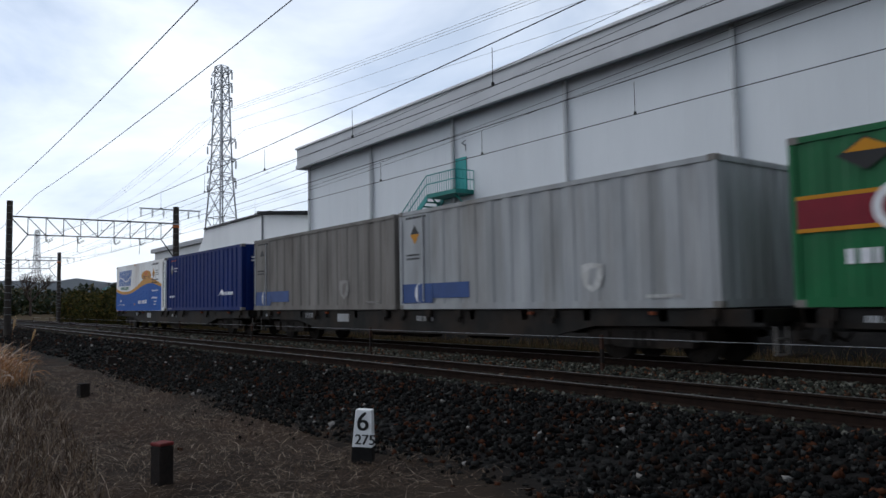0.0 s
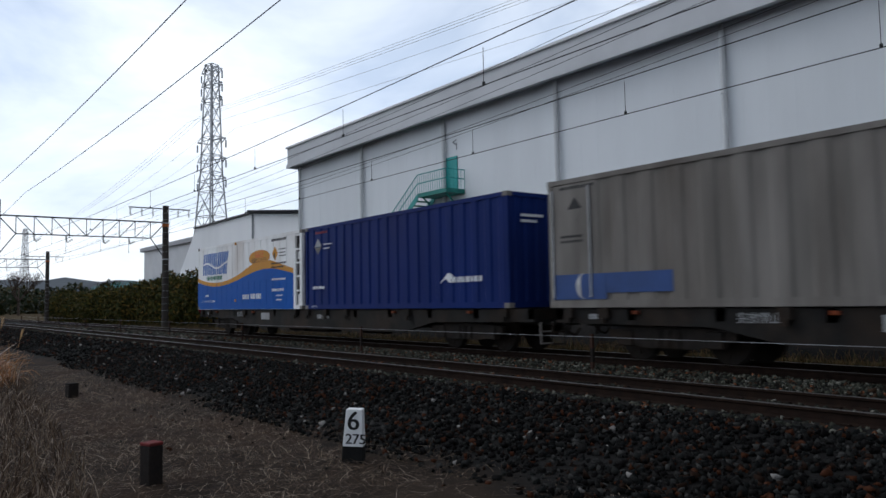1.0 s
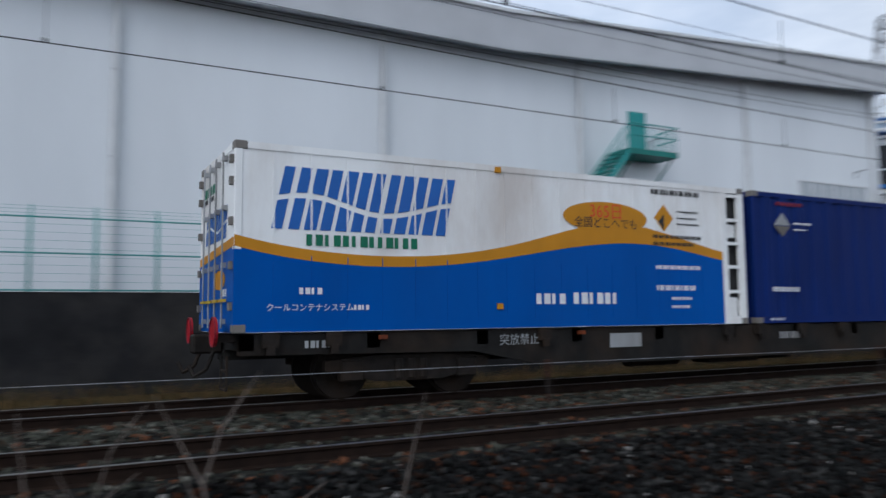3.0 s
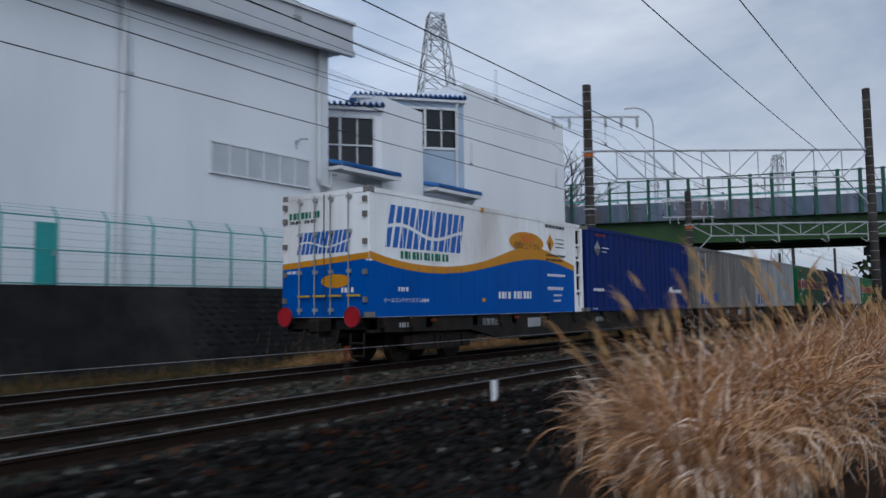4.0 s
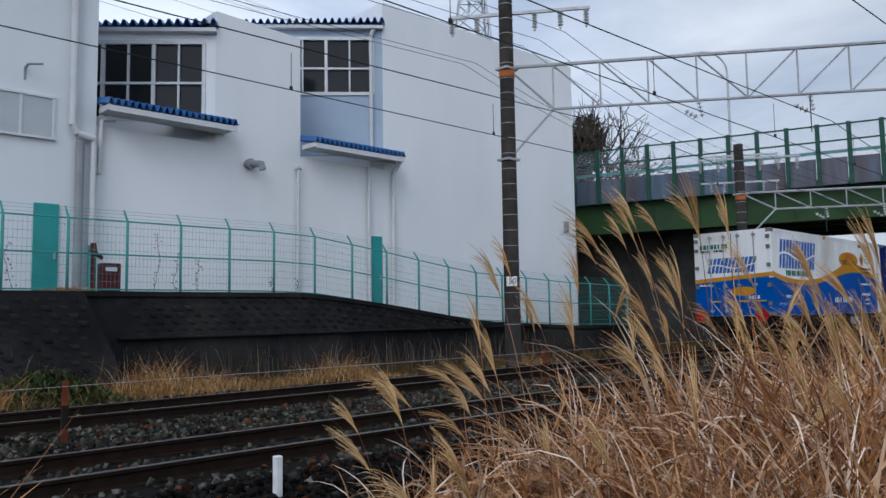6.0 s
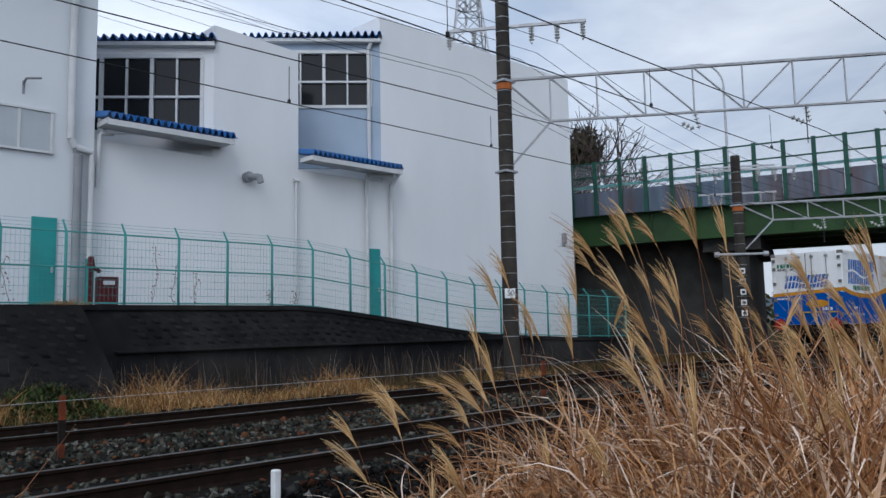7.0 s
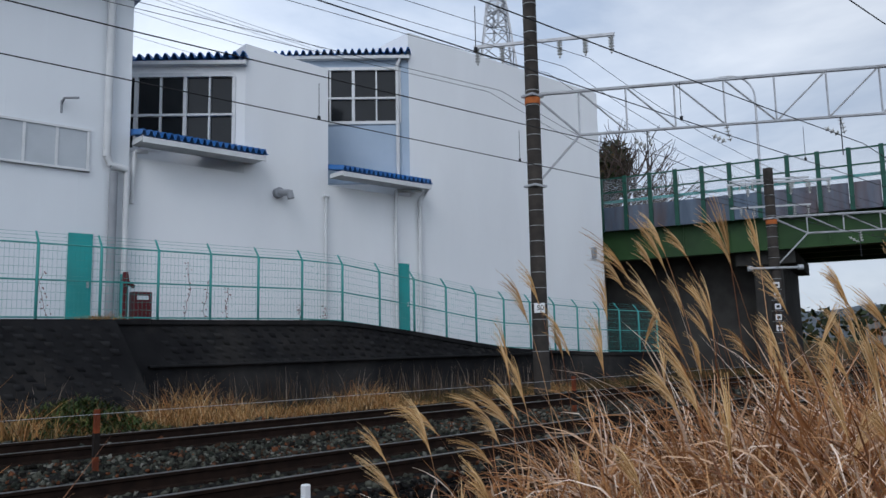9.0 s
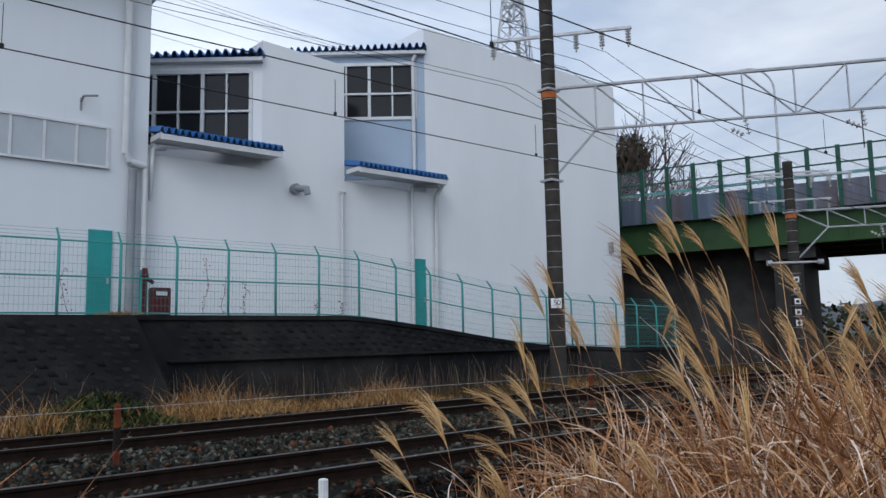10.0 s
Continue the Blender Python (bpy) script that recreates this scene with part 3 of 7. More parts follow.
def build_warehouse():
    w = thing("warehouse", "long pale grey metal-clad warehouse with a projecting roof fascia", "building")
    def raised(bm):
        for v in bm.verts:
            if v.co.z > 9.0:
                v.co.z += roof_rise(v.co.x)
        return bm
    part("wall", raised(boxes((X0, 14.0, YW, YW + 30, 1.2, EAVE + 0.3), (14.0, X1, YW, YW + 30, 1.2, EAVE + 0.3))), M["wall"], w, "pale grey vertical metal cladding")
    bm = bmesh.new()
    x = X0 + 0.9
    while x < X1:
        box(bm, x, x + 0.006, YW - 0.003, YW + 0.01, 1.7, EAVE + roof_rise(x))
        x += 0.9
    tagged(part("cladding_joints", bm, M["wall"], w), kind="stuff")
    fascia = part("roof_fascia", raised(boxes((X0 - 0.5, 14, YW - 0.75, YW + 31, EAVE + 0.25, ROOF - 0.12), (14, X1 + 0.7, YW - 0.75, YW + 31, EAVE + 0.25, ROOF - 0.12))), M["fascia"], w, "grey metal roof edge band")
    part("gutter", raised(boxes((X0 - 0.56, 14, YW - 0.82, YW - 0.6, EAVE, EAVE + 0.25), (14, X1 + 0.76, YW - 0.82, YW - 0.6, EAVE, EAVE + 0.25), (X0 - 0.56, X0 - 0.4, YW - 0.6, YW + 31, EAVE, EAVE + 0.25))), M["fascia"], fascia)
    part("coping", raised(boxes((X0 - 0.6, 14, YW - 0.85, YW + 31.1, ROOF - 0.12, ROOF), (14, X1 + 0.8, YW - 0.85, YW + 31.1, ROOF - 0.12, ROOF))), M["pipe"], fascia)
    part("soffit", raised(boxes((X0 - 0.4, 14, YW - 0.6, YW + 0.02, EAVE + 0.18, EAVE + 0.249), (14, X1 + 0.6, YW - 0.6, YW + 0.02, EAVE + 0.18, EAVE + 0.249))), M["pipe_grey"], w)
    for x in (-45.9, -37.9, -29.9, -22.05, -14.2, -6.3, 1.6, 9.5, 17.4, 26.2):
        bm = rod(bmesh.new(), (x, YW - 0.14, 1.7), (x, YW - 0.14, EAVE + 0.1 + roof_rise(x)), 0.1, sides=12)
        for z in (3.2, 5.6, 8.0):
            rod(bm, (x, YW - 0.14, z), (x, YW - 0.14, z + 0.05), 0.125, sides=12)
            box(bm, x - 0.03, x + 0.03, YW - 0.1, YW + 0.02, z, z + 0.05)
        part("downpipe", bm, M["pipe"], w, smooth=False)
    # windows: a band and two small ones
    def window(x0, x1, z0, z1, n, glass, rows=1):
        fr = bmesh.new()
        t = 0.06
        box(fr, x0 - t, x1 + t, YW - 0.06, YW + 0.02, z1, z1 + t), box(fr, x0 - t, x1 + t, YW - 0.1, YW + 0.02, z0 - t, z0)
        for k in range(n + 1):
            c = x0 + (x1 - x0) * k / n
            box(fr, c - 0.035, c + 0.035, YW - 0.055, YW + 0.02, z0, z1)
        for k in range(1, rows):
            c = z0 + (z1 - z0) * k / rows
            box(fr, x0, x1, YW - 0.05, YW + 0.02, c - 0.02, c + 0.02)
        ob = part("window", fr, M["frame"], w)
        for k in range(n):
            a, b = x0 + (x1 - x0) * k / n, x0 + (x1 - x0) * (k + 1) / n
            part("pane", boxes((a + 0.035, b - 0.035, YW - 0.025, YW + 0.0, z0, z1)), glass, ob)
    window(29.6, 34.3, 6.0, 7.05, 6, M["frost"])
    window(5.5, 11.6, 4.5, 5.25, 8, M["frost"])
    window(-13.2, -12.0, 4.4, 5.2, 1, M["frost"])
    window(-13.2, -12.0, 2.0, 3.4, 1, M["frost"], 5)
    for x, z in ((12.6, 2.2), (15.0, 2.2)):
        bm = bmesh.new()
        for k in range(8):
            box(bm, x, x + 0.8, YW - 0.05 - 0.004 * (k % 2), YW, z + k * 0.08, z + k * 0.08 + 0.045)
        part("louvre", bm, M["pipe_grey"], w)
    for x, z, h in ((34.2, 1.85, 2.4), (11.6, 1.85, 1.9), (-30.2, 1.85, 1.65), (24.0, 1.85, 1.9)):
        d = part("door", boxes((x - 0.3, x + 0.3, YW - 0.06, YW + 0.01, z, z + h)), M["teal"], w, "turquoise steel door")
        part("door_handle", boxes((x + 0.18, x + 0.23, YW - 0.11, YW - 0.06, z + 0.95, z + 1.1)), M["galv"], d)
    # corner pipes and small fittings at the end
    for x, z0, z1, r, m in ((34.75, 6.4, EAVE + 1.4, 0.1, "pipe"), (34.95, 1.85, 6.0, 0.11, "pipe_grey"), (35.3, 1.85, 6.05, 0.08, "pipe")):
        bm = rod(bmesh.new(), (x, YW - 0.16, z0), (x, YW - 0.16, z1), r, sides=12)
        if z0 > 3:
            rod(bm, (x, YW - 0.16, z0), (x + 0.12, YW - 0.16, z0 - 0.22), r, sides=12)
            rod(bm, (x + 0.12, YW - 0.16, z0 - 0.22), (x + 0.55, YW - 0.16, z0 - 0.3), r, sides=12)
        part("downpipe", bm, M[m], w)
    part("pipe_sleeve", rod(bmesh.new(), (35.32, YW - 0.16, 1.85), (35.32, YW - 0.16, 3.2), 0.11, sides=12), M["fence"], w)
    for x, z in ((33.6, 7.7), (20.9, 7.9), (-29.0, 8.9), (14.6, 5.6)):
        bm = rods([((x, YW, z), (x, YW - 0.25, z + 0.1)), ((x, YW, z - 0.25), (x, YW, z + 0.1)), ((x, YW - 0.25, z + 0.1), (x + 0.35, YW - 0.3, z + 0.16))], 0.03)
        part("lamp_bracket", bm, M["pipe_grey"], w)
    bm = boxes((X0 + 3.2, X0 + 3.5, YW + 3, YW + 3.3, ROOF, ROOF + 0.35), (X0 + 3.7, X0 + 4.1, YW + 3, YW + 3.4, ROOF, ROOF + 0.5), bevel=0.03)
    part("roof_vent", bm, M["steel_dark"], w)


def build_staircase(xd, zd, mid, foot):
    """Outside stair: a door landing high on the wall, two flights down along it. xd, zd: the landing; mid, foot: x and z of the lower ends."""
    s = thing("steel_staircase", "turquoise painted steel outside staircase with railings on the warehouse wall", "staircase", "outside staircases")
    y0, y1 = YW - 1.15, YW - 0.03
    part("landing", boxes((xd - 0.9, xd + 1.5, y0, y1, zd - 0.2, zd)), M["teal_shaded"], s)
    part("door", boxes((xd + 0.1, xd + 0.95, YW - 0.06, YW + 0.01, zd, zd + 1.75)), M["teal"], s, "turquoise steel door")
    for (xa, za), (xb, zb) in (((xd - 0.9, zd), mid), ((mid[0] - 0.9, mid[1]), foot)):
        out = [(xa, za - 0.32), (xa, za), (xb, zb), (xb, zb - 0.32)]
        part("stringer", prism(out, y0, y0 + 0.05), M["teal"], s)
        part("stringer", prism(out, y1 - 0.08, y1 - 0.03), M["teal"], s)
        n = max(6, int((za - zb) / 0.19))
        for k in range(n):
            u = (k + 0.5) / n
            x, z = xa + (xb - xa) * u, za + (zb - za) * u
            part("tread", boxes((x - 0.13, x + 0.13, y0 + 0.05, y1 - 0.09, z - 0.05, z - 0.01)), M["teal_shaded"], s)
        part("handrail", rods([((xa, y0, za + 0.95), (xb, y0, zb + 0.95)), ((xa, y0, za + 0.5), (xb, y0, zb + 0.5))], 0.025), M["teal"], s)
        bars = [((xa + (xb - xa) * u, y0, za + (zb - za) * u), (xa + (xb - xa) * u, y0, za + (zb - za) * u + 0.95)) for u in np.linspace(0, 1, 18)]
        [part("baluster", rods([bar], 0.012, 5), M["teal"], s) for bar in bars]
    part("landing", boxes((mid[0] - 0.9, mid[0] + 0.05, y0, y1, mid[1] - 0.2, mid[1])), M["teal_shaded"], s)
    edge = [(xd - 0.9, y0), (xd + 1.5, y0), (xd + 1.5, y1)]
    rails = [((*a, zd + h), (*b, zd + h)) for a, b in zip(edge, edge[1:]) for h in (0.95, 0.5)]
    part("handrail", rods(rails, 0.025), M["teal"], s)
    bars = [((x, y0, zd), (x, y0, zd + 0.95)) for x in np.linspace(xd - 0.9, xd + 1.5, 14)] + [((xd + 1.5, y, zd), (xd + 1.5, y, zd + 0.95)) for y in np.linspace(y0, y1, 6)]
    [part("baluster", rods([bar], 0.012, 5), M["teal"], s) for bar in bars]
    for xb in (xd + 1.3, xd - 0.6):
        part("bracket", rods([((xb, y0 + 0.1, zd - 0.2), (xb, y1, zd - 1.1))], 0.04), M["teal_shaded"], s)


# ---- the annex with sawtooth windows ----
def corrugated(p0, p1, q0, q1, pitch=0.2, depth=0.05):
    """Corrugated sheet between the edge p0-p1 and the edge q0-q1, ribs running from one to the other."""
    p0, p1, q0, q1 = map(Vector, (p0, p1, q0, q1))
    n = max(4, int((p1 - p0).length / pitch) * 4)
    bm = bmesh.new()
    rows = []
    for k in range(n + 1):
        u = k / n
        h = depth * (1 if k % 4 in (1, 2) else -0.2)
        a, b = p0.lerp(p1, u), q0.lerp(q1, u)
        rows.append([bm.verts.new(a + Vector((0, 0, h))), bm.verts.new(b + Vector((0, 0, h))), bm.verts.new(b + Vector((0, 0, h - 0.03))), bm.verts.new(a + Vector((0, 0, h - 0.03)))])
    for a, b in zip(rows, rows[1:]):
        for k in range(4):
            bm.faces.new((a[k], b[k], b[(k + 1) % 4], a[(k + 1) % 4]))
    bm.faces.new(rows[0]), bm.faces.new(rows[-1][::-1])
    bmesh.ops.recalc_face_normals(bm, faces=bm.faces)
    return bm


def build_annex():
    a = thing("factory_annex", "white factory annex with sawtooth window bays and blue corrugated canopies", "building")
    y = 23.12
    D = Vector((-0.766, 0.643, 0))  # the way the window bays run back
    part("wall", boxes((35.42, 57.2, y, y + 14, 0.2, 6.55)), M["wall_white"], a)
    # tall wall pieces between the bays, as wedges with sloping parapets
    def piece(x0, x1, run, z0, z1):
        back = [(x0 + D.x * run, y + D.y * run), (x0, y), (x1, y), (x1, y + 9.0), (x0 + D.x * run, y + 9.0)]
        bm = bmesh.new()
        lo = [bm.verts.new((px, py, 6.55)) for px, py in back]
        hi = [bm.verts.new((px, py, z0 + (z1 - z0) * (px - x0) / (x1 - x0) if px > x0 else z0)) for px, py in back]
        bm.faces.new(lo), bm.faces.new(hi[::-1])
        for i in range(len(back)):
            j = (i + 1) % len(back)
            bm.faces.new((lo[j], lo[i], hi[i], hi[j]))
        bmesh.ops.recalc_face_normals(bm, faces=bm.faces)
        return bm
    part("wall", piece(38.95, 42.03, 0.0, 10.78, 10.64), M["wall_white"], a)
    part("wall", piece(45.6, 57.2, 0.0, 12.92, 12.95), M["wall_white"], a)
    # window bays
    def bay(xr, run, z0, z1, wz0, wz1, cols, clad):
        """A window wall from (xr, y) back along D, with its frame, panes and a corrugated eave."""
        n = Vector((-0.643, -0.766, 0))
        def pt(u, out, z):
            q = Vector((xr, y, 0)) + D * u + n * out
            return (q.x, q.y, z)
        bm = bmesh.new()
        for u0, u1, a0, a1 in ((0, run, z0, wz0), (0, run, wz1, z1), (0, 0.35, wz0, wz1), (run - 0.05, run, wz0, wz1)):
            v = [bm.verts.new(p) for p in (pt(u0, 0, a0), pt(u1, 0, a0), pt(u1, 0, a1), pt(u0, 0, a1), pt(u0, -0.2, a0), pt(u1, -0.2, a0), pt(u1, -0.2, a1), pt(u0, -0.2, a1))]
            for q in ((0, 1, 2, 3), (7, 6, 5, 4), (0, 4, 5, 1), (1, 5, 6, 2), (2, 6, 7, 3), (3, 7, 4, 0)):
                bm.faces.new([v[i] for i in q])
        bmesh.ops.recalc_face_normals(bm, faces=bm.faces)
        part("bay_wall", bm, clad, a)
        u0, u1 = 0.35, run - 0.05
        win = part("window", slab([pt(u0, 0.055, 0)[:2], pt(u1, 0.055, 0)[:2], pt(u1, -0.15, 0)[:2], pt(u0, -0.15, 0)[:2]], wz0 - 0.06, wz0 + 0.06), M["frame"], a, "white framed factory window with dark panes")
        def bar(ua, ub, za, zb, out=0.05):
            fr = bmesh.new()
            v = [fr.verts.new(p) for p in (pt(ua, out, za), pt(ub, out, za), pt(ub, out, zb), pt(ua, out, zb), pt(ua, -0.15, za), pt(ub, -0.15, za), pt(ub, -0.15, zb), pt(ua, -0.15, zb))]
            for q in ((0, 1, 2, 3), (7, 6, 5, 4), (0, 4, 5, 1), (1, 5, 6, 2), (2, 6, 7, 3), (3, 7, 4, 0)):
                fr.faces.new([v[i] for i in q])
            bmesh.ops.recalc_face_normals(fr, faces=fr.faces)
            part("frame_bar", fr, M["frame"], win)
        w = (u1 - u0) / cols
        for k in range(cols + 1):
            t = 0.055 if k % 2 == 0 else 0.028
            bar(u0 + w * k - t, u0 + w * k + t, wz0, wz1)
        zm = (wz0 + wz1) / 2 - 0.1
        for z, t in ((zm, 0.035), (wz1, 0.06)):
            bar(u0, u1, z - t, z + t, 0.06)
        for k in range(cols):
            for za, zb in ((wz0, zm), (zm, wz1)):
                pb = bmesh.new()
                pb.faces.new([pb.verts.new(p) for p in (pt(u0 + w * k, -0.06, za), pt(u0 + w * k + w, -0.06, za), pt(u0 + w * k + w, -0.06, zb), pt(u0 + w * k, -0.06, zb))])
                part("pane", pb, M["glass"], win)
        part("eave", corrugated(pt(-0.1, 0.35, z1 + 0.02), pt(run + 0.3, 0.35, z1 - 0.1), pt(-0.1, -2.5, z1 + 0.25), pt(run + 0.3, -2.5, z1 + 0.15), 0.26, 0.14), M["blue_roof"], a, "blue corrugated roof edge")
        part("eave_board", slab([pt(-0.05, 0.25, 0)[:2], pt(run + 0.3, 0.25, 0)[:2], pt(run + 0.3, 0.0, 0)[:2], pt(-0.05, 0.0, 0)[:2]], z1 - 0.22, z1 - 0.1), M["frame"], a)
    bay(38.95, 5.0, 6.5, 10.25, 7.35, 9.75, 6, M["wall_white"])
    bay(45.6, 5.6, 7.1, 12.05, 9.4, 11.5, 6, M["wall_blue"])
    # canopies under the bays
    for x0, x1, zf, out in ((35.55, 39.2, 7.08, 0.8), (42.15, 45.85, 7.0, 0.8)):
        part("canopy", corrugated((x0 - 0.1, y - out - 0.1, zf - 0.02), (x1 + 0.1, y - out - 0.1, zf - 0.02), (x0 - 0.1, y + 0.6, zf + 0.3), (x1 + 0.1, y + 0.6, zf + 0.3), 0.19, 0.12), M["blue_roof"], a, "blue corrugated canopy")
        part("canopy_edge", boxes((x0 - 0.05, x1 + 0.05, y - out - 0.06, y - out, zf - 0.26, zf - 0.1), (x0 - 0.05, x0, y - out, y, zf - 0.2, zf - 0.05), (x1, x1 + 0.05, y - out, y, zf - 0.2, zf - 0.05),
                                  (x0, x1, y - out, y - 0.002, zf - 0.2, zf - 0.16)), M["frame"], a)
    # pipes, a vent elbow, small doors
    def pipe(rows, r, m):
        bm = bmesh.new()
        for p, q in zip(rows, rows[1:]):
            rod(bm, p, q, r, sides=10)
        part("downpipe", bm, M[m], a)
    yp = y - 0.12
    pipe([(35.9, yp, 6.75), (35.55, yp, 6.7), (35.5, yp, 5.2)], 0.06, "pipe")
    pipe([(41.87, yp, 6.12), (41.87, yp, 1.8)], 0.05, "pipe")
    pipe([(41.77, yp, 6.14), (41.97, yp, 6.14)], 0.07, "pipe")
    pipe([(45.75, yp - 0.4, 6.72), (44.85, yp, 6.68), (44.83, yp, 6.5), (44.83, yp, 1.5)], 0.07, "pipe")
    pipe([(45.9, yp - 0.65, 6.9), (46.2, yp - 0.1, 6.85), (45.98, yp, 6.45), (45.92, yp, 1.3), (46.6, yp, 1.2)], 0.085, "pipe")
    pipe([(45.3, 23.2, 11.9), (45.2, 23.3, 11.6), (45.2, 23.3, 7.3)], 0.07, "pipe")
    bm = bmesh.new()
    rod(bm, (40.1, y, 6.05), (40.1, y - 0.2, 6.05), 0.17, sides=14)
    rod(bm, (40.1, y - 0.15, 6.05), (40.3, y - 0.42, 6.03), 0.11, sides=12)
    rod(bm, (40.3, y - 0.42, 6.08), (40.35, y - 0.46, 5.84), 0.11, sides=12)
    part("vent_elbow", bm, M["pipe_grey"], a)
    for x, z0, h in ((45.2, 1.6, 2.45),):
        d = part("door", boxes((x - 0.26, x + 0.26, y - 0.07, y, z0, z0 + h)), M["teal"], a, "turquoise steel door")
        part("door_handle", boxes((x + 0.14, x + 0.19, y - 0.12, y - 0.07, z0 + 0.9, z0 + 1.05)), M["galv"], d)
    part("wall_lamp", boxes((56.3, 56.5, y - 0.15, y, 4.9, 5.4)), M["pipe_grey"], a)


def build_yard_things():
    c = thing("hose_cabinet", "dark red steel fire hose cabinet in the factory yard", "cabinet")
    part("body", boxes((34.92, 35.4, 20.95, 21.25, 1.87, 2.6), bevel=0.02), M["hose_red"], c)
    part("sign_panel", boxes((35.02, 35.3, 20.935, 20.947, 2.4, 2.5)), M["ink_white"], c)
    part("leg", boxes((34.94, 35.0, 21.0, 21.06, 1.8, 1.9)), M["hose_red"], c)
    part("leg", boxes((35.32, 35.38, 21.0, 21.06, 1.8, 1.9)), M["hose_red"], c)
    h = thing("fire_hydrant", "red standing fire hydrant beside the hose cabinet", "hydrant")
    bm = rod(bmesh.new(), (34.72, 20.95, 1.8), (34.72, 20.95, 2.85), 0.055, sides=10)
    rod(bm, (34.72, 20.95, 2.85), (34.72, 20.95, 3.08), 0.1, 0.06, sides=10)
    part("body", bm, M["hose_red"], h)
    part("nozzle", rod(bmesh.new(), (34.72, 20.83, 2.82), (34.9, 20.83, 2.7), 0.05, sides=8), M["hose_red"], h)


# ---- sheds beyond the warehouse ----
def build_sheds():
    s = thing("white_shed", "white trapezoid warehouse with a dark corrugated roof edge", "building")
    bm = bmesh.new()
    o = [(-83.0, -0.5), (-72.4, 8.6), (-58.7, 8.65), (-46.9, 7.4), (-46.9, -0.5)]
    va = [bm.verts.new((x, 25.0, z)) for x, z in o]
    vb = [bm.verts.new((x - 3, 48.0, z)) for x, z in o]
    bm.faces.new(va), bm.faces.new(vb[::-1])
    for i in range(5):
        j = (i + 1) % 5
        bm.faces.new((va[j], va[i], vb[i], vb[j]))
    bmesh.ops.recalc_face_normals(bm, faces=bm.faces)
    part("wall", bm, M["wall_white"], s)
    part("roof_trim", prism([(-72.6, 8.6), (-58.7, 8.66), (-58.7, 8.78), (-72.6, 8.72)], 24.8, 25.1), M["steel_dark"], s)
    part("roof_edge", corrugated((-58.9, 24.5, 8.75), (-46.9, 24.5, 7.5), (-60, 47, 8.85), (-48, 47, 7.6), 0.45, 0.2), M["steel_dark"], s)
    part("downpipe", rod(bmesh.new(), (-58.6, 24.9, 0), (-58.6, 24.9, 8.6), 0.08), M["pipe_grey"], s)
    g = thing("grey_hall", "low grey factory hall behind the white shed", "building")
    part("wall", boxes((-122, -94, 34, 60, -0.5, 9.6)), M["fascia"], g)
    part("roof", boxes((-122.6, -93.5, 33.5, 60.5, 9.6, 10.2)), M["pipe_grey"], g)


build_ground()
build_track("track_1", NEAR)
build_track("track_2", FAR)
build_retaining_wall()
build_warehouse()
build_annex()
build_staircase(-29.9, 6.6, (-34.4, 4.05), (-38.9, 1.83))
build_staircase(19.7, 7.3, (16.3, 4.4), (11.6, 1.83))
build_fence()
build_yard_things()
build_sheds()


# ---- overhead line ----
def build_pole(name_label, x, y, top, r=0.19, base=-0.4):
    p = thing("line_pole", name_label, "utility pole", "overhead line poles", at=pose(x, y, 0))
    bm = bmesh.new()
    rod(bm, (0, 0, base), (0, 0, top), r, r * 0.84, sides=20)
    part("shaft", bm, M["pole"], p, smooth=False)
    z = 0.9
    while z < top - 0.3:
        bm = rod(bmesh.new(), (0, 0, z), (0, 0, z + 0.018), r * 1.03 - 0.03 * z / top, sides=20)
        part("wire_band", bm, M["band"], p)
        z += 0.42
    return p


def lattice_beam(pa, pb, z0, z1, bays=9, r=0.035):
    """Upper and lower chord with slanting braces between two poles."""
    (xa, ya), (xb, yb) = pa, pb
    at = lambda u, z: (xa + (xb - xa) * u, ya + (yb - ya) * u, z)
    upper = rods([(at(0, z1), at(1, z1))], r * 1.4, 6)
    lower = rods([(at(0.1, z0), at(0.9, z0))], r * 1.1, 6)
    braces = []
    us = np.linspace(0.1, 0.9, bays)
    for k, u in enumerate(us):
        braces.append((at(u, z0), at(u, z1)))
        if k + 1 < bays:
            braces.append((at(u, z1 if k < bays // 2 else z0), at(us[k + 1], z0 if k < bays // 2 else z1)))
    ends = [(at(0.0, z1), at(0.1, z0)), (at(1.0, z1), at(0.9, z0)), (at(0.0, z0 - 1.35), at(0.1, z0)), (at(1.0, z0 - 1.35), at(0.9, z0))]
    return upper, lower, rods(braces, r * 0.75, 5), rods(ends, r, 5)


def insulator(bm, p, q, discs=4, r=0.075):
    p, q = Vector(p), Vector(q)
    rod(bm, p, q, 0.015, sides=5)
    for k in range(discs):
        a = p.lerp(q, (k + 0.6) / (discs + 0.3))
        rod(bm, a, a + (q - p).normalized() * 0.03, r, r * 0.6, sides=8)


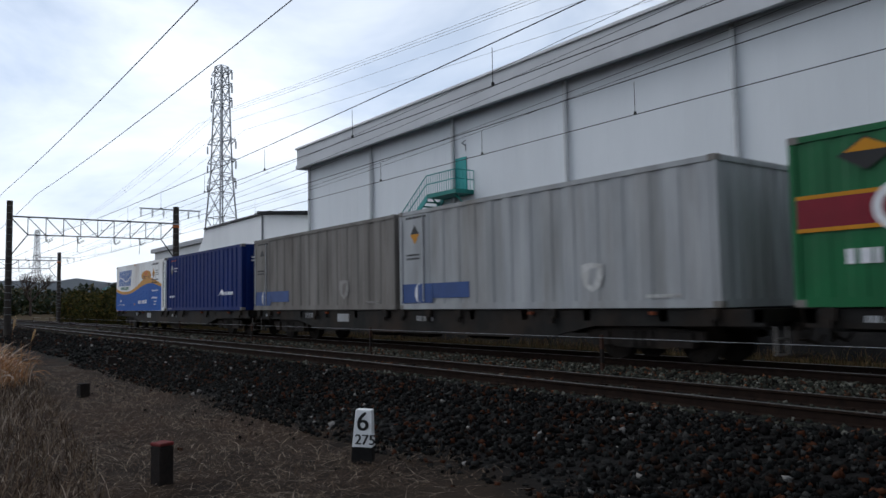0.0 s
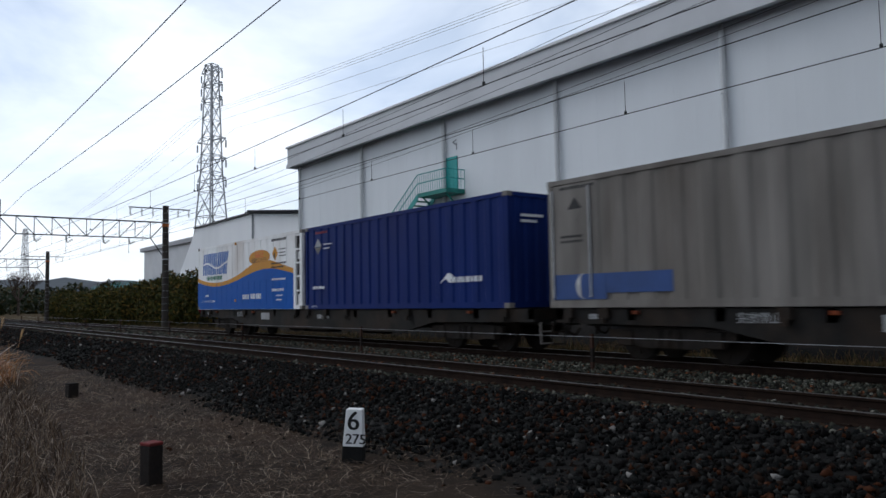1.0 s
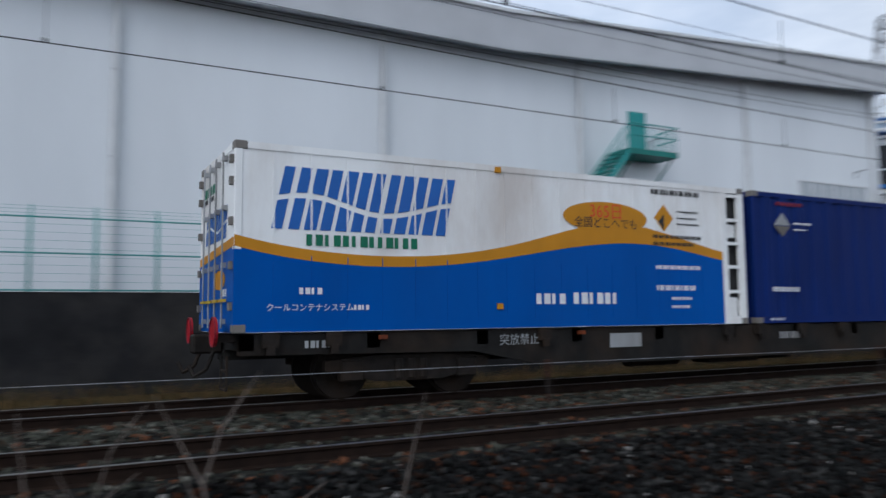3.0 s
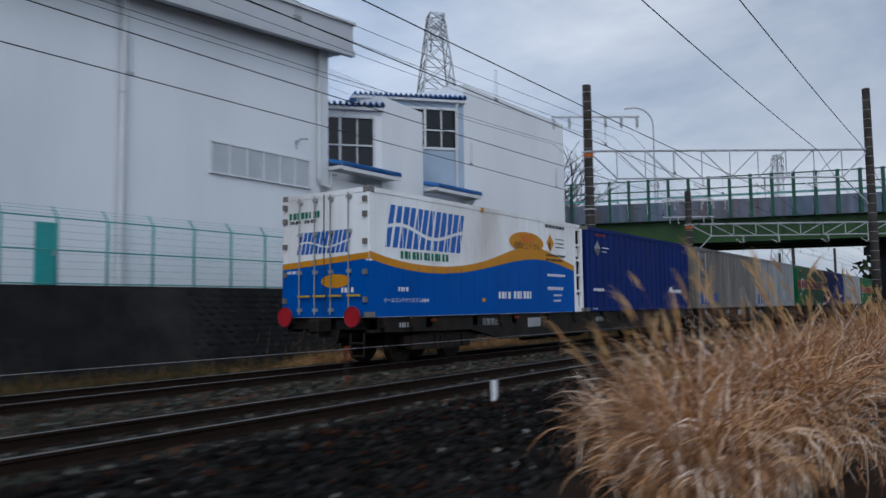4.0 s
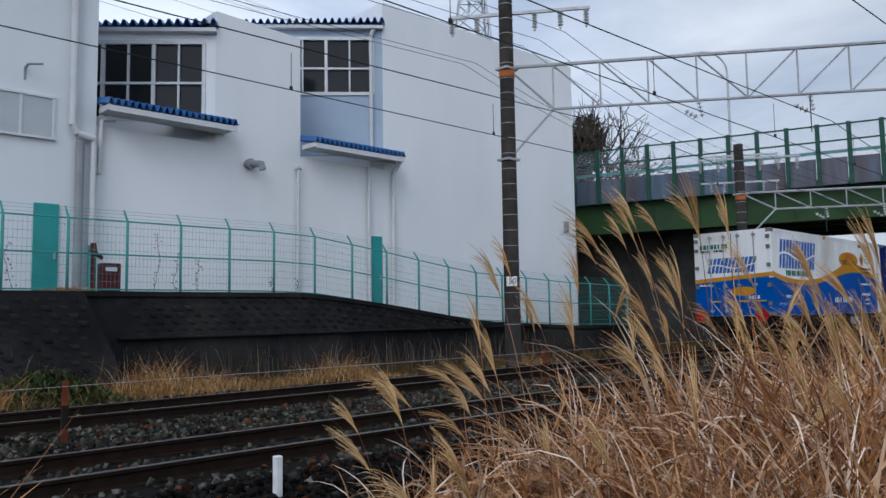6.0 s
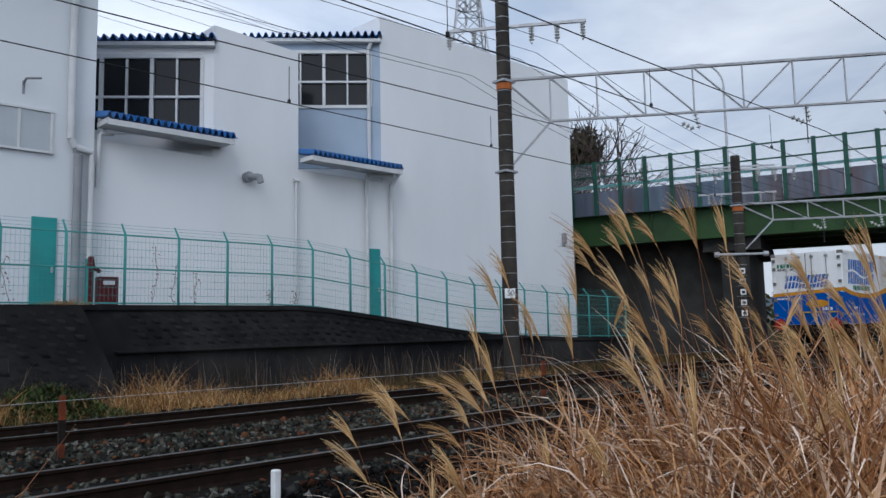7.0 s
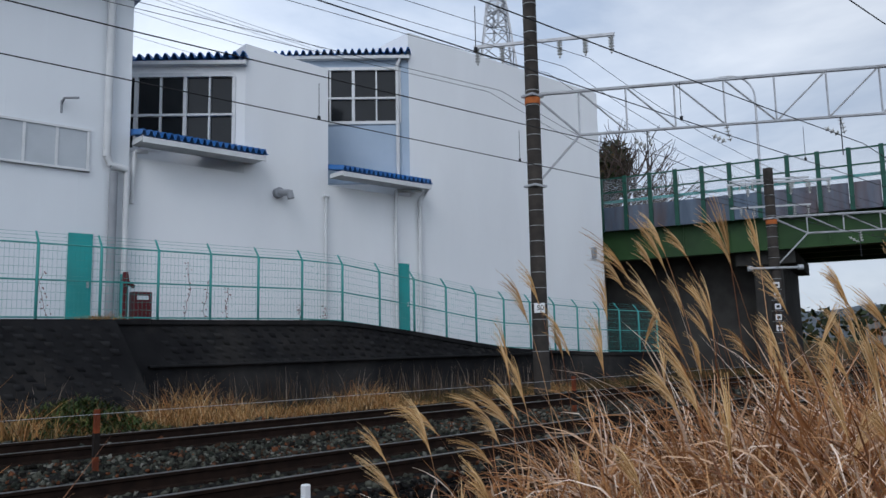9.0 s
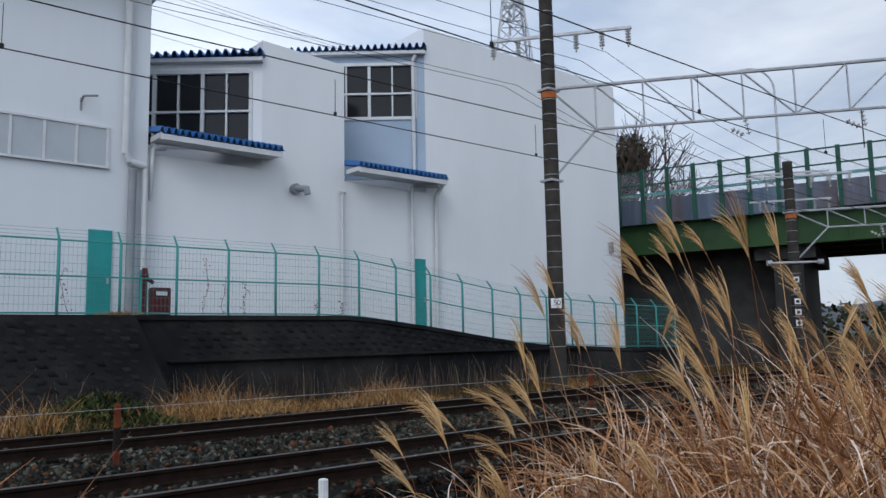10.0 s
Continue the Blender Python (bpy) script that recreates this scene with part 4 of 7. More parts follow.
def build_portal(xf, yf, xn, yn, top, z0, z1, arm_drop=0.58, bays=9, mat_beam="galv"):
    """Two poles with a lattice beam over both tracks, a feeder arm and insulators."""
    skew = math.degrees(math.atan2(xn - xf, yf - yn))
    pf = build_pole("dark concrete overhead line pole with pale metal bands", xf, yf, top, 0.22)
    pn = build_pole("dark concrete overhead line pole with pale metal bands", xn, yn, top - 0.2)
    b = thing("lattice_beam", "galvanised steel lattice beam across two railway tracks", "gantry beam", "overhead line gantries")
    up, lo, br, en = lattice_beam((xf, yf), (xn, yn), z0, z1, bays)
    part("upper_chord", up, M[mat_beam], b), part("lower_chord", lo, M[mat_beam], b), part("brace", br, M[mat_beam], b), part("end_stay", en, M[mat_beam], b)
    part("clamp_band", rod(bmesh.new(), (0, 0, z1 - 0.28), (0, 0, z1 - 0.1), 0.212, sides=16), M["orange"], pf, "faded orange band")
    for u in (0.24, 0.4, 0.62, 0.8):
        x, y = xf + (xn - xf) * u, yf + (yn - yf) * u
        for p, q, n in (((x, y, z0), (x + 0.2, y, z0 - 0.42), 4), ((x, y + 0.4, z0 - 0.2), (x + 0.05, y + 0.05, z0 - 0.45), 3)):
            hang = bmesh.new()
            insulator(hang, p, q, n)
            part("insulator", hang, M["insul"], b)
    rods_ = [((xf + (xn - xf) * u, yf + (yn - yf) * u, z0), (xf + (xn - xf) * u, yf + (yn - yf) * u, z0 - 1.0)) for u in (0.24, 0.62)]
    part("dropper", rods(rods_, 0.015, 5), M["steel_dark"], b)
    za = top - arm_drop
    arm = part("cross_arm", boxes((-0.04, 0.04, -2.3, 1.6, za - 0.04, za + 0.04)), M["galv"], pf, "worn steel cross arm")
    arm.rotation_euler = (0, 0, radians(skew))
    for yy in (-2.2, -1.5, -0.8, 0.8, 1.5):
        ins = bmesh.new()
        insulator(ins, (0, yy, za - 0.04), (0, yy, za - 0.48), 5, 0.085)
        rod(ins, (-0.05, yy, za - 0.5), (0.05, yy, za - 0.5), 0.03, sides=6)
        part("insulator", ins, M["insul"], arm)
    for z, w in ((z1 - 0.05, 0.03), (z0 - 1.35, 0.03)):
        part("clamp_plate", boxes((-0.24, 0.24, -0.21, 0.21, z - w, z + w)), M["galv"], pf, "bolted steel clamp plate")
    return pf


def build_wire(pts, r, label, sag=0.0, seg=10, mat_name="wire"):
    bm = bmesh.new()
    for a, b in zip(pts, pts[1:]):
        a, b = Vector(a), Vector(b)
        prev = a
        for k in range(1, seg + 1):
            u = k / seg
            q = a.lerp(b, u) - Vector((0, 0, sag * 4 * u * (1 - u)))
            rod(bm, prev, q, r, sides=5)
            prev = q
    return tagged(part("overhead_wire", bm, M[mat_name]), label, "wire", "overhead wires")


build_portal(-49.8, 15.2, -49.8, 5.7, 7.7, 5.55, 6.6, arm_drop=0.2, mat_beam="steel_dark")
far_pole = build_portal(43.6, 15.2, 51.2, 5.2, 10.9, 6.72, 7.95, arm_drop=1.42)
plate = part("number_plate", boxes((-0.14, 0.14, -0.012, 0.0, -0.13, 0.13), bevel=0.004), M["km_white"], far_pole, "small white pole plate with black numerals")
plate.matrix_local = pose(-0.15, -0.132, 2.05, 0, 0, -48.6)
writing("50", 0.2, M["ink_dark"], plate, pose(0.02, -0.014, 0, 90, 0, 0))
build_portal(-92, 15.4, -92, 5.6, 7.4, 5.6, 6.5, mat_beam="steel_dark")
end_pole = build_portal(57.9, 15.4, 65.4, 4.6, 7.9, 5.2, 5.9)
for z, half in ((7.45, 1.5), (6.35, 1.5)):
    arm = part("cross_arm", boxes((-0.035, 0.035, -half, half, z - 0.035, z + 0.035)), M["galv"], end_pole, "pale steel cross arm")
    arm.rotation_euler = (0, 0, radians(35))
    for yy in (-1.4, -0.9, 0.6, 1.1):
        ins = bmesh.new()
        insulator(ins, (0, yy, z - 0.03), (0, yy, z - 0.4), 4, 0.07)
        part("insulator", ins, M["insul"], arm)
bracket = part("pipe_bracket", rod(bmesh.new(), (0, -0.95, 0), (0, 0.95, 0), 0.05, sides=10), M["galv"], end_pole, "short galvanised tube with round ends")
bracket.matrix_local = pose(-0.2, -0.12, 3.85, 0, 0, 42)
for yy in (-0.95, 0.95):
    part("end_ball", rod(bmesh.new(), (0, yy - 0.09, 0), (0, yy + 0.09, 0), 0.11, sides=10), M["galv"], bracket)
for k in range(5):
    plate = part("number_plate", boxes((-0.11, 0.11, -0.012, 0.0, -0.11, 0.11), bevel=0.004), M["km_white"], end_pole, "small white pole plate")
    plate.matrix_local = pose(-0.17, -0.1, 1.5 + k * 0.42, 0, 0, -60)
    part("plate_mark", boxes((-0.06, 0.06, -0.016, -0.012, -0.06, 0.05)), M["ink_dark"], plate)
near_pole = build_pole("thick dark concrete line pole wound with pale wire bands", -0.6, 5.3, 9.0, 0.175)
bm = bmesh.new()
for z in (2.0, 2.6, 3.3, 4.0, 4.6):
    rod(bm, (-0.26, -0.05, z), (0.26, -0.05, z), 0.014, sides=6)
    rod(bm, (-0.26, -0.05, z), (-0.26, -0.15, z), 0.014, sides=6)
    rod(bm, (0.26, -0.05, z), (0.26, -0.15, z), 0.014, sides=6)
part("step_bolt", bm, M["galv"], near_pole)

CONTACT, CATENARY = 5.0, 5.95
for yc in (NEAR, FAR):
    cat = [(-200, yc, CATENARY - 0.2), (-92, yc, CATENARY - 0.2), (-49.8, yc, CATENARY - 0.1), (0.35, yc, CATENARY), (45.5 if yc > 10 else 48.5, yc, CATENARY), (62, yc, CATENARY - 0.4), (200, yc, CATENARY - 0.5)]
    con = [(-200, yc, CONTACT - 0.1), (-49.8, yc, CONTACT), (0.35, yc, CONTACT), (46, yc, CONTACT), (200, yc, CONTACT - 0.3)]
    build_wire(cat, 0.011, "thin dark catenary wire above the railway", 0.25)
    build_wire(con, 0.0095, "dark contact wire above the railway", 0.0)
    bm = bmesh.new()
    x = -90.0
    while x < 90:
        k = (x + 49.8) % 50.0 / 50.0
        rod(bm, (x, yc, CONTACT), (x, yc, CATENARY - 0.1 - 0.25 * 4 * k * (1 - k)), 0.006, sides=4)
        rod(bm, (x, yc, CONTACT), (x, yc, CONTACT + 0.06), 0.03, sides=6)
        x += 5.0
    tagged(part("dropper_wires", bm, M["wire"]), "thin droppers between catenary and contact wire", "wire", kind="stuff")
for yy, za, zb in ((14.0, 6.75, 8.4), (14.6, 6.75, 8.4), (16.4, 6.75, 8.4), (13.2, 6.75, 8.4), (16.9, 6.8, 8.5)):
    build_wire([(-200, yy, za), (-92, yy, za), (-49.8, yy, za), (-5, yy, 8.0), (43.6, yy, zb), (57.0, yy, za), (200, yy, za)], 0.0075, "thin feeder wire along the railway", 0.4)
for yy, zz in ((5.38, 8.0), (7.1, 8.0)):
    build_wire([(-200, yy, zz - 0.6), (-92, yy, zz - 0.4), (-49.8, yy, zz), (0.35, yy, zz + 0.35), (50.2, yy, zz), (64.5, yy, zz - 0.8), (200, yy, zz - 1)], 0.014, "thick black cable beside the railway", 0.35)


# ---- pylons ----
def build_pylon(x, y, h, turn, label, taper=((0, 0.55, 1.0), (0.066, 0.03, 0.018)), arms=(0.52, 0.60, 0.68, 0.85, 0.91, 0.965)):
    p = thing("transmission_pylon", label, "pylon", "transmission pylons", at=pose(x, y, -0.5, 0, 0, turn))
    bm = bmesh.new()
    width = lambda z: h * np.interp(z / h, *taper)
    zs = [0, 0.14, 0.27, 0.38, 0.48, 0.56, 0.63, 0.70, 0.77, 0.84, 0.91, 0.97, 1.0]
    r = 0.0032 * h
    for za, zb in zip(zs, zs[1:]):
        za, zb = za * h, zb * h
        wa, wb = width(za), width(zb)
        ca = [(sx * wa, sy * wa, za) for sx, sy in ((-1, -1), (1, -1), (1, 1), (-1, 1))]
        cb = [(sx * wb, sy * wb, zb) for sx, sy in ((-1, -1), (1, -1), (1, 1), (-1, 1))]
        for k in range(4):
            j = (k + 1) % 4
            rod(bm, ca[k], cb[k], r, sides=4)
            rod(bm, ca[k], cb[j], r * 0.55, sides=3)
            rod(bm, ca[j], cb[k], r * 0.55, sides=3)
            rod(bm, cb[k], cb[j], r * 0.5, sides=3)
    part("lattice_tower", bm, M["galv"], p)
    for z in arms:
        w, ln = width(z * h), (0.085 if z < 0.7 else 0.062) * h
        for s in (-1, 1):
            bm = bmesh.new()
            for dy in (-1, 1):
                rod(bm, (s * w, dy * w, z * h), (s * ln, 0, z * h + 0.008 * h), r * 0.7, sides=4)
                rod(bm, (s * w, dy * w, (z + 0.025) * h), (s * ln, 0, z * h + 0.008 * h), r * 0.6, sides=4)
            rod(bm, (s * ln, 0, z * h), (s * ln, 0, (z - 0.03) * h), r * 1.1, sides=5)
            part("cross_arm", bm, M["galv"], p)
    return p


build_pylon(-183, 67, 62, 20, "tall grey lattice power pylon behind the factory")
build_pylon(-495, 71, 48, 20, "distant grey lattice power pylon beyond the trees")
build_pylon(72.0, 44.0, 30.5, 50, "tall grey lattice power pylon beyond the annex", ((0, 0.8, 1.0), (0.12, 0.046, 0.022)), (0.93, 0.97))
build_pylon(330, 65, 60, 50, "distant grey lattice power pylon beyond the overpass")
for k in range(5):
    build_wire([(-495, 71 + (k - 2) * 3, 42 - abs(k - 2)), (-183, 67 + (k - 2) * 3, 50 - abs(k - 2) * 2), (400, 130 + (k - 2) * 3, 54 - abs(k - 2) * 2)], 0.035, "faint high-voltage line between pylons", 6.0, 14, "galv")


# ---- road overpass ----
def build_overpass():
    o = thing("road_overpass", "green steel girder road overpass with grey-blue parapet panels", "bridge")
    A, B = Vector((60.9, 27.3, 0)), Vector((71.5, -3.0, 0))
    d = (B - A).normalized()
    n = Vector((-d.y, d.x, 0))
    if n.x < 0:
        n = -n
    L = (B - A).length
    def pt(u, out, z):
        q = A + d * u + n * out
        return (q.x, q.y, z)
    def beam(bm, u0, u1, o0, o1, z0, z1, rise=0.0):
        f = lambda u: rise * u / L
        v = [bm.verts.new(p) for p in (pt(u0, o0, z0 + f(u0)), pt(u1, o0, z0 + f(u1)), pt(u1, o1, z0 + f(u1)), pt(u0, o1, z0 + f(u0)), pt(u0, o0, z1 + f(u0)), pt(u1, o0, z1 + f(u1)), pt(u1, o1, z1 + f(u1)), pt(u0, o1, z1 + f(u0)))]
        for q in ((3, 2, 1, 0), (4, 5, 6, 7), (0, 1, 5, 4), (1, 2, 6, 5), (2, 3, 7, 6), (3, 0, 4, 7)):
            bm.faces.new([v[i] for i in q])
        return bm
    z0 = 5.35
    g = beam(bmesh.new(), 0, L, 0.0, 0.35, z0, z0 + 1.55)
    beam(g, 0, L, -0.2, 0.55, z0 - 0.06, z0 + 0.02)
    u = 1.0
    while u < L:
        beam(g, u, u + 0.05, -0.12, 0.0, z0, z0 + 1.55)
        u += 2.2
    part("girder", g, M["green_girder"], o, "dull green steel plate girder")
    for off in (3.0, 6.0, 9.0):
        part("girder", beam(bmesh.new(), 0, L, off, off + 0.35, z0, z0 + 1.55), M["green_girder"], o)
    part("deck", beam(bmesh.new(), 0, L, -0.35, 9.8, z0 + 1.55, z0 + 1.8), M["conc"], o)
    u = 0.0
    while u < L - 0.5:
        part("parapet_panel", beam(bmesh.new(), u, u + 1.28, -0.5, -0.4, z0 + 1.5, z0 + 2.75), M["bridge_panel"], o)
        u += 1.3
    u = 0.1
    while u < L:
        part("fence_post", beam(bmesh.new(), u - 0.1, u + 0.1, -0.66, -0.5, z0 + 1.45, z0 + 4.35), M["bridge_post"], o)
        u += 1.3
    for z in (z0 + 4.25, z0 + 3.5):
        part("fence_rail", beam(bmesh.new(), 0, L, -0.56, -0.5, z, z + 0.07), M["bridge_post"], o)
    part("hand_rail", beam(bmesh.new(), 0, L, -0.3, -0.2, z0 + 3.0, z0 + 3.14), M["fence"], o, "pale green guard rail")
    part("clear_screen", beam(bmesh.new(), 0, L, -0.54, -0.53, z0 + 2.75, z0 + 4.25), M["clear"], o, "see-through noise screen")
    part("abutment", beam(bmesh.new(), -6, 0.6, -0.3, 10, -0.5, z0 + 1.5), M["conc"], o, "stained concrete abutment")
    # Added dark wall that stands in for the deep shade below the deck.
    part("shade_wall", beam(bmesh.new(), 0.6, 9.0, 2.2, 10, -0.5, z0 + 0.3), M["abut"], o, "dark wall added as the shade under the bridge")
    for u in (8.6, 24.0):
        part("pier", beam(bmesh.new(), u, u + 1.3, 0.6, 9.5, -0.5, z0 - 0.7), M["abut"], o, "concrete bridge pier with under-deck shade in its colour")
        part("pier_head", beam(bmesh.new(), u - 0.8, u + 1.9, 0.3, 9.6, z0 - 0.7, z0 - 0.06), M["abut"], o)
    for u in (8.3,):
        p = pt(u, 9.0, 0)
        bm = rod(bmesh.new(), (p[0], p[1], z0 + 1.8), (p[0], p[1], z0 + 10.3), 0.1, 0.07, sides=8)
        q0 = Vector((p[0], p[1], z0 + 10.3))
        for k in range(8):
            a = k / 8 * 1.5
            q1 = q0 + Vector((d.x * -0.3 * math.sin(a + 0.1), d.y * -0.3 * math.sin(a + 0.1), 0.3 * math.cos(a + 0.1)))
            rod(bm, q0, q1, 0.06, sides=7)
            q0 = q1
        lamp = tagged(part("street_lamp", bm, M["galv"]), "curved grey steel street lamp on the overpass", "street lamp")
        part("lamp_head", rod(bmesh.new(), q0, q0 + Vector((d.x * -0.7, d.y * -0.7, 0.0)), 0.08, 0.1, sides=8), M["pipe"], lamp)


build_overpass()


# ---- hedge, trees, distance ----
def leaf_cloud(name, blobs, count, size, seed, material):
    """Many small folded leaves spread through lumpy volumes. blobs: centre and radii."""
    rng = np.random.default_rng(seed)
    vs, fs = [], []
    weights = np.array([b[3] * b[4] * b[5] for b in blobs]) ** 0.67
    pick = rng.choice(len(blobs), count, p=weights / weights.sum())
    b = np.array(blobs)[pick]
    d = rng.normal(size=(count, 3))
    d /= np.linalg.norm(d, axis=1)[:, None]
    rad = rng.uniform(0.55, 1.08, count) ** 0.6
    c = b[:, :3] + d * rad[:, None] * b[:, 3:6]
    u = rng.normal(size=(count, 3))
    u /= np.linalg.norm(u, axis=1)[:, None]
    w = np.cross(u, d + 0.01)
    w /= np.linalg.norm(w, axis=1)[:, None]
    s = size * rng.uniform(0.6, 1.5, count)[:, None]
    quad = np.stack([c - u * s, c + w * s * 0.55, c + u * s, c - w * s * 0.55], 1)
    return mesh_from_arrays(name, quad.reshape(-1, 3), np.arange(count * 4).reshape(-1, 4), material)


rng = np.random.default_rng(3)
hb = []
for x in np.arange(-101, -51, 1.1):
    h = 3.1 + 0.9 * noise.noise((x * 0.3, 0, 0)) + (0.5 if x > -70 else 0)
    hb.append((x, 18.3 + rng.uniform(-0.6, 0.6), h * 0.42 - 0.4, 1.5, 1.4, h * 0.55))
    hb.append((x + 0.5, 18.6 + rng.uniform(-0.7, 0.7), h * 0.8 - 0.4, 1.0, 1.0, h * 0.28))
hedge = leaf_cloud("hedge", hb, 60000, 0.12, 4, M["hedge_leaf"])
tagged(hedge, "dense evergreen hedge with yellowing leaves beside the railway", "hedge", kind="stuff")


def build_bare_tree(x, y, h, seed, label, base=-0.5):
    rnd = random.Random(seed)
    t = thing("bare_tree", label, "tree", "bare trees", at=pose(x, y, base))
    bm = bmesh.new()
    def grow(p, d, ln, r, depth):
        q = p + d * ln
        rod(bm, p, q, r, r * 0.68, sides=5 if depth > 2 else 3)
        if depth == 0:
            return
        for k in range(3 if depth > 1 else 2):
            nd = (d + Vector((rnd.uniform(-0.8, 0.8), rnd.uniform(-0.8, 0.8), rnd.uniform(-0.15, 0.55)))).normalized()
            grow(p.lerp(q, rnd.uniform(0.6, 1.0)), nd, ln * rnd.uniform(0.62, 0.82), r * 0.6, depth - 1)
    trunk = bmesh.new()
    rod(trunk, (0, 0, 0), (0, 0, h * 0.26), h * 0.022, h * 0.017, sides=8)
    part("trunk", trunk, M["bark"], t)
    for k in range(5):
        grow(Vector((0, 0, h * 0.25)), Vector((rnd.uniform(-0.7, 0.7), rnd.uniform(-0.7, 0.7), 0.8)).normalized(), h * 0.24, h * 0.014, 5)
    part("crown", bm, M["bark"], t)


build_bare_tree(-196, 27, 13, 3, "leafless tree with a spreading crown beyond the hedge")
build_bare_tree(70.5, 33.5, 19, 8, "leafless tree with dark twigs beside the overpass")
build_bare_tree(75, 34, 17, 9, "leafless tree with dark twigs beside the overpass")
blobs = [(72 + rng.uniform(-3, 5), 34.5 + rng.uniform(-3, 4), rng.uniform(1, 11), 1.5, 1.5, 1.6) for k in range(32)] + \
        [(72.4 + rng.uniform(-1.3, 1.3), 34.6 + rng.uniform(-1.3, 1.3), rng.uniform(8, 15), 1.1, 1.1, 1.5) for k in range(16)]
tagged(leaf_cloud("evergreen_trees", blobs, 24000, 0.2, 6, M["leaf"]), "dark evergreen trees behind the annex and overpass", "trees", kind="stuff")
blobs = [(-220 - rng.uniform(0, 160), rng.uniform(-10, 75), rng.uniform(0, 5.5), 6, 6, 4) for k in range(90)] + \
        [(110 + rng.uniform(0, 160), rng.uniform(-30, 90), rng.uniform(0, 3.5), 5, 5, 3) for k in range(60)]
tagged(leaf_cloud("far_woods", blobs, 30000, 0.7, 7, M["leaf"]), "dull green and brown woods along the horizon", "woods", kind="stuff")
for cx, cy, w, h in ((-900, 150, 700, 42), (900, 250, 800, 42), (700, 700, 600, 50)):
    bm = bmesh.new()
    n = 40
    top, bot = [], []
    for k in range(n + 1):
        a = (k / n - 0.5) * w
        z = h * (0.5 + 0.5 * math.cos((k / n - 0.5) * math.tau)) * (0.8 + 0.4 * noise.noise((k * 0.31, h, 0)))
        dx, dy = (-cy, cx)
        ln = math.hypot(dx, dy)
        top.append(bm.verts.new((cx + dx / ln * a, cy + dy / ln * a, z)))
        bot.append(bm.verts.new((cx * 0.7 + dx / ln * a, cy * 0.7 + dy / ln * a, -2)))
    for k in range(n):
        bm.faces.new((bot[k], bot[k + 1], top[k + 1], top[k]))
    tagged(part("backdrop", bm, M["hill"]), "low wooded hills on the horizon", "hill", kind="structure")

# far poles and low houses past the overpass
for x, y, h in ((88, 15.4, 7.5), (92, 4.6, 7.5), (112, 15.4, 7.5), (130, 4.6, 7.5), (100, 19, 6.5), (124, 22, 6.0)):
    build_pole("distant dark concrete pole along the railway", x, y, h, 0.16)
for k, (x, y, w, d, h) in enumerate(((150, 36, 9, 7, 3.2), (172, 46, 7, 7, 4.2), (180, 26, 8, 8, 3.0))):
    hs = thing("house", "distant low house with a grey roof beyond the overpass", "house", "distant houses")
    part("wall", boxes((x, x + w, y, y + d, -0.5, h)), M["conc"], hs)
    part("roof", prism([(x - 0.4, h), (x + w / 2, h + 1.6), (x + w + 0.4, h)], y - 0.4, y + d + 0.4), M["steel_dark"], hs)
    for j in range(3):
        part("window", boxes((x - 0.02, x + 0.02, y + 1 + j * 2, y + 2 + j * 2, 1.0, 2.1)), M["glass"], hs)


# ---- lineside things ----
def build_km_post():
    k = thing("kilometre_post", "white concrete kilometre post with black numerals and black foot", "kilometre post", at=pose(-6.9, 4.03, -0.43, 0, 2.5, 47))
    def taper(z0, z1, w0, w1, d):
        bm = bmesh.new()
        lo = [bm.verts.new((sx * w0, sy * d, z0)) for sx, sy in ((-1, -1), (1, -1), (1, 1), (-1, 1))]
        hi = [bm.verts.new((sx * w1, sy * d * 0.9, z1)) for sx, sy in ((-1, -1), (1, -1), (1, 1), (-1, 1))]
        bm.faces.new(lo[::-1]), bm.faces.new(hi)
        for i in range(4):
            bm.faces.new((lo[i], lo[(i + 1) % 4], hi[(i + 1) % 4], hi[i]))
        bmesh.ops.bevel(bm, geom=list(bm.edges), offset=0.006, segments=1, affect="EDGES")
        return bm
    part("foot", taper(-0.13, 0.16, 0.115, 0.107, 0.07), M["km_black"], k)
    body = part("body", taper(0.15, 0.53, 0.107, 0.083, 0.069), M["km_white"], k)
    for dx in (-0.004, 0.004):
        writing("6", 0.27, M["ink_dark"], body, pose(dx, -0.07, 0.405, 88, 0, 0))
    for dx in (0.027, 0.033):
        writing("275", 0.145, M["ink_dark"], body, pose(dx, -0.0735, 0.225, 88, 0, 0))


def build_stake(x, y, h, w, cap, label, turn=0):
    s = thing("boundary_stake", label, "stake", "boundary stakes", at=pose(x, y, float(ground_z(x, y)) - 0.02, 0, 0, turn))
    part("post", boxes((-w, w, -w, w, -0.1, h - 0.03), bevel=0.012), M["stake"], s)
    part("cap", boxes((-w * 1.02, w * 1.02, -w * 1.02, w * 1.02, h - 0.03, h), bevel=0.008), M[cap], s)


def build_white_post(x, y):
    p = thing("marker_post", "slim white marker post at the edge of the stone bed", "marker post", "white marker posts", at=pose(x, y, float(ground_z(x, y))))
    part("post", boxes((-0.03, 0.03, -0.03, 0.03, -0.15, 0.3), bevel=0.008), M["km_white"], p)


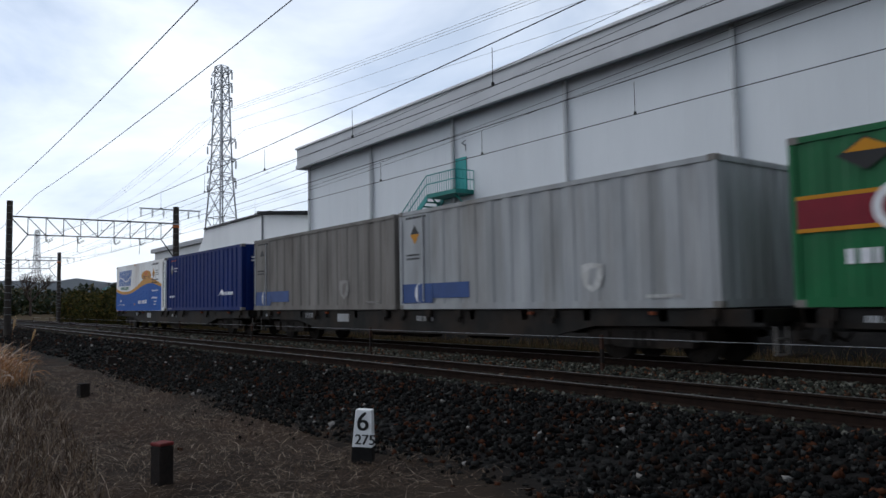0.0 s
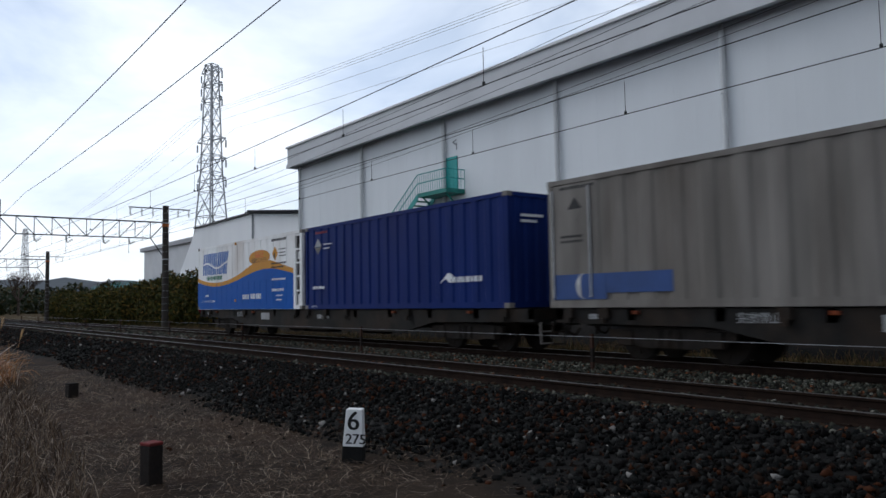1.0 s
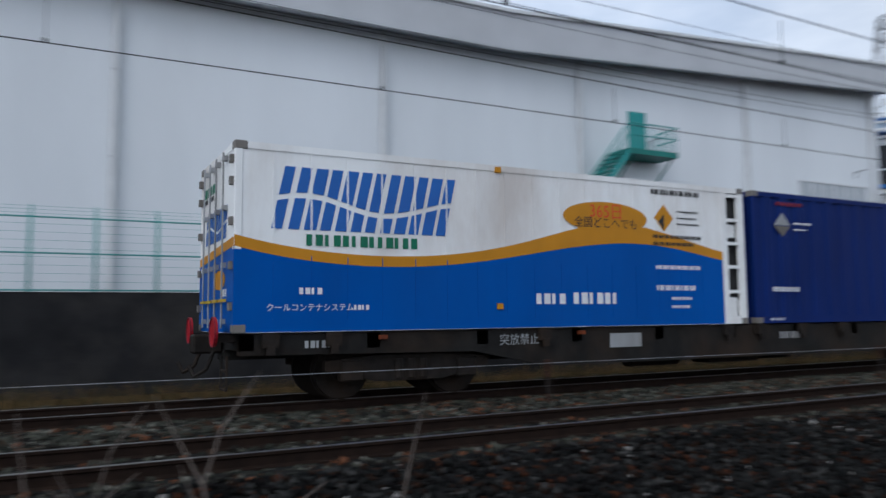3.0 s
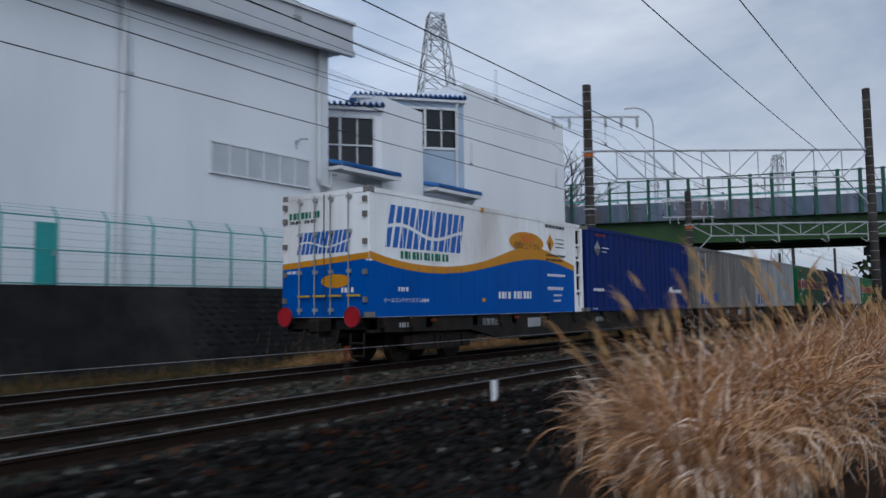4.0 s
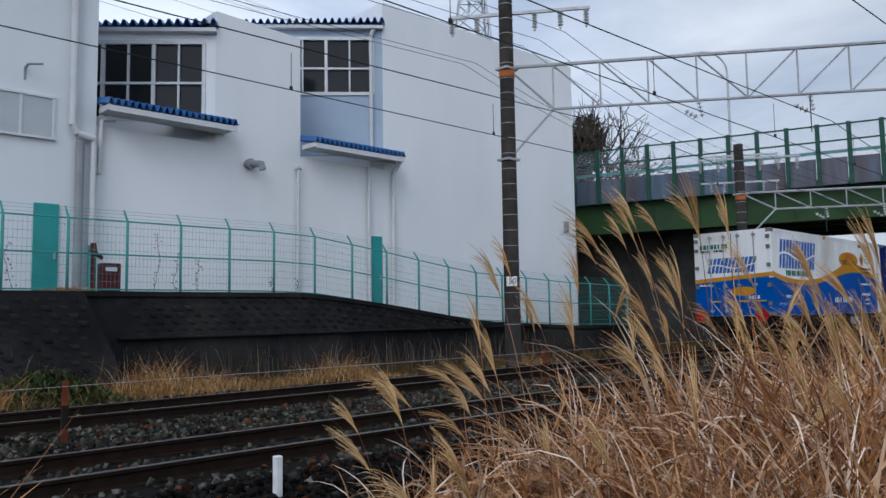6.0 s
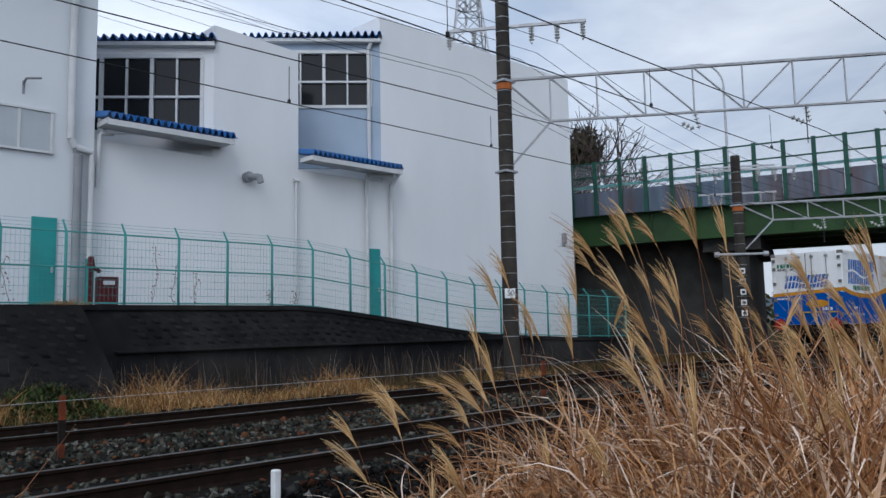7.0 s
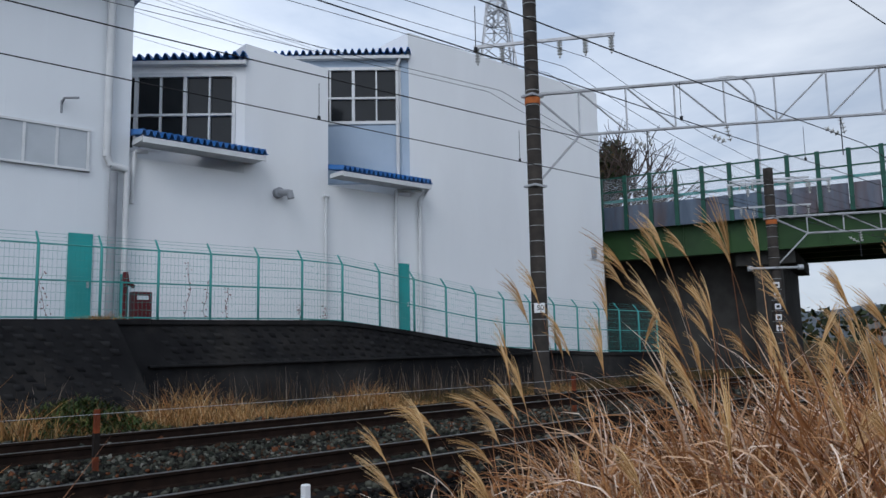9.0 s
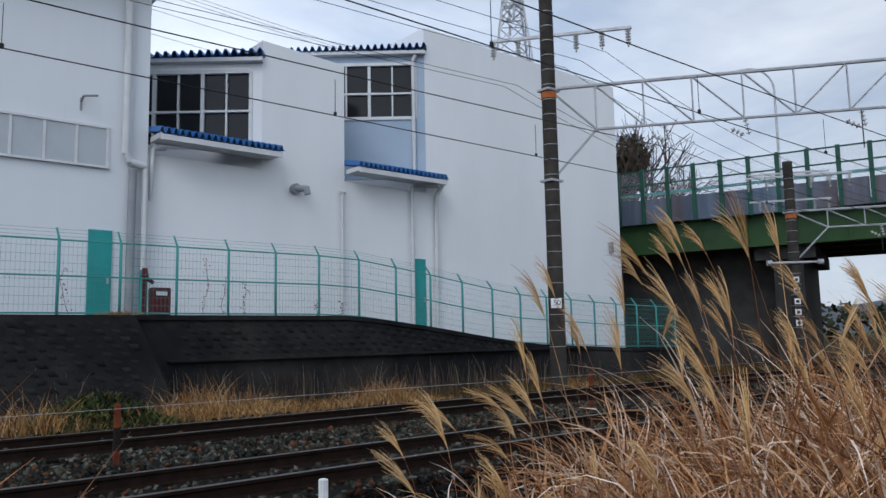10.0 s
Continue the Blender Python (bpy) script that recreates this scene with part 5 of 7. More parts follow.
def build_wire_fence():
    """Rusty posts between the tracks with one thin wire."""
    f = thing("post_and_wire_line", "orange rusty posts with a single wire between the tracks", "fence")
    xs = [-9.3 + 8.05 * k for k in range(-8, 11)]
    bm = boxes((-0.028, 0.028, -0.028, 0.028, -0.25, 0.55))
    first = part("post", bm, M["rust_dark"], f)
    bright = part("post", boxes((-0.028, 0.028, -0.028, 0.028, -0.25, 0.55)), M["rust"], f, "orange painted post")
    bright.location = (xs[-1] + 8.05, 10.4, 0)
    sleeve = None
    for k, x in enumerate(xs):
        ob = first if k == 0 else new("post", bright.data if x > 20 else first.data)
        ob.parent = f
        ob.location = (x, 10.4, 0)
        if sleeve is None:
            sleeve = collar = part("worn_band", boxes((-0.031, 0.031, -0.031, 0.031, 0.05, 0.3)), M["stake"], ob, "dark band where the paint has gone")
        else:
            collar = new("worn_band", sleeve.data)
        collar.parent = ob
    for a, b in zip(xs, xs[1:]):
        part("wire", rods([((a, 10.37, 0.5), (b, 10.37, 0.5))], 0.0035, 4), M["galv"], f)


build_km_post()
build_stake(-7.25, 2.1, 0.42, 0.075, "stake_red", "short dark stake with a red painted top in dry grass", 20)
build_stake(-15.3, 3.0, 0.28, 0.09, "stake", "short weathered dark stake in dry grass", 10)
build_stake(-22, 5.0, 0.25, 0.1, "stake", "short weathered dark stake in dry grass", 0)
build_white_post(31.4, 6.85)
build_white_post(22.3, 7.05)
build_white_post(12.6, 6.7)
build_wire_fence()


# ---- train ----
BOX_L, BOX_W, BOX_H, DECK = 9.75, 2.46, 2.6, 1.01
Y_FACE = 11.19
PITCH = 10.0
WAGON = 21.0
TRAIN_THINGS = []  # thing, offset along the train, y, z
WHEELSETS = []


def ribbed_side(x0, x1, z0, z1, yface, rib, depth, sign=-1):
    """A corrugated steel side; ribs are trapezoids standing out from the face."""
    bm = bmesh.new()
    n = int((x1 - x0) / rib)
    w = (x1 - x0) / n
    prof = []
    for k in range(n):
        a = x0 + k * w
        prof += [(a, 0), (a + w * 0.42, 0), (a + w * 0.52, depth), (a + w * 0.9, depth)]
    prof.append((x1, 0))
    lo = [bm.verts.new((x, yface - sign * -1 * 0 + sign * d, z0)) for x, d in prof]
    hi = [bm.verts.new((x, yface + sign * d, z1)) for x, d in prof]
    for k in range(len(prof) - 1):
        bm.faces.new((lo[k], lo[k + 1], hi[k + 1], hi[k]) if sign < 0 else (lo[k + 1], lo[k], hi[k], hi[k + 1]))
    return bm


def end_face(w, h, x, rib, depth, sign):
    bm = ribbed_side(0.06, w - 0.06, 0.14, h - 0.1, 0, rib, depth, -1)
    for v in bm.verts:
        v.co = Vector((x + sign * -v.co.y * 1.0, v.co.x, v.co.z))
    bmesh.ops.recalc_face_normals(bm, faces=bm.faces)
    return bm


def frame_bars(L, W, H, t=0.11):
    """Corner posts, top and bottom rails."""
    bm = bmesh.new()
    for x in (0, L - t):
        for y in (0, W - t):
            box(bm, x, x + t, y, y + t, 0, H, bevel=0.012)
    for y in (0.002, W - t + 0.028):
        box(bm, t, L - t, y, y + t - 0.03, H - 0.1, H - 0.004)
        box(bm, t, L - t, y, y + t - 0.03, 0.0, 0.14)
    for x in (0.002, L - t + 0.028):
        box(bm, x, x + t - 0.03, t, W - t, H - 0.1, H - 0.004)
        box(bm, x, x + t - 0.03, t, W - t, 0.0, 0.14)
    return bm


def fittings(L, W, H, parent):
    first = None
    for x in (-0.006, L - 0.172):
        for y in (-0.006, W - 0.156):
            for z in (-0.004, H - 0.112):
                if first is None:
                    first = ob = part("corner_casting", boxes((0, 0.178, 0, 0.162, 0, 0.118), bevel=0.01), M["grey_dirty"], parent)
                else:
                    ob = new("corner_casting", first.data)
                    ob.parent = parent
                ob.location = (x, y, z)


def bars_of_text(rows, y, material, parent, name="lettering_bar"):
    """Unreadable lettering as plain bars on a side face. rows: x, z, width, height."""
    bm = bmesh.new()
    for x, z, w, h in rows:
        n = max(1, int(w / (h * 0.8)))
        for k in range(n):
            a = x + w * k / n
            box(bm, a, a + w / n * (0.62 + 0.22 * math.sin(k * 2.3)), y - 0.004, y, z, z + h)
    return tagged(part(name, bm, material, parent), kind="stuff")


def container(label, body, group="freight containers", rib=0.28, depth=0.028):
    c = thing("freight_container", label, "container", group)
    part("frame", frame_bars(BOX_L, BOX_W, BOX_H), M[body], c)
    part("side_panel", ribbed_side(0.1, BOX_L - 0.1, 0.14, BOX_H - 0.1, 0.045, rib, depth), M[body], c)
    part("side_panel", ribbed_side(0.1, BOX_L - 0.1, 0.14, BOX_H - 0.1, BOX_W - 0.045, rib, depth, 1), M[body], c)
    part("end_panel", end_face(BOX_W, BOX_H, 0.05, 0.3, depth, -1), M[body], c)
    part("end_panel", end_face(BOX_W, BOX_H, BOX_L - 0.05, 0.3, depth, 1), M[body], c)
    part("roof_panel", boxes((0.05, BOX_L - 0.05, 0.05, BOX_W - 0.05, BOX_H - 0.06, BOX_H - 0.02)), M[body], c)
    part("floor_panel", boxes((0.05, BOX_L - 0.05, 0.05, BOX_W - 0.05, 0.02, 0.06)), M["grey_dirty"], c)
    fittings(BOX_L, BOX_W, BOX_H, c)
    return c


def wave(u):
    """Height of the gold stripe's lower edge along the white container's side; u from the tail to the front."""
    us = [0, 0.06, 0.17, 0.28, 0.4, 0.52, 0.66, 0.77, 0.88, 1.0]
    zs = [1.17, 1.06, 0.95, 0.94, 1.03, 1.19, 1.39, 1.44, 1.37, 1.2]
    k = np.polyfit(us, zs, 7)
    return float(np.polyval(k, u))


def strip(x0, x1, y, low, high, n=60):
    bm = bmesh.new()
    prev = None
    for k in range(n + 1):
        u = k / n
        x = x0 + (x1 - x0) * u
        pair = [bm.verts.new((x, y, low(u))), bm.verts.new((x, y, high(u))), bm.verts.new((x, y + 0.003, high(u))), bm.verts.new((x, y + 0.003, low(u)))]
        if prev:
            for i in range(4):
                j = (i + 1) % 4
                bm.faces.new((prev[i], pair[i], pair[j], prev[j]))
        else:
            bm.faces.new(pair[::-1])
        prev = pair
    bm.faces.new(prev)
    bmesh.ops.recalc_face_normals(bm, faces=bm.faces)
    return bm


def disc(cx, cz, rx, rz, y, thick=0.003, n=36):
    return prism([(cx + rx * math.cos(k / n * math.tau), cz + rz * math.sin(k / n * math.tau)) for k in range(n)], y - thick, y)


def logo_strokes(x0, z0, w, h, lean, y):
    """A company mark drawn as plain leaning blocks cut by a pale sweep."""
    bm = bmesh.new()
    def quad(pts):
        f = [bm.verts.new((px + lean * (pz - z0), y - 0.004, pz)) for px, pz in pts]
        g = [bm.verts.new((px + lean * (pz - z0), y, pz)) for px, pz in pts]
        bm.faces.new(f), bm.faces.new(g[::-1])
        for i in range(4):
            bm.faces.new((f[(i + 1) % 4], f[i], g[i], g[(i + 1) % 4]))
    sweep = lambda u: z0 + h * (0.42 + 0.13 * math.sin(u * 7.0 + 0.6))
    gap, cut = w / 6 * 0.14, 0.045 * h
    for k in range(6):
        a, b = x0 + w * k / 6, x0 + w * (k + 1) / 6 - gap
        u = lambda px: (px - x0) / w
        for p, q in ((a, a + (b - a) * (0.46 if k % 3 else 0.38)), (a + (b - a) * 0.6, b)):
            quad([(p, z0), (q, z0), (q, sweep(u(q)) - cut), (p, sweep(u(p)) - cut)])
            quad([(p, sweep(u(p)) + cut), (q, sweep(u(q)) + cut), (q, z0 + h), (p, z0 + h)])
    bmesh.ops.recalc_face_normals(bm, faces=bm.faces)
    return bm


def turn_to_end(ob, x=0.0):
    """Moves a drawing made on the side face (x to the right) onto the tail end face."""
    ob.matrix_local = Matrix(((0, 1, 0, x), (-1, 0, 0, BOX_W), (0, 0, 1, 0), (0, 0, 0, 1)))
    return ob


def white_container():
    c = thing("freight_container", "white and bright blue refrigerated container with a wavy gold stripe", "container", "freight containers")
    reefer = BOX_L - 0.62
    part("frame", frame_bars(BOX_L, BOX_W, BOX_H), M["white_box"], c)
    side = part("side_panel", boxes((0.08, reefer, 0.016, BOX_W - 0.016, 0.03, BOX_H - 0.02)), M["white_box"], c, "white insulated side panels")
    seams = bmesh.new()
    for k in range(1, 17):
        x = k * reefer / 17
        box(seams, x - 0.018, x + 0.018, 0.006, 0.016, 0.15, BOX_H - 0.1)
    tagged(part("panel_seam", seams, M["white_box"], side), kind="stuff")
    z = lambda u: wave(u)
    part("blue_field", strip(0.005, reefer, 0.001, lambda u: 0.005, lambda u: z(u)), M["blue_box"], side, "bright blue lower field")
    part("gold_stripe", strip(0.005, reefer, -0.002, lambda u: z(u) - 0.005, lambda u: z(u) + 0.15 + 0.19 * math.exp(-((u - 0.7) / 0.17) ** 2)), M["gold"], side, "gold wavy stripe")
    seams = bmesh.new()
    for k in range(1, 17):
        x = k * reefer / 17
        box(seams, x - 0.007, x + 0.007, -0.004, 0.004, 0.15, 1.05)
    tagged(part("panel_seam", seams, M["blue_box"], side), kind="stuff")
    tagged(part("company_mark", logo_strokes(0.5, 1.42, 2.75, 0.88, 0.22, 0.010), M["ink_blue"], side, "blue leaning company mark"), kind="stuff")
    bars_of_text([(1.0, 1.2, 1.75, 0.16)], 0.008, M["ink_green"], side)
    part("gold_oval", disc(6.35, 1.87, 0.92, 0.27, 0.004), M["gold"], side, "gold oval badge")
    writing("365\u65e5", 0.3, M["ink_red"], side, pose(6.35, -0.004, 1.96, 90, 0, 0))
    writing("\u5168\u56fd\u3069\u3053\u3078\u3067\u3082", 0.2, M["ink_dark"], side, pose(6.35, -0.004, 1.76, 90, 0, 0))
    part("hazard_mark", prism([(7.45, 1.93), (7.68, 2.18), (7.91, 1.93), (7.68, 1.68)], 0.005, 0.009), M["gold"], side)
    part("hazard_core", prism([(7.55, 1.86), (7.68, 2.0), (7.68, 1.7)], 0.002, 0.006), M["ink_dark"], side)
    bars_of_text([(7.4, 2.36, 1.2, 0.09), (8.0, 2.05, 0.55, 0.03), (8.0, 1.93, 0.5, 0.03), (8.0, 1.82, 0.55, 0.03)], 0.009, M["ink_dark"], side)
    bars_of_text([(4.85, 0.38, 0.62, 0.17), (5.6, 0.38, 1.0, 0.19), (0.9, 0.52, 0.35, 0.09), (1.7, 0.3, 0.25, 0.07), (7.45, 1.0, 1.1, 0.07),
                  (7.45, 0.62, 0.95, 0.09), (7.8, 0.45, 0.5, 0.05), (7.8, 0.3, 0.45, 0.05)], -0.0035, M["ink_white"], side)
    bars_of_text([(7.4, 1.56, 1.2, 0.06), (7.4, 1.43, 1.0, 0.06)], -0.0045, M["ink_dark"], side)
    writing("\u30af\u30fc\u30eb\u30b3\u30f3\u30c6\u30ca\u30b7\u30b9\u30c6\u30e0", 0.115, M["ink_white"], side, pose(1.07, -0.003, 0.33, 90, 0, 0))
    for x, zz in ((4.1, 2.48), (4.1, 0.3)):
        part("side_lamp", boxes((x, x + 0.1, -0.03, 0.02, zz, zz + 0.09)), M["gold"], side)
    # machinery end seen through an open ladder frame
    part("machinery", boxes((reefer, BOX_L - 0.03, 0.12, BOX_W - 0.12, 0.02, BOX_H - 0.04)), M["ink_dark"], c, "dark refrigeration unit")
    lad = bmesh.new()
    for x in (reefer, BOX_L - 0.16):
        box(lad, x, x + 0.15, 0.0, 0.07, 0.02, BOX_H - 0.02)
    for zz in (0.05, 0.58, 1.05, 1.5, 1.95, 2.42):
        box(lad, reefer + 0.15, BOX_L - 0.16, 0.01, 0.06, zz, zz + 0.06)
    part("ladder_frame", lad, M["white_box"], c, "white steel ladder frame")
    for za, zb in ((0.12, 0.5), (1.65, 1.9)):
        part("unit_panel", boxes((reefer + 0.18, reefer + 0.44, 0.08, 0.13, za, zb)), M["white_box"], c)
    for y in (-0.003, BOX_W - 0.113):
        part("corner_sleeve", boxes((-0.003, 0.113, y, y + 0.116, 0.1, 1.12)), M["blue_box"], c, "blue foot of the corner post")
    # tail doors
    end = part("door_leaf", boxes((0.012, 0.06, 0.08, BOX_W - 0.08, 0.03, BOX_H - 0.02)), M["white_box"], c, "white and blue double doors")
    turn_to_end(part("blue_field", strip(0.005, BOX_W - 0.005, 0.0, lambda u: 0.005, lambda u: 1.02 + 0.15 * u), M["blue_box"], end), 0.0)
    turn_to_end(part("gold_stripe", strip(0.005, BOX_W - 0.005, -0.004, lambda u: 1.015 + 0.15 * u, lambda u: 1.14 + 0.15 * u), M["gold"], end), 0.0)
    turn_to_end(tagged(part("company_mark", logo_strokes(0.42, 1.32, 1.5, 0.46, 0.25, 0.009), M["ink_blue"], end), kind="stuff"), 0.0)
    turn_to_end(bars_of_text([(0.2, 2.08, 0.95, 0.14)], 0.006, M["ink_green"], end))
    turn_to_end(bars_of_text([(0.22, 1.98, 0.35, 0.07), (0.66, 1.98, 0.36, 0.07)], 0.006, M["ink_dark"], end))
    turn_to_end(bars_of_text([(1.72, 0.5, 0.35, 0.1), (0.15, 0.92, 0.4, 0.06)], -0.004, M["ink_white"], end))
    turn_to_end(part("gold_oval", disc(1.55, 0.74, 0.4, 0.14, -0.002), M["gold"], end))
    for yy in (0.55, 1.0, 1.45, 1.95):
        b = bmesh.new()
        rod(b, (yy, -0.05, 0.06), (yy, -0.05, BOX_H - 0.08), 0.014, sides=8)
        for zz in (0.12, 0.9, 1.7, 2.4):
            box(b, yy - 0.05, yy + 0.05, -0.06, 0.01, zz, zz + 0.07)
        turn_to_end(part("lock_rod", b, M["grey_box"], end))
        h = bmesh.new()
        box(h, yy - 0.02, yy + 0.32, -0.085, -0.05, 0.42, 0.46)
        turn_to_end(part("lock_handle", h, M["yellow"], end))
    for yy in (0.04, BOX_W - 0.14):
        for zz in (0.3, 0.85, 1.45, 2.0, 2.3):
            turn_to_end(part("door_hinge", boxes((yy, yy + 0.1, -0.05, 0.01, zz, zz + 0.11)), M["grey_dirty"], end))
    seam = bmesh.new()
    box(seam, BOX_W / 2 - 0.012, BOX_W / 2 + 0.012, -0.006, 0.0, 0.05, BOX_H - 0.05)
    turn_to_end(part("door_seam", seam, M["ink_dark"], end))
    fittings(BOX_L, BOX_W, BOX_H, c)
    return c


def grey_container(label, body):
    c = container(label, body, rib=0.62, depth=0.026)
    part("door_panel", boxes((0.12, 1.15, 0.004, 0.02, 0.16, BOX_H - 0.12)), M[body], c, "plain grey side door")
    part("blue_field", boxes((0.12, 1.5, 0.0, 0.003, 0.16, 0.66), (1.5, 3.0, 0.008, 0.012, 0.28, 0.66)), M["stripe_blue"], c, "faded blue band")
    o = []
    for k in range(20):
        a = math.pi / 2 + k / 19 * math.pi
        o.append((0.95 + 0.22 * math.cos(a), 0.42 + 0.25 * math.sin(a)))
    o += [(0.95 + 0.02 * math.cos(math.pi * 1.5 - k / 19 * math.pi) - 0.08, 0.42 + 0.2 * math.sin(math.pi * 1.5 - k / 19 * math.pi)) for k in range(20)]
    part("crescent_mark", prism(o, -0.004, -0.001), M["ink_white"] if body == "grey_box" else M["faded_mark"], c)
    part("hazard_mark", prism([(0.55, 1.95), (0.75, 2.2), (0.95, 1.95), (0.75, 1.7)], -0.003, 0.002), M["gold"] if body == "grey_box" else M["grey_dirty"], c)
    bars_of_text([(0.35, 2.38, 0.9, 0.06), (0.35, 1.4, 0.6, 0.05), (0.35, 1.3, 0.6, 0.05)], 0.002, M["ink_dark"], c)
    worn = M["faded_mark"] if body == "grey_box" else M["dim_mark"]
    shield = [(6.62, 0.86), (6.86, 0.9), (7.16, 0.86), (7.17, 0.62), (7.1, 0.42), (6.88, 0.32), (6.68, 0.44), (6.61, 0.64)]
    part("white_mark", prism(shield, 0.009, 0.012), worn, c, "worn pale shield mark")
    part("mark_core", prism([(6.84, 0.78), (7.04, 0.8), (7.0, 0.62), (6.9, 0.42), (6.78, 0.5)], 0.005, 0.0085), M[body], c)
    part("hazard_core", prism([(0.56, 1.97), (0.75, 2.21), (0.94, 1.97)], -0.006, -0.003), M["ink_dark"], c)
    bars_of_text([(8.2, 0.18, 0.8, 0.07)], 0.008, worn, c)
    rods_ = [((0.14, -0.02, 0.2), (0.14, -0.02, 2.4)), ((1.13, -0.02, 0.2), (1.13, -0.02, 2.4))]
    part("lock_rod", rods(rods_, 0.018), M["galv"], c)
    return c


def navy_container():
    c = container("dark blue corrugated steel container with small white lettering", "navy", rib=0.46, depth=0.034)
    part("hazard_mark", prism([(0.62, 1.95), (0.86, 2.2), (1.1, 1.95)], 0.003, 0.008), M["grey_box"], c)
    part("hazard_core", prism([(0.62, 1.93), (1.1, 1.93), (0.86, 1.72)], 0.003, 0.008), M["grey_dirty"], c)
    bars_of_text([(1.2, 1.98, 0.55, 0.04), (1.2, 1.86, 0.4, 0.03), (0.5, 0.62, 0.8, 0.09), (7.6, 0.62, 1.25, 0.13), (0.4, 0.05, 0.4, 0.05)], 0.006, M["ink_white"], c)
    bars_of_text([(0.7, 2.35, 0.8, 0.07)], 0.006, M["maroon"], c)
    o = [(7.2, 0.6), (7.55, 0.86), (7.75, 0.8), (7.6, 0.62), (7.45, 0.72)]
    part("company_mark", prism(o, 0.002, 0.006), M["ink_white"], c)
    # labels on the front end
    bm = bmesh.new()
    for y, z, w in ((0.4, 2.05, 0.7), (0.4, 1.92, 0.5), (1.5, 2.05, 0.6)):
        box(bm, BOX_L, BOX_L + 0.004, y, y + w, z, z + 0.06)
    part("lettering_bar", bm, M["ink_white"], c)
    return c


def green_container():
    c = container("green container with a maroon band between gold lines", "green_box", rib=0.5, depth=0.02)
    part("maroon_band", boxes((0.1, BOX_L - 0.1, 0.001, 0.02, 1.18, 1.62)), M["maroon"], c, "maroon band")
    part("gold_line", boxes((0.1, BOX_L - 0.1, -0.002, 0.02, 1.62, 1.68), (0.1, BOX_L - 0.1, -0.002, 0.02, 1.12, 1.18)), M["gold"], c)
    part("round_mark", disc(1.75, 1.4, 0.55, 0.42, -0.002), M["ink_white"], c)
    part("round_core", disc(1.75, 1.4, 0.42, 0.3, -0.006), M["maroon"], c)
    part("hazard_mark", prism([(0.75, 2.2), (1.15, 2.45), (1.55, 2.2), (1.15, 1.95)], -0.002, 0.004), M["ink_dark"], c)
    part("hazard_core", prism([(0.85, 2.24), (1.15, 2.42), (1.55, 2.22)], -0.005, 0.0), M["gold"], c)
    bars_of_text([(0.8, 0.62, 0.6, 0.22)], 0.006, M["ink_white"], c)
    return c


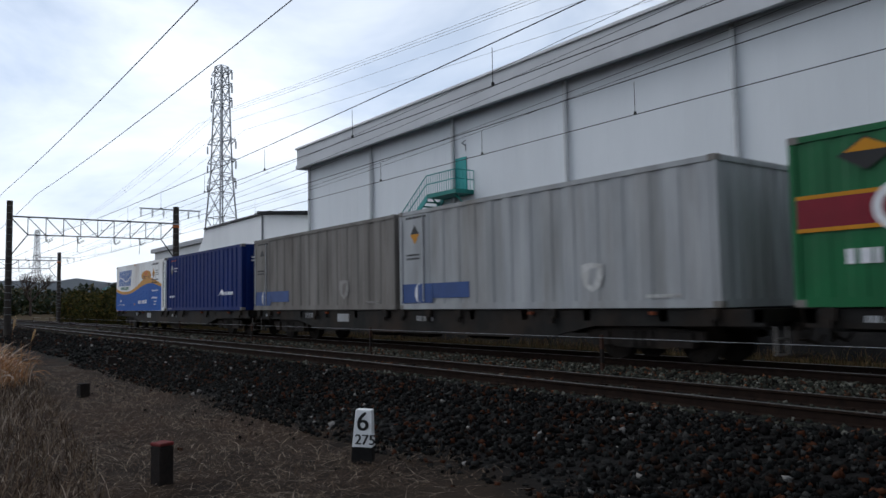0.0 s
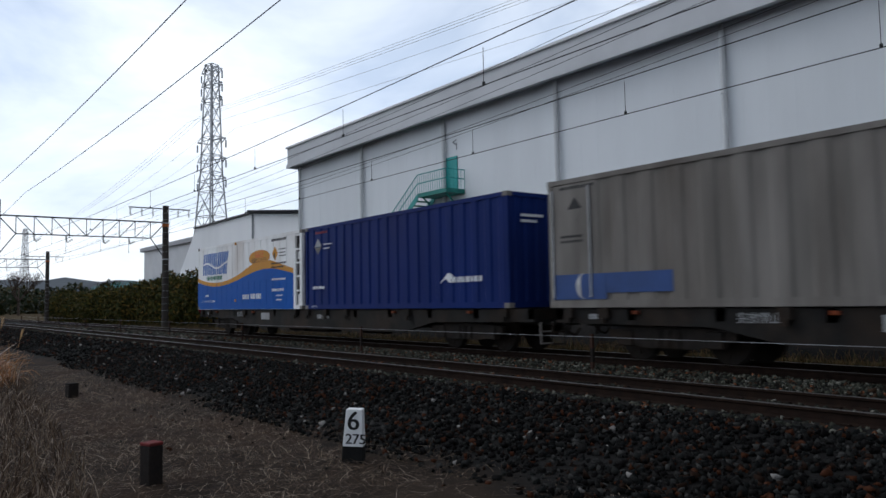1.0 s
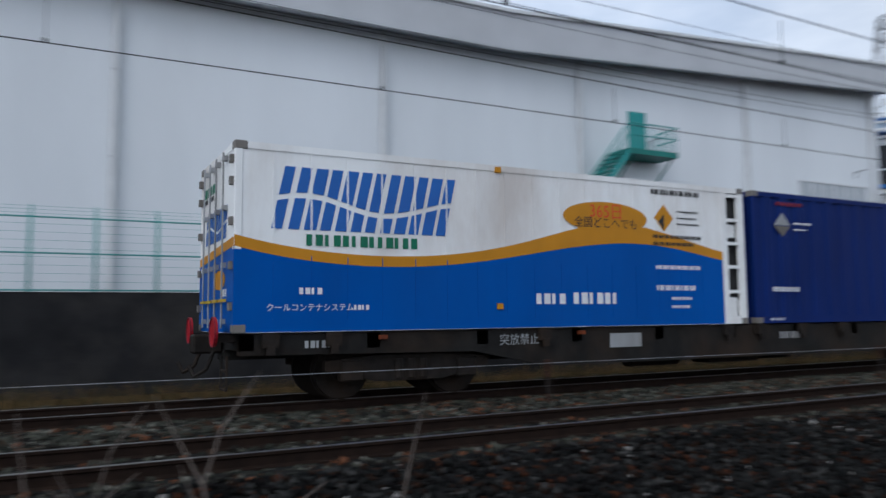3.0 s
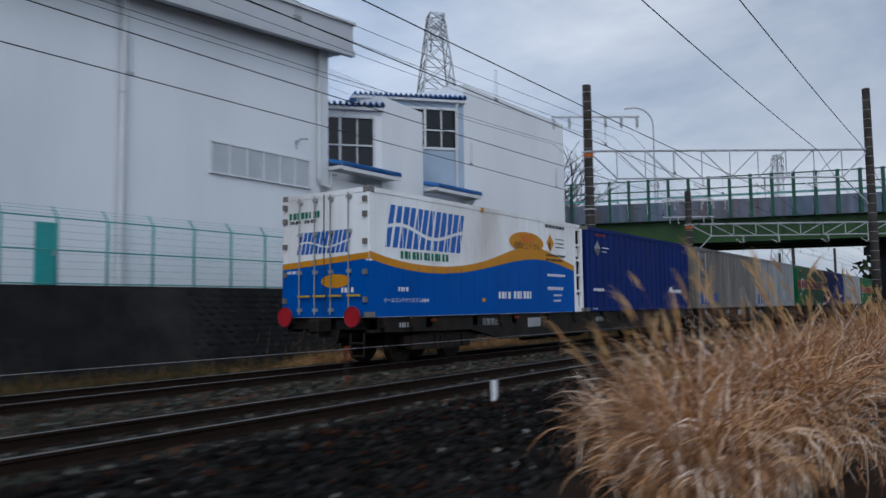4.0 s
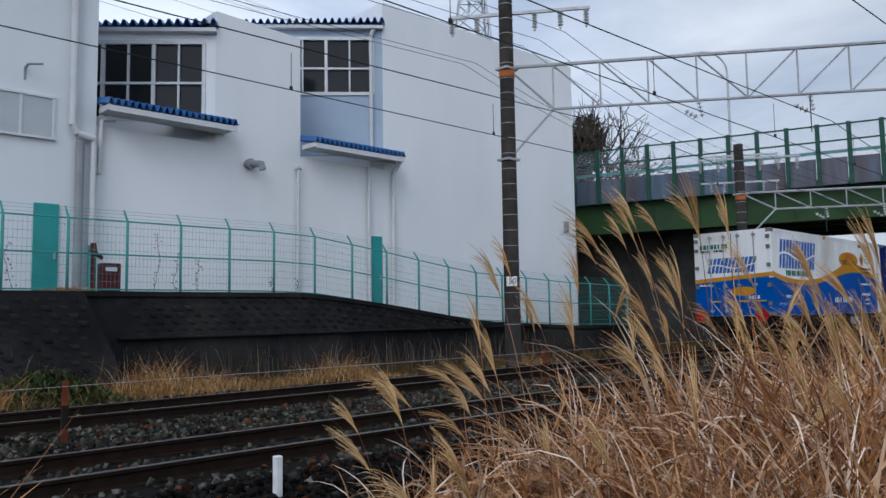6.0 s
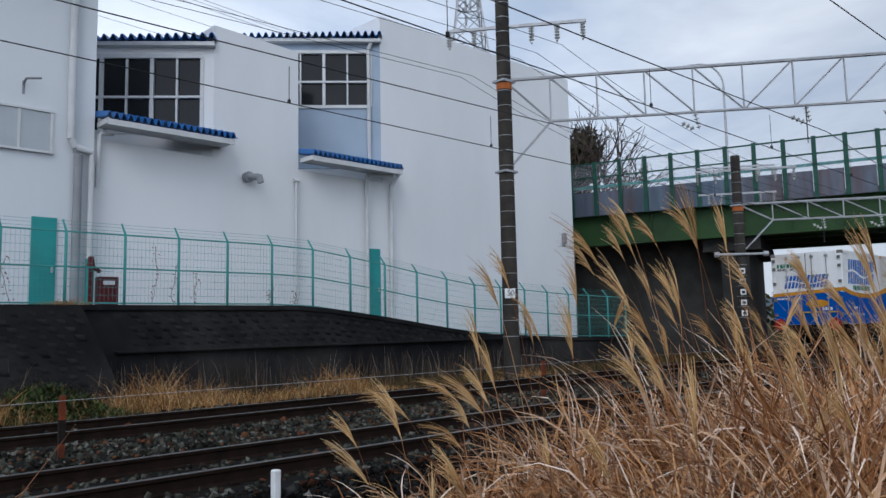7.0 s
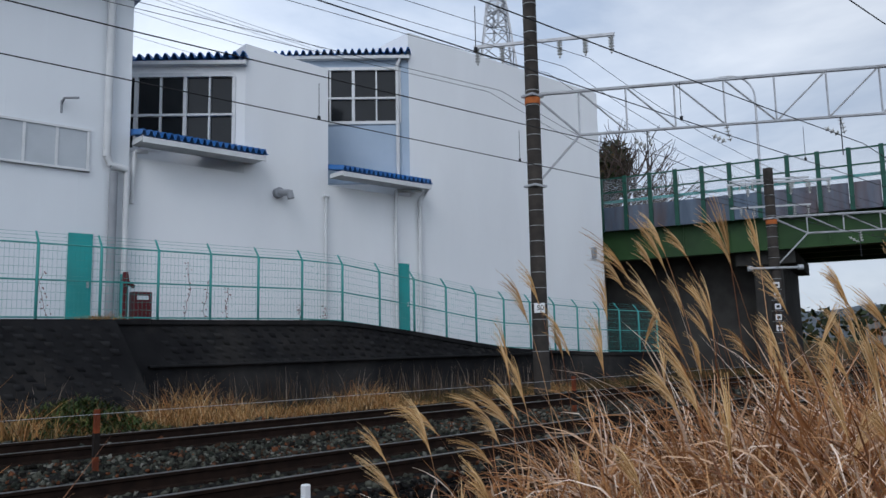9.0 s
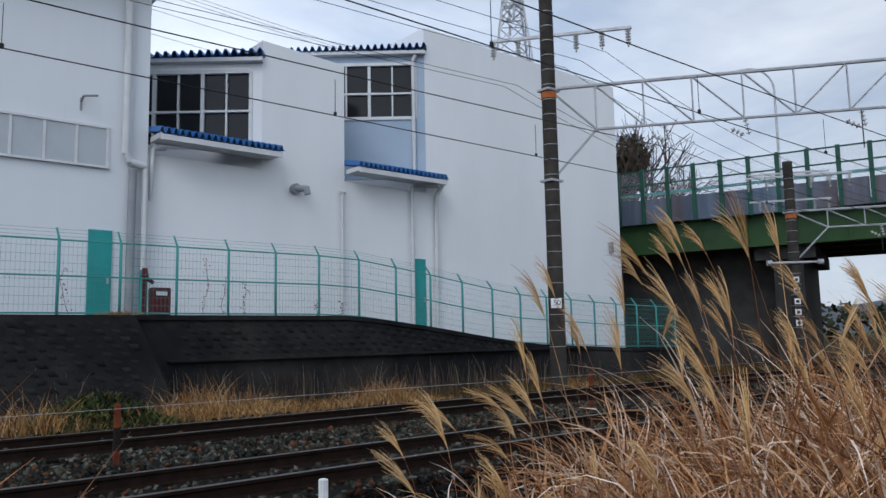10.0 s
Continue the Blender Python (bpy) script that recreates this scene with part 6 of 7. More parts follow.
def build_wagon(tail):
    """A low container flat wagon: side sills bellied in the middle, two bogies, couplings and handrails."""
    w = thing("container_wagon", "dark grimy low flat wagon carrying two containers", "rail wagon", "container wagons")
    L = WAGON - 0.1
    a, b = 0.1, L - 0.45
    z = -DECK  # wagon space starts at the deck
    for y in (0.06, BOX_W - 0.2):
        o = [(a, -0.02), (a, -0.3), (a + 3.6, -0.34), (a + 5.0, -0.62), (b - 5.0, -0.62), (b - 3.6, -0.34), (b, -0.3), (b, -0.02)]
        part("side_sill", prism(o, y, y + 0.14), M["wagon"], w)
    beams = bmesh.new()
    box(beams, a, b, BOX_W / 2 - 0.25, BOX_W / 2 + 0.25, -0.4, -0.03)
    for x in np.linspace(a, b - 0.2, 12):
        box(beams, x, x + 0.2, 0.06, BOX_W - 0.06, -0.24, -0.025)
    part("underframe", beams, M["wagon"], w)
    for x in (a + 0.3, a + 1.2, a + 9.0, a + 9.9, a + 11.1, b - 8.0, b - 1.0, a + 4.8, b - 4.8):
        part("twist_lock", boxes((x, x + 0.22, -0.03, 0.1, -0.2, -0.01), (x + 0.05, x + 0.16, -0.05, 0.0, -0.3, -0.18)), M["bogie"], w)
    for x in (a + 2.0, a + 5.6, b - 5.4, b - 2.2):
        part("latch", boxes((x, x + 0.12, -0.02, 0.06, -0.12, -0.06)), M["rust"], w)
    bars_of_text([(a + 0.9, -0.22, 0.5, 0.1), (a + 10.6, -0.3, 0.75, 0.13)], 0.056, M["grey_box"], w)
    writing("\u7a81\u653e\u7981\u6b62", 0.19, M["grey_box"], w, pose(a + 4.45, 0.054, -0.19, 90, 0, 0))
    part("company_mark", boxes((a + 6.3, a + 7.0, 0.052, 0.06, -0.36, -0.12)), M["grey_box"], w, "worn pale lettering panel")
    brk = bmesh.new()
    box(brk, 9.2, 10.6, 0.5, 1.0, -0.75, -0.4, bevel=0.04)
    rod(brk, (7.4, 0.8, -0.6), (8.6, 0.8, -0.6), 0.17, sides=12)
    rod(brk, (11.2, 1.5, -0.6), (12.6, 1.5, -0.6), 0.2, sides=12)
    part("brake_gear", brk, M["bogie"], w)
    for xc in (2.7, L - 3.0):
        bg = thing_part("bogie", w)
        fr = bmesh.new()
        for y in (0.22, BOX_W - 0.34):
            vs = [(xc - 1.35, -0.42), (xc - 0.5, -0.36), (xc + 0.5, -0.36), (xc + 1.35, -0.42), (xc + 1.35, -0.56), (xc + 0.55, -0.74), (xc - 0.55, -0.74), (xc - 1.35, -0.56)]
            tmp = prism(vs, y, y + 0.12)
            me = bpy.data.meshes.new("tmp")
            tmp.to_mesh(me)
            tmp.free()
            fr.from_mesh(me)
            bpy.data.meshes.remove(me)
            for s in (-0.95, 0.95):
                box(fr, xc + s - 0.17, xc + s + 0.17, y - 0.05, y + 0.14, -0.72, -0.42, bevel=0.02)
            for s in (-0.2, 0.0, 0.2):
                rod(fr, (xc + s, y + 0.02, -0.7), (xc + s, y + 0.02, -0.42), 0.075, sides=10)
        box(fr, xc - 0.25, xc + 0.25, 0.3, BOX_W - 0.3, -0.6, -0.36)
        bg.data = bpy.data.meshes.new("bogie")
        fr.to_mesh(bg.data)
        fr.free()
        bg.data.materials.append(M["bogie"])
        for s in (-0.95, 0.95):
            ws = bmesh.new()
            rod(ws, (0, -0.62, 0), (0, 0.62, 0), 0.07, sides=12)
            for y in (-0.6, 0.47):
                rod(ws, (0, y, 0), (0, y + 0.13, 0), 0.42, sides=28)
                rod(ws, (0, y + (0.1 if y < 0 else -0.02), 0), (0, y + (0.14 if y < 0 else 0.03), 0), 0.45, sides=28)
                rod(ws, (0, y - 0.02, 0), (0, y + 0.15, 0), 0.16, sides=14)
                for k in range(5):
                    q = k / 5 * math.tau
                    rod(ws, (0.28 * math.cos(q), y - 0.012, 0.28 * math.sin(q)), (0.28 * math.cos(q), y + 0.142, 0.28 * math.sin(q)), 0.05, sides=8)
            wheel = part("wheelset", ws, M["bogie"], bg)
            wheel.location = (xc + s, BOX_W / 2, 0.42 - DECK)
            WHEELSETS.append((wheel, xc + s))
    for x, s in ((0.0, -1), (b + 0.1, 1)):
        cp = bmesh.new()
        box(cp, x - 0.32 if s < 0 else x - 0.1, x + 0.1 if s < 0 else x + 0.35, BOX_W / 2 - 0.14, BOX_W / 2 + 0.14, -0.3, -0.02, bevel=0.03)
        part("coupling", cp, M["bogie"], w)
        for y in (0.72, 1.68):
            part("brake_hose", rods([((x + s * 0.1, y, -0.25), (x + s * 0.2, y, -0.5)), ((x + s * 0.2, y, -0.5), (x + s * 0.34, y + 0.1, -0.6)), ((x + s * 0.34, y + 0.1, -0.6), (x + s * 0.4, y + 0.2, -0.45))], 0.028), M["bogie"], w)
        hr = [((x + s * 0.05, 0.1, -0.3), (x + s * 0.05, 0.1, -0.75)), ((x + s * 0.05, 0.45, -0.3), (x + s * 0.05, 0.45, -0.75)), ((x + s * 0.05, 0.1, -0.75), (x + s * 0.05, 0.45, -0.75)),
              ((x + s * 0.05, 0.1, -0.5), (x + s * 0.05, 0.45, -0.5))]
        part("step", rods(hr, 0.018), M["grey_dirty"] if s > 0 else M["wagon"], w)
    if tail:
        for y in (0.28, BOX_W - 0.28):
            d = bmesh.new()
            rod(d, (-0.2, y, 0.02), (-0.17, y, 0.02), 0.2, sides=32)
            m = part("tail_disc", d, M["red_disc"], w, "round red tail marker")
            part("disc_rim", rods([((-0.205 + 0.0, y + 0.2 * math.cos(k / 16 * math.tau), 0.02 + 0.2 * math.sin(k / 16 * math.tau)), (-0.205, y + 0.2 * math.cos((k + 1) / 16 * math.tau), 0.02 + 0.2 * math.sin((k + 1) / 16 * math.tau))) for k in range(16)], 0.012, 5), M["maroon"], m)
            part("disc_bracket", boxes((-0.17, 0.1, y - 0.03, y + 0.03, -0.12, -0.02)), M["bogie"], m)
    return w


def thing_part(name, parent):
    ob = new(name, bpy.data.meshes.new(name))
    ob.parent = parent
    return ob


makers = [white_container, navy_container,
          lambda: grey_container("dirty dark grey corrugated container with a faded blue band", "grey_dirty"),
          lambda: grey_container("light grey corrugated container with a blue band and crescent mark", "grey_box"),
          green_container, navy_container, lambda: grey_container("light grey corrugated container with a blue band and crescent mark", "grey_box"), green_container]
for k in range(4):
    TRAIN_THINGS.append((build_wagon(k == 0), k * WAGON, Y_FACE, DECK))
for k, make in enumerate(makers):
    TRAIN_THINGS.append((make(), k // 2 * WAGON + k % 2 * PITCH, Y_FACE, DECK + 0.004))


# ---- grasses, straw and stones ----
def blades(name, roots, heights, lean, width, seed, material, segs=4, droop=0.6):
    """Many curved, tapering leaf blades from root points."""
    rng = np.random.default_rng(seed)
    n = len(roots)
    ang = rng.uniform(0, math.tau, n)
    d = np.stack([np.cos(ang), np.sin(ang), np.zeros(n)], 1)
    side = np.stack([-np.sin(ang), np.cos(ang), np.zeros(n)], 1)
    tw = rng.uniform(-0.9, 0.9, n)
    side = side * np.cos(tw)[:, None] + d * np.sin(tw)[:, None]
    ln = lean * rng.uniform(0.25, 1.5, n)
    dr = droop * rng.uniform(0.2, 1.3, n)
    rows = []
    for k in range(segs + 1):
        u = k / segs
        z = heights * (u - dr * 0.5 * u ** 2.6)
        out = heights * ln * (0.35 * u + 0.65 * u ** 2)
        c = roots + d * out[:, None]
        c[:, 2] += z
        w = width * (1 - u) ** 0.7 * rng.uniform(0.6, 1.3, n) + 0.0008
        rows.append((c - side * w[:, None], c + side * w[:, None]))
    V = np.stack([v for r in rows for v in r], 1)  # n, 2*(segs+1), 3
    m = 2 * (segs + 1)
    base = (np.arange(n) * m)[:, None]
    F = np.concatenate([base + np.array([[2 * k, 2 * k + 1, 2 * k + 3, 2 * k + 2]]) for k in range(segs)], 0)
    return mesh_from_arrays(name, V.reshape(-1, 3), F, material)


def ribbons(name, lines, widths, sides, material):
    """Flat tapering ribbons. lines: n x k x 3 points; widths: n x k; sides: n x 3."""
    n, k = widths.shape
    off = sides[:, None] * widths[..., None]
    V = np.stack([lines - off, lines + off], 2).reshape(-1, 3)
    base = (np.arange(n) * 2 * k)[:, None, None]
    quad = np.array([[2 * j, 2 * j + 1, 2 * j + 3, 2 * j + 2] for j in range(k - 1)])[None]
    return mesh_from_arrays(name, V, (base + quad).reshape(-1, 4), material)


WIND = np.array((-0.74, 0.62, 0.0))  # the way the plumes are blown


def unit(v):
    return v / (np.linalg.norm(v, axis=-1, keepdims=True) + 1e-9)


def pampas(cx, cy, rx, ry, count, stalks, height, seed, tall=1.28, wind=0.35):
    """A clump of dry pampas grass: curling blades that arch over and hang, thin canes, and feathery one-sided plumes."""
    rng = np.random.default_rng(seed)
    p = np.clip(rng.normal(size=(count, 2)) * 0.55, -1.3, 1.3)
    root = np.stack([cx + p[:, 0] * rx, cy + p[:, 1] * ry, np.zeros(count)], 1)
    root[:, 2] = ground_z(0, root[:, 1]) - 0.02
    kind = rng.random(count)
    ln = height * rng.uniform(0.65, 1.35, count) * (1 - 0.2 * np.minimum(1.5, (p ** 2).sum(1)))
    ang = rng.uniform(0, math.tau, count)
    d = np.stack([np.cos(ang), np.sin(ang), np.zeros(count)], 1)
    out = unit(d + 0.25 * WIND + 0.5 * np.concatenate([p, np.zeros((count, 1))], 1))
    # each blade climbs, bends over and hangs; a few are broken and curl right round
    bend = np.where(kind < 0.3, rng.uniform(0.5, 1.2, count), np.where(kind < 0.7, rng.uniform(1.4, 2.6, count), rng.uniform(2.6, 4.4, count)))
    start = rng.uniform(0.02, 0.4, count)
    knee = rng.uniform(1.1, 2.4, count)
    segs = 9
    pts = [root]
    wob = rng.normal(size=(count, 3)) * 0.2
    for j in range(segs):
        u = (j + 0.5) / segs
        th = start + bend * u ** knee
        step = out * np.sin(th)[:, None] + np.array((0, 0, 1.0)) * np.cos(th)[:, None] + wob * math.sin(u * 7)
        nxt = pts[-1] + unit(step) * (ln / segs)[:, None]
        nxt[:, 2] = np.maximum(nxt[:, 2], root[:, 2] + 0.03)
        pts.append(nxt)
    lines = np.stack(pts, 1)
    us = np.linspace(0, 1, segs + 1)
    wd = rng.uniform(0.0026, 0.0085, count)[:, None] * np.minimum(1, 3.2 * (1 - us))[None] ** 0.8 + 0.0006
    side = unit(np.cross(out, rng.normal(size=(count, 3)) * 0.5 + np.array((0, 0, 1.0))))
    tagged(ribbons("pampas_grass", lines, wd, side, M["reed"]), "tall dry golden-brown pampas grass beside the railway", "grass", kind="stuff")
    # canes
    q = np.clip(rng.normal(size=(stalks, 2)) * 0.6, -1.3, 1.3)
    foot = np.stack([cx + q[:, 0] * rx, cy + q[:, 1] * ry, np.zeros(stalks)], 1)
    foot[:, 2] = ground_z(0, foot[:, 1])
    hh = height * tall * rng.uniform(0.72, 1.12, stalks)
    lean = unit(WIND[None] + rng.normal(size=(stalks, 3)) * np.array((0.9, 0.9, 0))) * (wind * rng.uniform(0.0, 0.75, stalks))[:, None]
    us = np.linspace(0, 1, 9)
    cane = foot[:, None] + lean[:, None] * (hh[:, None] * us ** 2)[..., None] + np.array((0, 0, 1.0)) * (hh[:, None] * us * (1 - 0.07 * us))[..., None]
    sd = unit(np.cross(lean, np.array((0, 0, 1.0))))
    tagged(ribbons("pampas_stalks", cane, np.full((stalks, 9), 0.0035) * (1.1 - 0.5 * us), sd, M["reed"]), "thin dry stalks of pampas grass", "grass", kind="stuff")
    # plumes: strands that leave the cane's tip one above another and are blown to one side
    per = 34
    m = stalks * per
    tip = np.repeat(unit(cane[:, -1] - cane[:, -2]), per, 0)
    size = np.repeat(rng.uniform(0.2, 0.36, stalks), per)
    at = rng.uniform(0, 0.5, m)
    begin = np.repeat(cane[:, -1], per, 0) - tip * (size * at)[:, None]
    blow = unit(np.repeat(lean / (np.linalg.norm(lean, axis=1, keepdims=True) + 1e-9), per, 0) + WIND * 0.35)
    hd = unit(tip + blow * (wind * rng.uniform(0.0, 0.45, m))[:, None] + rng.normal(size=(m, 3)) * 0.06)
    hl = size * rng.uniform(0.55, 1.1, m)
    droop = np.repeat(rng.uniform(0.05, 0.3 + 0.3 * wind, stalks), per) * rng.uniform(0.6, 1.3, m)
    us = np.linspace(0, 1, 6)
    strand = begin[:, None] + hd[:, None] * (hl[:, None] * us)[..., None] + blow[:, None] * (hl[:, None] * 0.4 * wind * us ** 2)[..., None] \
        - np.array((0, 0, 1.0)) * (hl[:, None] * droop[:, None] * us ** 2)[..., None]
    wv = unit(np.cross(hd, rng.normal(size=(m, 3))))
    tagged(ribbons("pampas_plumes", strand, np.full((m, 6), 1.0) * (0.0024 * (1 - 0.65 * us) + 0.0004), wv, M["plume"]), "feathery pale golden plumes of pampas grass", "grass", kind="stuff")


# the large stand at the end of the walk
pampas(31.25, 5.2, 0.25, 0.25, 110, 3, 0.75, 11, 1.3, 0.6)
pampas(31.75, 4.95, 0.35, 0.35, 420, 6, 0.85, 12, 1.35, 0.6)
pampas(32.3, 4.5, 0.4, 0.4, 1000, 7, 1.2, 21, 1.5)
pampas(32.75, 4.05, 0.4, 0.35, 1300, 16, 1.5, 13, 1.5)
pampas(32.9, 3.55, 0.45, 0.4, 1400, 8, 1.5, 22, 1.25)
pampas(33.0, 3.05, 0.5, 0.4, 1500, 10, 1.55, 18, 1.25)
pampas(34.3, 3.5, 0.9, 0.6, 1400, 16, 1.55, 29, 1.25)
pampas(30.9, 4.45, 0.25, 0.25, 110, 4, 0.65, 28, 1.3, 0.65)
pampas(31.25, 3.95, 0.35, 0.35, 650, 4, 0.85, 31)
pampas(31.7, 3.45, 0.4, 0.35, 1100, 5, 1.1, 32)
pampas(32.0, 2.95, 0.4, 0.4, 1300, 5, 1.25, 33)
pampas(32.0, 4.75, 0.3, 0.25, 60, 5, 1.25, 41, 1.5, 0.3)
# stands passed on the way
pampas(28.0, 4.1, 0.4, 0.4, 1200, 9, 1.3, 14)
pampas(28.05, 3.2, 0.35, 0.35, 1300, 7, 1.35, 25)
pampas(27.2, 4.7, 0.35, 0.3, 500, 7, 0.95, 26, 1.3, 0.7)
pampas(26.5, 5.0, 0.25, 0.25, 110, 4, 0.7, 27, 1.3, 0.55)
pampas(20.6, 3.7, 0.7, 0.5, 1600, 12, 1.45, 15)
pampas(20.5, 4.4, 0.35, 0.3, 450, 7, 1.0, 34, 1.3, 0.5)
pampas(19.4, 3.3, 0.5, 0.4, 1300, 6, 1.15, 35)
pampas(21.2, 3.1, 0.6, 0.4, 1600, 12, 1.55, 24)
pampas(8.9, 3.0, 0.6, 0.4, 1700, 10, 1.35, 16)
pampas(10.6, 3.4, 1.2, 0.6, 1800, 18, 1.6, 19)
pampas(8.1, 3.7, 0.3, 0.3, 300, 6, 0.9, 36, 1.3, 0.4)
pampas(-19.0, 1.6, 0.9, 0.7, 1200, 6, 1.1, 17)


def scatter_straw():
    """Dead grass stems lying and standing about on the soil."""
    rng = np.random.default_rng(21)
    n = 70000
    x = rng.uniform(-24, 3, n)
    y = rng.uniform(0.2, 5.0, n) - 0.02 * np.abs(x)
    keep = rng.random(n) < np.interp(y, [0, 3.9, 5.0], [1, 0.9, 0.15])
    x, y = x[keep], y[keep]
    roots = np.stack([x, y, ground_z(0, y) + 0.0], 1)
    ob = blades("dead_straw", roots, rng.uniform(0.012, 0.085, len(x)), 4.0, 0.0026, 22, M["straw"], 3, 1.7)
    tagged(ob, "pale dead grass stems lying on bare soil", "straw", kind="stuff")
    n = 9000
    x = rng.uniform(-20, -3.5, n)
    y = 0.1 + rng.random(n) ** 1.6 * 2.0 + np.interp(x, [-20, -3], [0.9, -0.9])
    roots = np.stack([x, y, ground_z(0, y)], 1)
    ob = blades("dry_weeds", roots, rng.uniform(0.12, 0.5, n) * np.interp(y, [0, 2.6], [1.2, 0.5]), 0.7, 0.004, 23, M["straw"], 4, 0.9)
    tagged(ob, "brown dry weeds standing in the soil", "weeds", kind="stuff")
    # bare twigs by the near pole
    bm = bmesh.new()
    rnd = random.Random(4)
    for k in range(22):
        p = Vector((rnd.uniform(-1.15, 0.7), 4.0 + rnd.uniform(-0.5, 0.6), -0.45))
        d = Vector((rnd.uniform(-0.9, 0.9), rnd.uniform(-0.3, 0.3), 1)).normalized()
        for s in range(5):
            q = p + d * rnd.uniform(0.16, 0.32)
            rod(bm, p, q, 0.013 - 0.002 * s, sides=4)
            if s:
                e = (d + Vector((rnd.uniform(-1.2, 1.2), rnd.uniform(-0.5, 0.5), 0.2))).normalized()
                rod(bm, q, q + e * rnd.uniform(0.2, 0.45), 0.006, 0.002, sides=4)
            p, d = q, (d + Vector((rnd.uniform(-0.7, 0.7), rnd.uniform(-0.3, 0.3), -0.15))).normalized()
    tagged(part("bare_twigs", bm, M["twig"]), "pale bare shrub twigs beside the line pole", "shrub", kind="stuff")


def scatter_verge():
    """Dry and green tufts along the foot of the retaining wall and along the bed's edge."""
    rng = np.random.default_rng(31)
    n = 26000
    x = rng.uniform(-60, 60, n)
    y = rng.uniform(15.4, 19.4, n)
    tall = np.array([0.5 + 0.5 * noise.noise((a * 0.35, b * 0.5, 9)) for a, b in zip(x, y)])
    roots = np.stack([x, y, ground_z(0, y)], 1)
    ob = blades("verge_grass", roots, (0.12 + 0.5 * tall) * rng.uniform(0.5, 1.3, n), 0.6, 0.007, 32, M["verge"], 3, 0.7)
    tagged(ob, "dry yellow and green grass at the foot of the retaining wall", "grass", kind="stuff")
    n = 3500
    x = rng.uniform(-60, 60, n)
    y = 13.95 + rng.random(n) * 1.2
    roots = np.stack([x, y, ground_z(0, y)], 1)
    ob = blades("verge_weeds", roots, rng.uniform(0.08, 0.3, n), 0.6, 0.006, 33, M["verge"], 3, 0.7)
    tagged(ob, "low dry weeds at the edge of the stone bed", "grass", kind="stuff")
    n = 16000
    x = rng.uniform(26, 46, n)
    y = 14.9 + rng.random(n) * 2.6
    tall = np.array([max(0.03, 0.15 + 1.15 * noise.noise((a * 0.45, b * 0.5, 4.3)) + 0.55 * math.exp(-((a - 35.2) / 1.4) ** 2)) for a, b in zip(x, y)])
    roots = np.stack([x, y, ground_z(0, y)], 1)
    ob = blades("verge_tufts", roots, 1.0 * tall * rng.uniform(0.5, 1.2, n), 0.7, 0.007, 35, M["tuft"], 4, 1.1)
    tagged(ob, "orange-brown dry grass tufts beside the far track", "grass", kind="stuff")
    n = 4200
    q = rng.normal(size=(n, 2))
    x, y = 32.3 + q[:, 0] * 0.7, 16.0 + q[:, 1] * 0.5
    z = ground_z(0, y) + rng.random(n) * 0.75 * np.exp(-0.35 * (q ** 2).sum(1))
    ob = blades("green_bush", np.stack([x, y, z], 1), rng.uniform(0.07, 0.2, n), 1.2, 0.018, 36, M["bush"], 3, 1.0)
    tagged(ob, "low leafy green bush at the foot of the retaining wall", "bush", kind="stuff")
    n = 900
    x = rng.uniform(28, 50, n)
    roots = np.stack([x, np.full(n, 19.2) + rng.uniform(-0.4, 0.2, n), np.full(n, -0.42)], 1)
    ob = blades("tall_weeds", roots, rng.uniform(0.5, 1.25, n), 0.25, 0.006, 34, M["straw"], 4, 0.4)
    tagged(ob, "tall dry weed stems against the retaining wall", "weeds", kind="stuff")


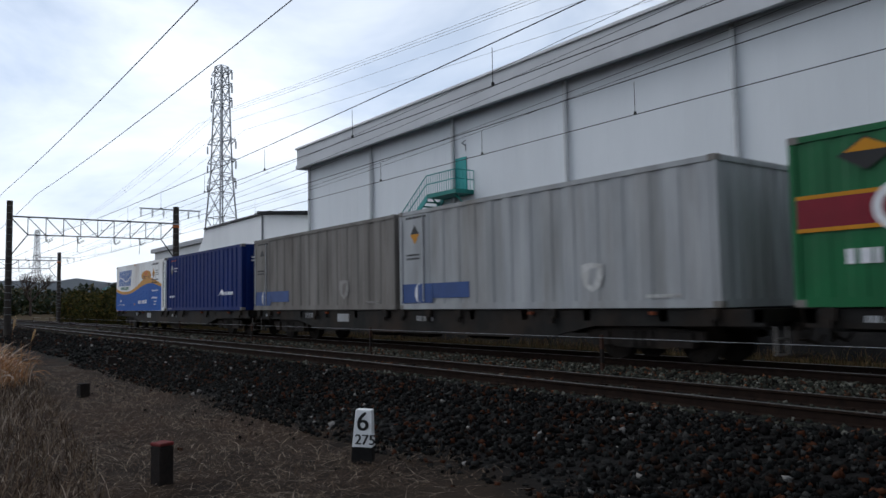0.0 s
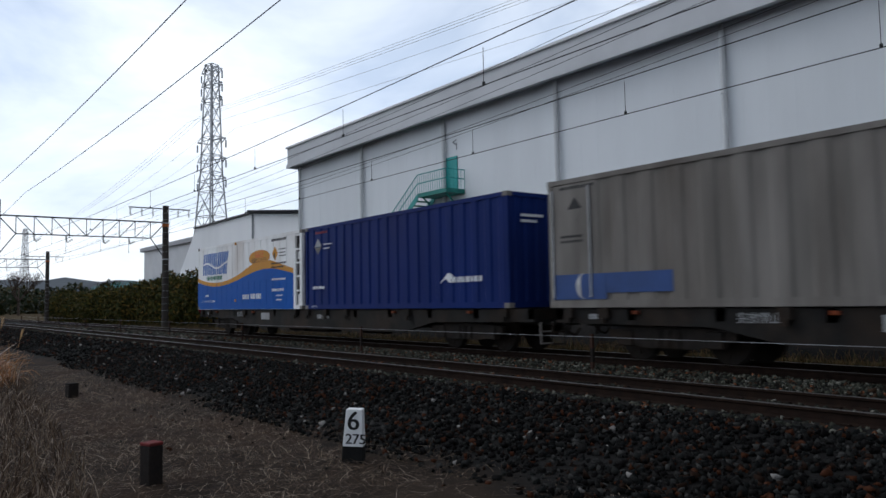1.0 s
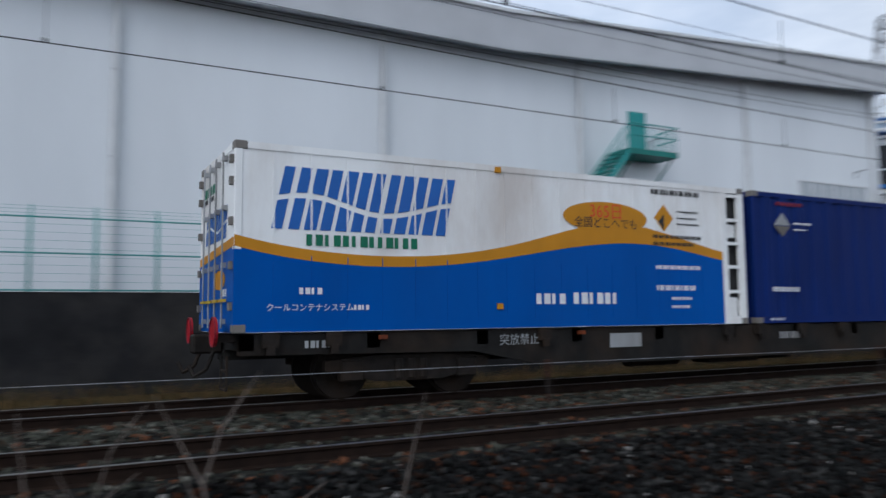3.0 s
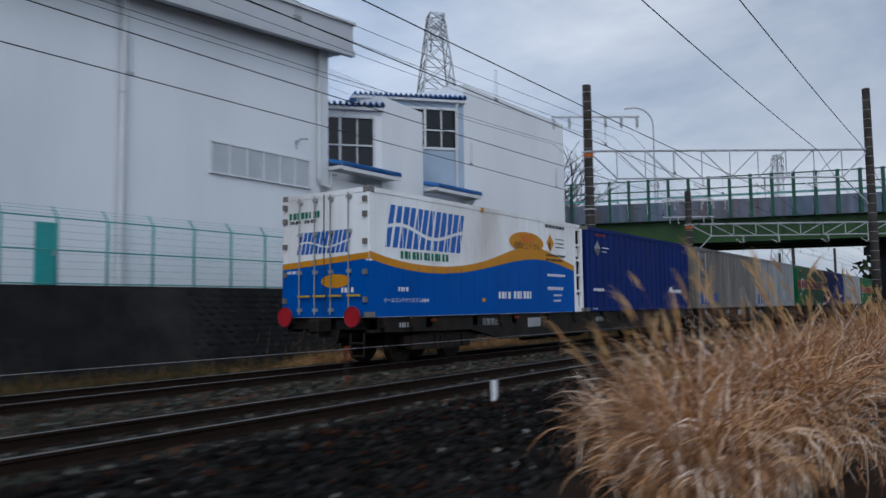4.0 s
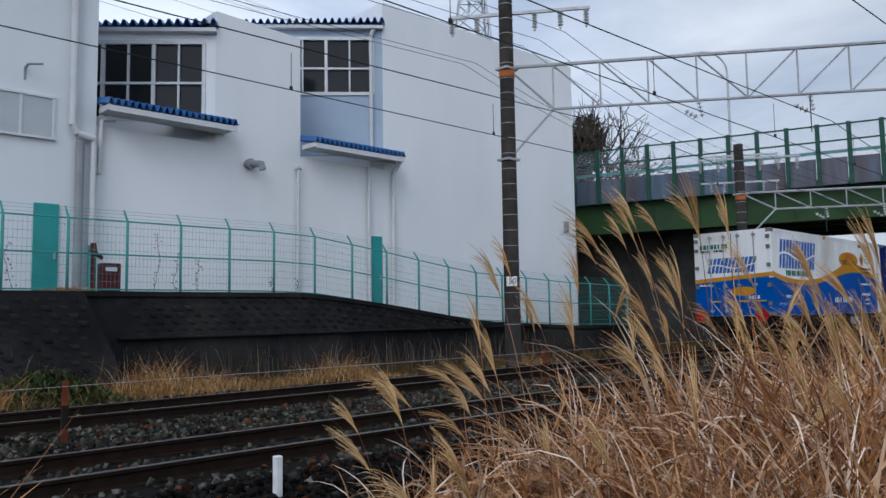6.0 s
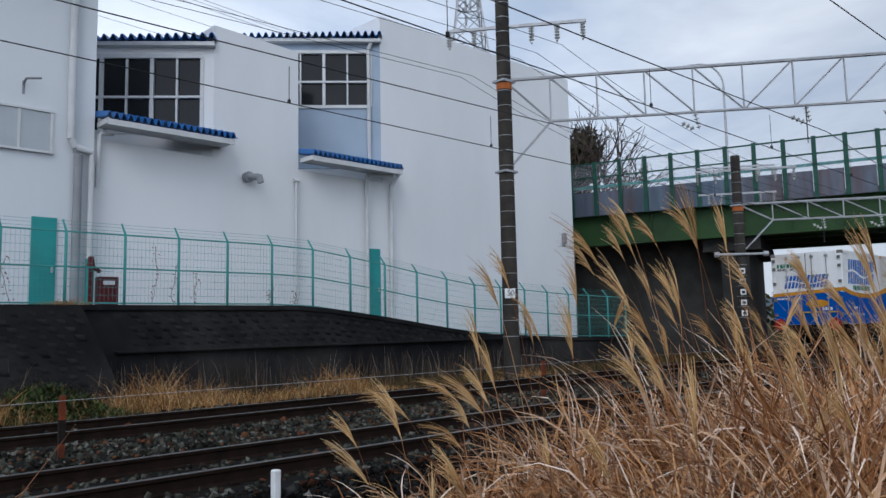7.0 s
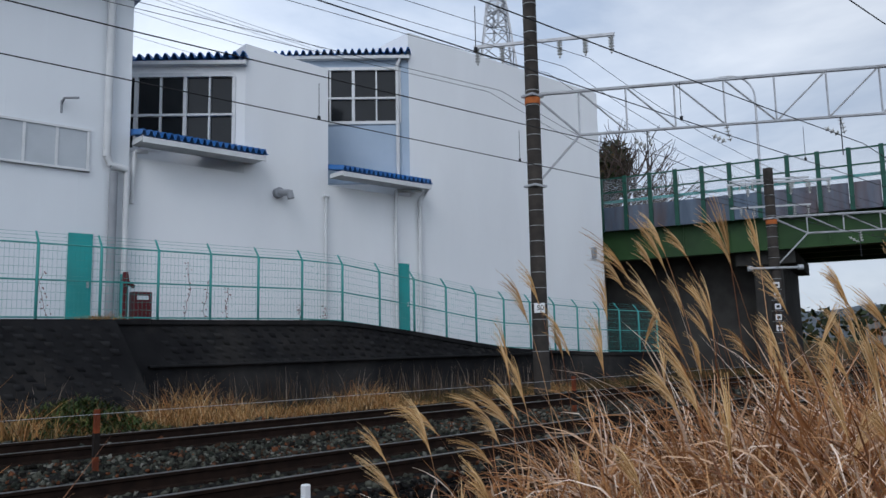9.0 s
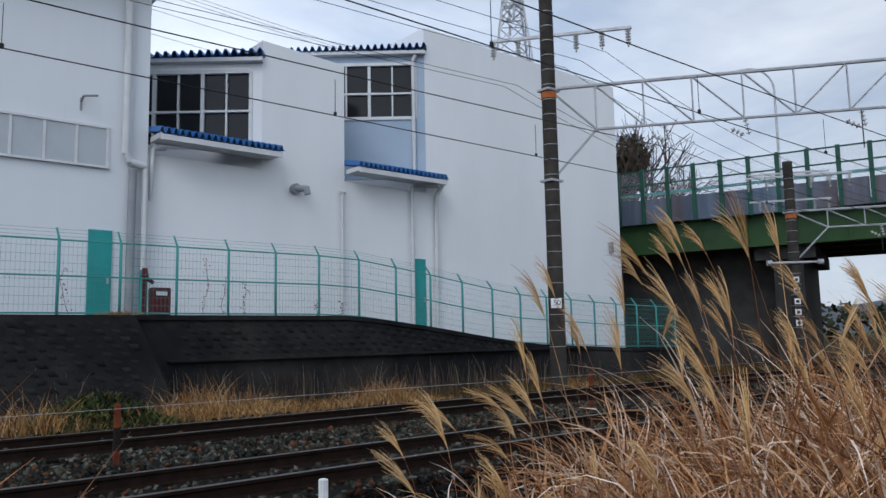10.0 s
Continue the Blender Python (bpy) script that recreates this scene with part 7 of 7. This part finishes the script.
def scatter_stones():
    """Crushed stone of the track bed, thickest where the camera passes."""
    rng = np.random.default_rng(41)
    sets = []
    def area(x0, x1, y0, y1, n, s0, s1):
        x, y = rng.uniform(x0, x1, n), rng.uniform(y0, y1, n)
        sets.append((x, y, rng.uniform(s0, s1, n)))
    area(-24, 10, 4.3, 7.5, 32000, 0.02, 0.042)
    area(10, 44, 4.6, 7.5, 20000, 0.022, 0.044)
    area(-24, 44, 7.5, 9.7, 17000, 0.022, 0.042)
    area(-24, 44, 9.7, 11.6, 30000, 0.022, 0.042)
    area(-24, 44, 11.8, 14.6, 11000, 0.025, 0.05)
    area(-60, -24, 4.6, 14.4, 14000, 0.035, 0.06)
    area(44, 62, 5.5, 14.4, 6000, 0.035, 0.06)
    area(-18, 4, 2.2, 4.4, 1300, 0.012, 0.03)
    x, y, s = (np.concatenate(c) for c in zip(*sets))
    thin = rng.random(len(x)) < np.clip((y - 3.9 - 0.5 * np.sin(x * 1.3) * np.sin(x * 0.37)) / 0.9 + (s < 0.02) * 0.9, 0.03, 1)
    on_rail = np.zeros(len(x), bool)
    for yc in (NEAR, FAR):
        for q in (-1, 1):
            on_rail |= np.abs(y - (yc + q * (GAUGE + 0.033))) < 0.10
    keep = thin & ~on_rail
    x, y, s = x[keep], y[keep], s[keep]
    n = len(x)
    z = ground_z(0, y) + s * rng.uniform(0.0, 0.9, n)
    bed = (y > 7.4) & (y < 13.7)
    z[bed] -= 0.015
    cube = np.array([(-1, -1, -1), (1, -1, -1), (1, 1, -1), (-1, 1, -1), (-1, -1, 1), (1, -1, 1), (1, 1, 1), (-1, 1, 1)], float) * 0.75
    V = cube[None] * rng.uniform(0.45, 1.25, (n, 8, 1)) * rng.uniform(0.6, 1.2, (n, 1, 3)) + rng.normal(size=(n, 8, 3)) * 0.12
    q = rng.normal(size=(n, 4))
    q /= np.linalg.norm(q, axis=1)[:, None]
    w, a, b, c = q.T
    R = np.stack([np.stack([1 - 2 * (b * b + c * c), 2 * (a * b - c * w), 2 * (a * c + b * w)], 1),
                  np.stack([2 * (a * b + c * w), 1 - 2 * (a * a + c * c), 2 * (b * c - a * w)], 1),
                  np.stack([2 * (a * c - b * w), 2 * (b * c + a * w), 1 - 2 * (a * a + b * b)], 1)], 1)
    V = np.einsum("nij,nkj->nki", R, V) * s[:, None, None] + np.stack([x, y, z], 1)[:, None]
    faces = np.array([(3, 2, 1, 0), (4, 5, 6, 7), (0, 1, 5, 4), (1, 2, 6, 5), (2, 3, 7, 6), (3, 0, 4, 7)])
    F = ((np.arange(n) * 8)[:, None, None] + faces[None]).reshape(-1, 4)
    for picked, m, label in ((y < 7.45, "stone", "dark and rusty crushed stone of the shoulder"), (y >= 7.45, "stone_lit", "grey-green and rusty crushed stone between the tracks")):
        k = int(picked.sum())
        F = ((np.arange(k) * 8)[:, None, None] + faces[None]).reshape(-1, 4)
        tagged(mesh_from_arrays("ballast_stones", V[picked].reshape(-1, 3), F, M[m]), label, "ballast", kind="stuff")


def yard_growth():
    """Dry tufts on top of the wall and thin climbing stems in the mesh fence."""
    rng = np.random.default_rng(51)
    n = 260
    x = 33.9 + rng.normal(size=n) * 0.25
    y = 20.1 + rng.normal(size=n) * 0.12
    ob = blades("dry_tuft", np.stack([x, y, np.full(n, 1.83)], 1), rng.uniform(0.08, 0.3, n), 1.4, 0.006, 52, M["tuft"], 4, 1.3)
    tagged(ob, "dry straw tuft hanging over the top of the wall", "grass", kind="stuff")
    rnd = random.Random(53)
    for k, (cx, h) in enumerate(((36.1, 1.5), (36.7, 1.3), (37.2, 0.9), (32.9, 1.1), (39.4, 0.5), (40.2, 0.4))):
        bm = bmesh.new()
        p = Vector((cx, 20.62, 1.84))
        steps = 9
        for j in range(steps):
            q = p + Vector((rnd.uniform(-0.07, 0.07), rnd.uniform(-0.02, 0.02), h / steps))
            rod(bm, p, q, 0.006, sides=4)
            for _ in range(2):
                e = q + Vector((rnd.uniform(-0.09, 0.09), rnd.uniform(-0.05, 0.05), rnd.uniform(-0.02, 0.07)))
                vs = [bm.verts.new(e + Vector(o)) for o in ((-0.02, 0, 0), (0, -0.012, -0.02), (0.022, 0, 0.004), (0, 0.012, 0.022))]
                bm.faces.new(vs)
            p = q
        tagged(part("climbing_weed", bm, M["stake_red"]), "withered reddish climbing weed in the mesh fence", "weed", "climbing weeds")


scatter_straw()
yard_growth()
scatter_verge()
scatter_stones()


# ---- what moves ----
def motions():
    for ob, off, y, z in TRAIN_THINGS:
        walk(ob, [(t, pose(x + off, y, z)) for t, x in TRAIN])
    # wheels roll with the train, a key for every frame
    ts = [k / 30 for k in range(301)]
    xs = np.interp(ts, [t for t, x in TRAIN], [x for t, x in TRAIN])
    turns = np.concatenate([[0], np.cumsum(np.minimum(np.diff(xs) / 0.42, 1.3))])
    for ob, x in WHEELSETS[:8]:
        walk(ob, [(t, Matrix.LocRotScale((x, BOX_W / 2, 0.42 - DECK), Euler((0, a, 0)), None)) for t, a in zip(ts, turns)])


motions()
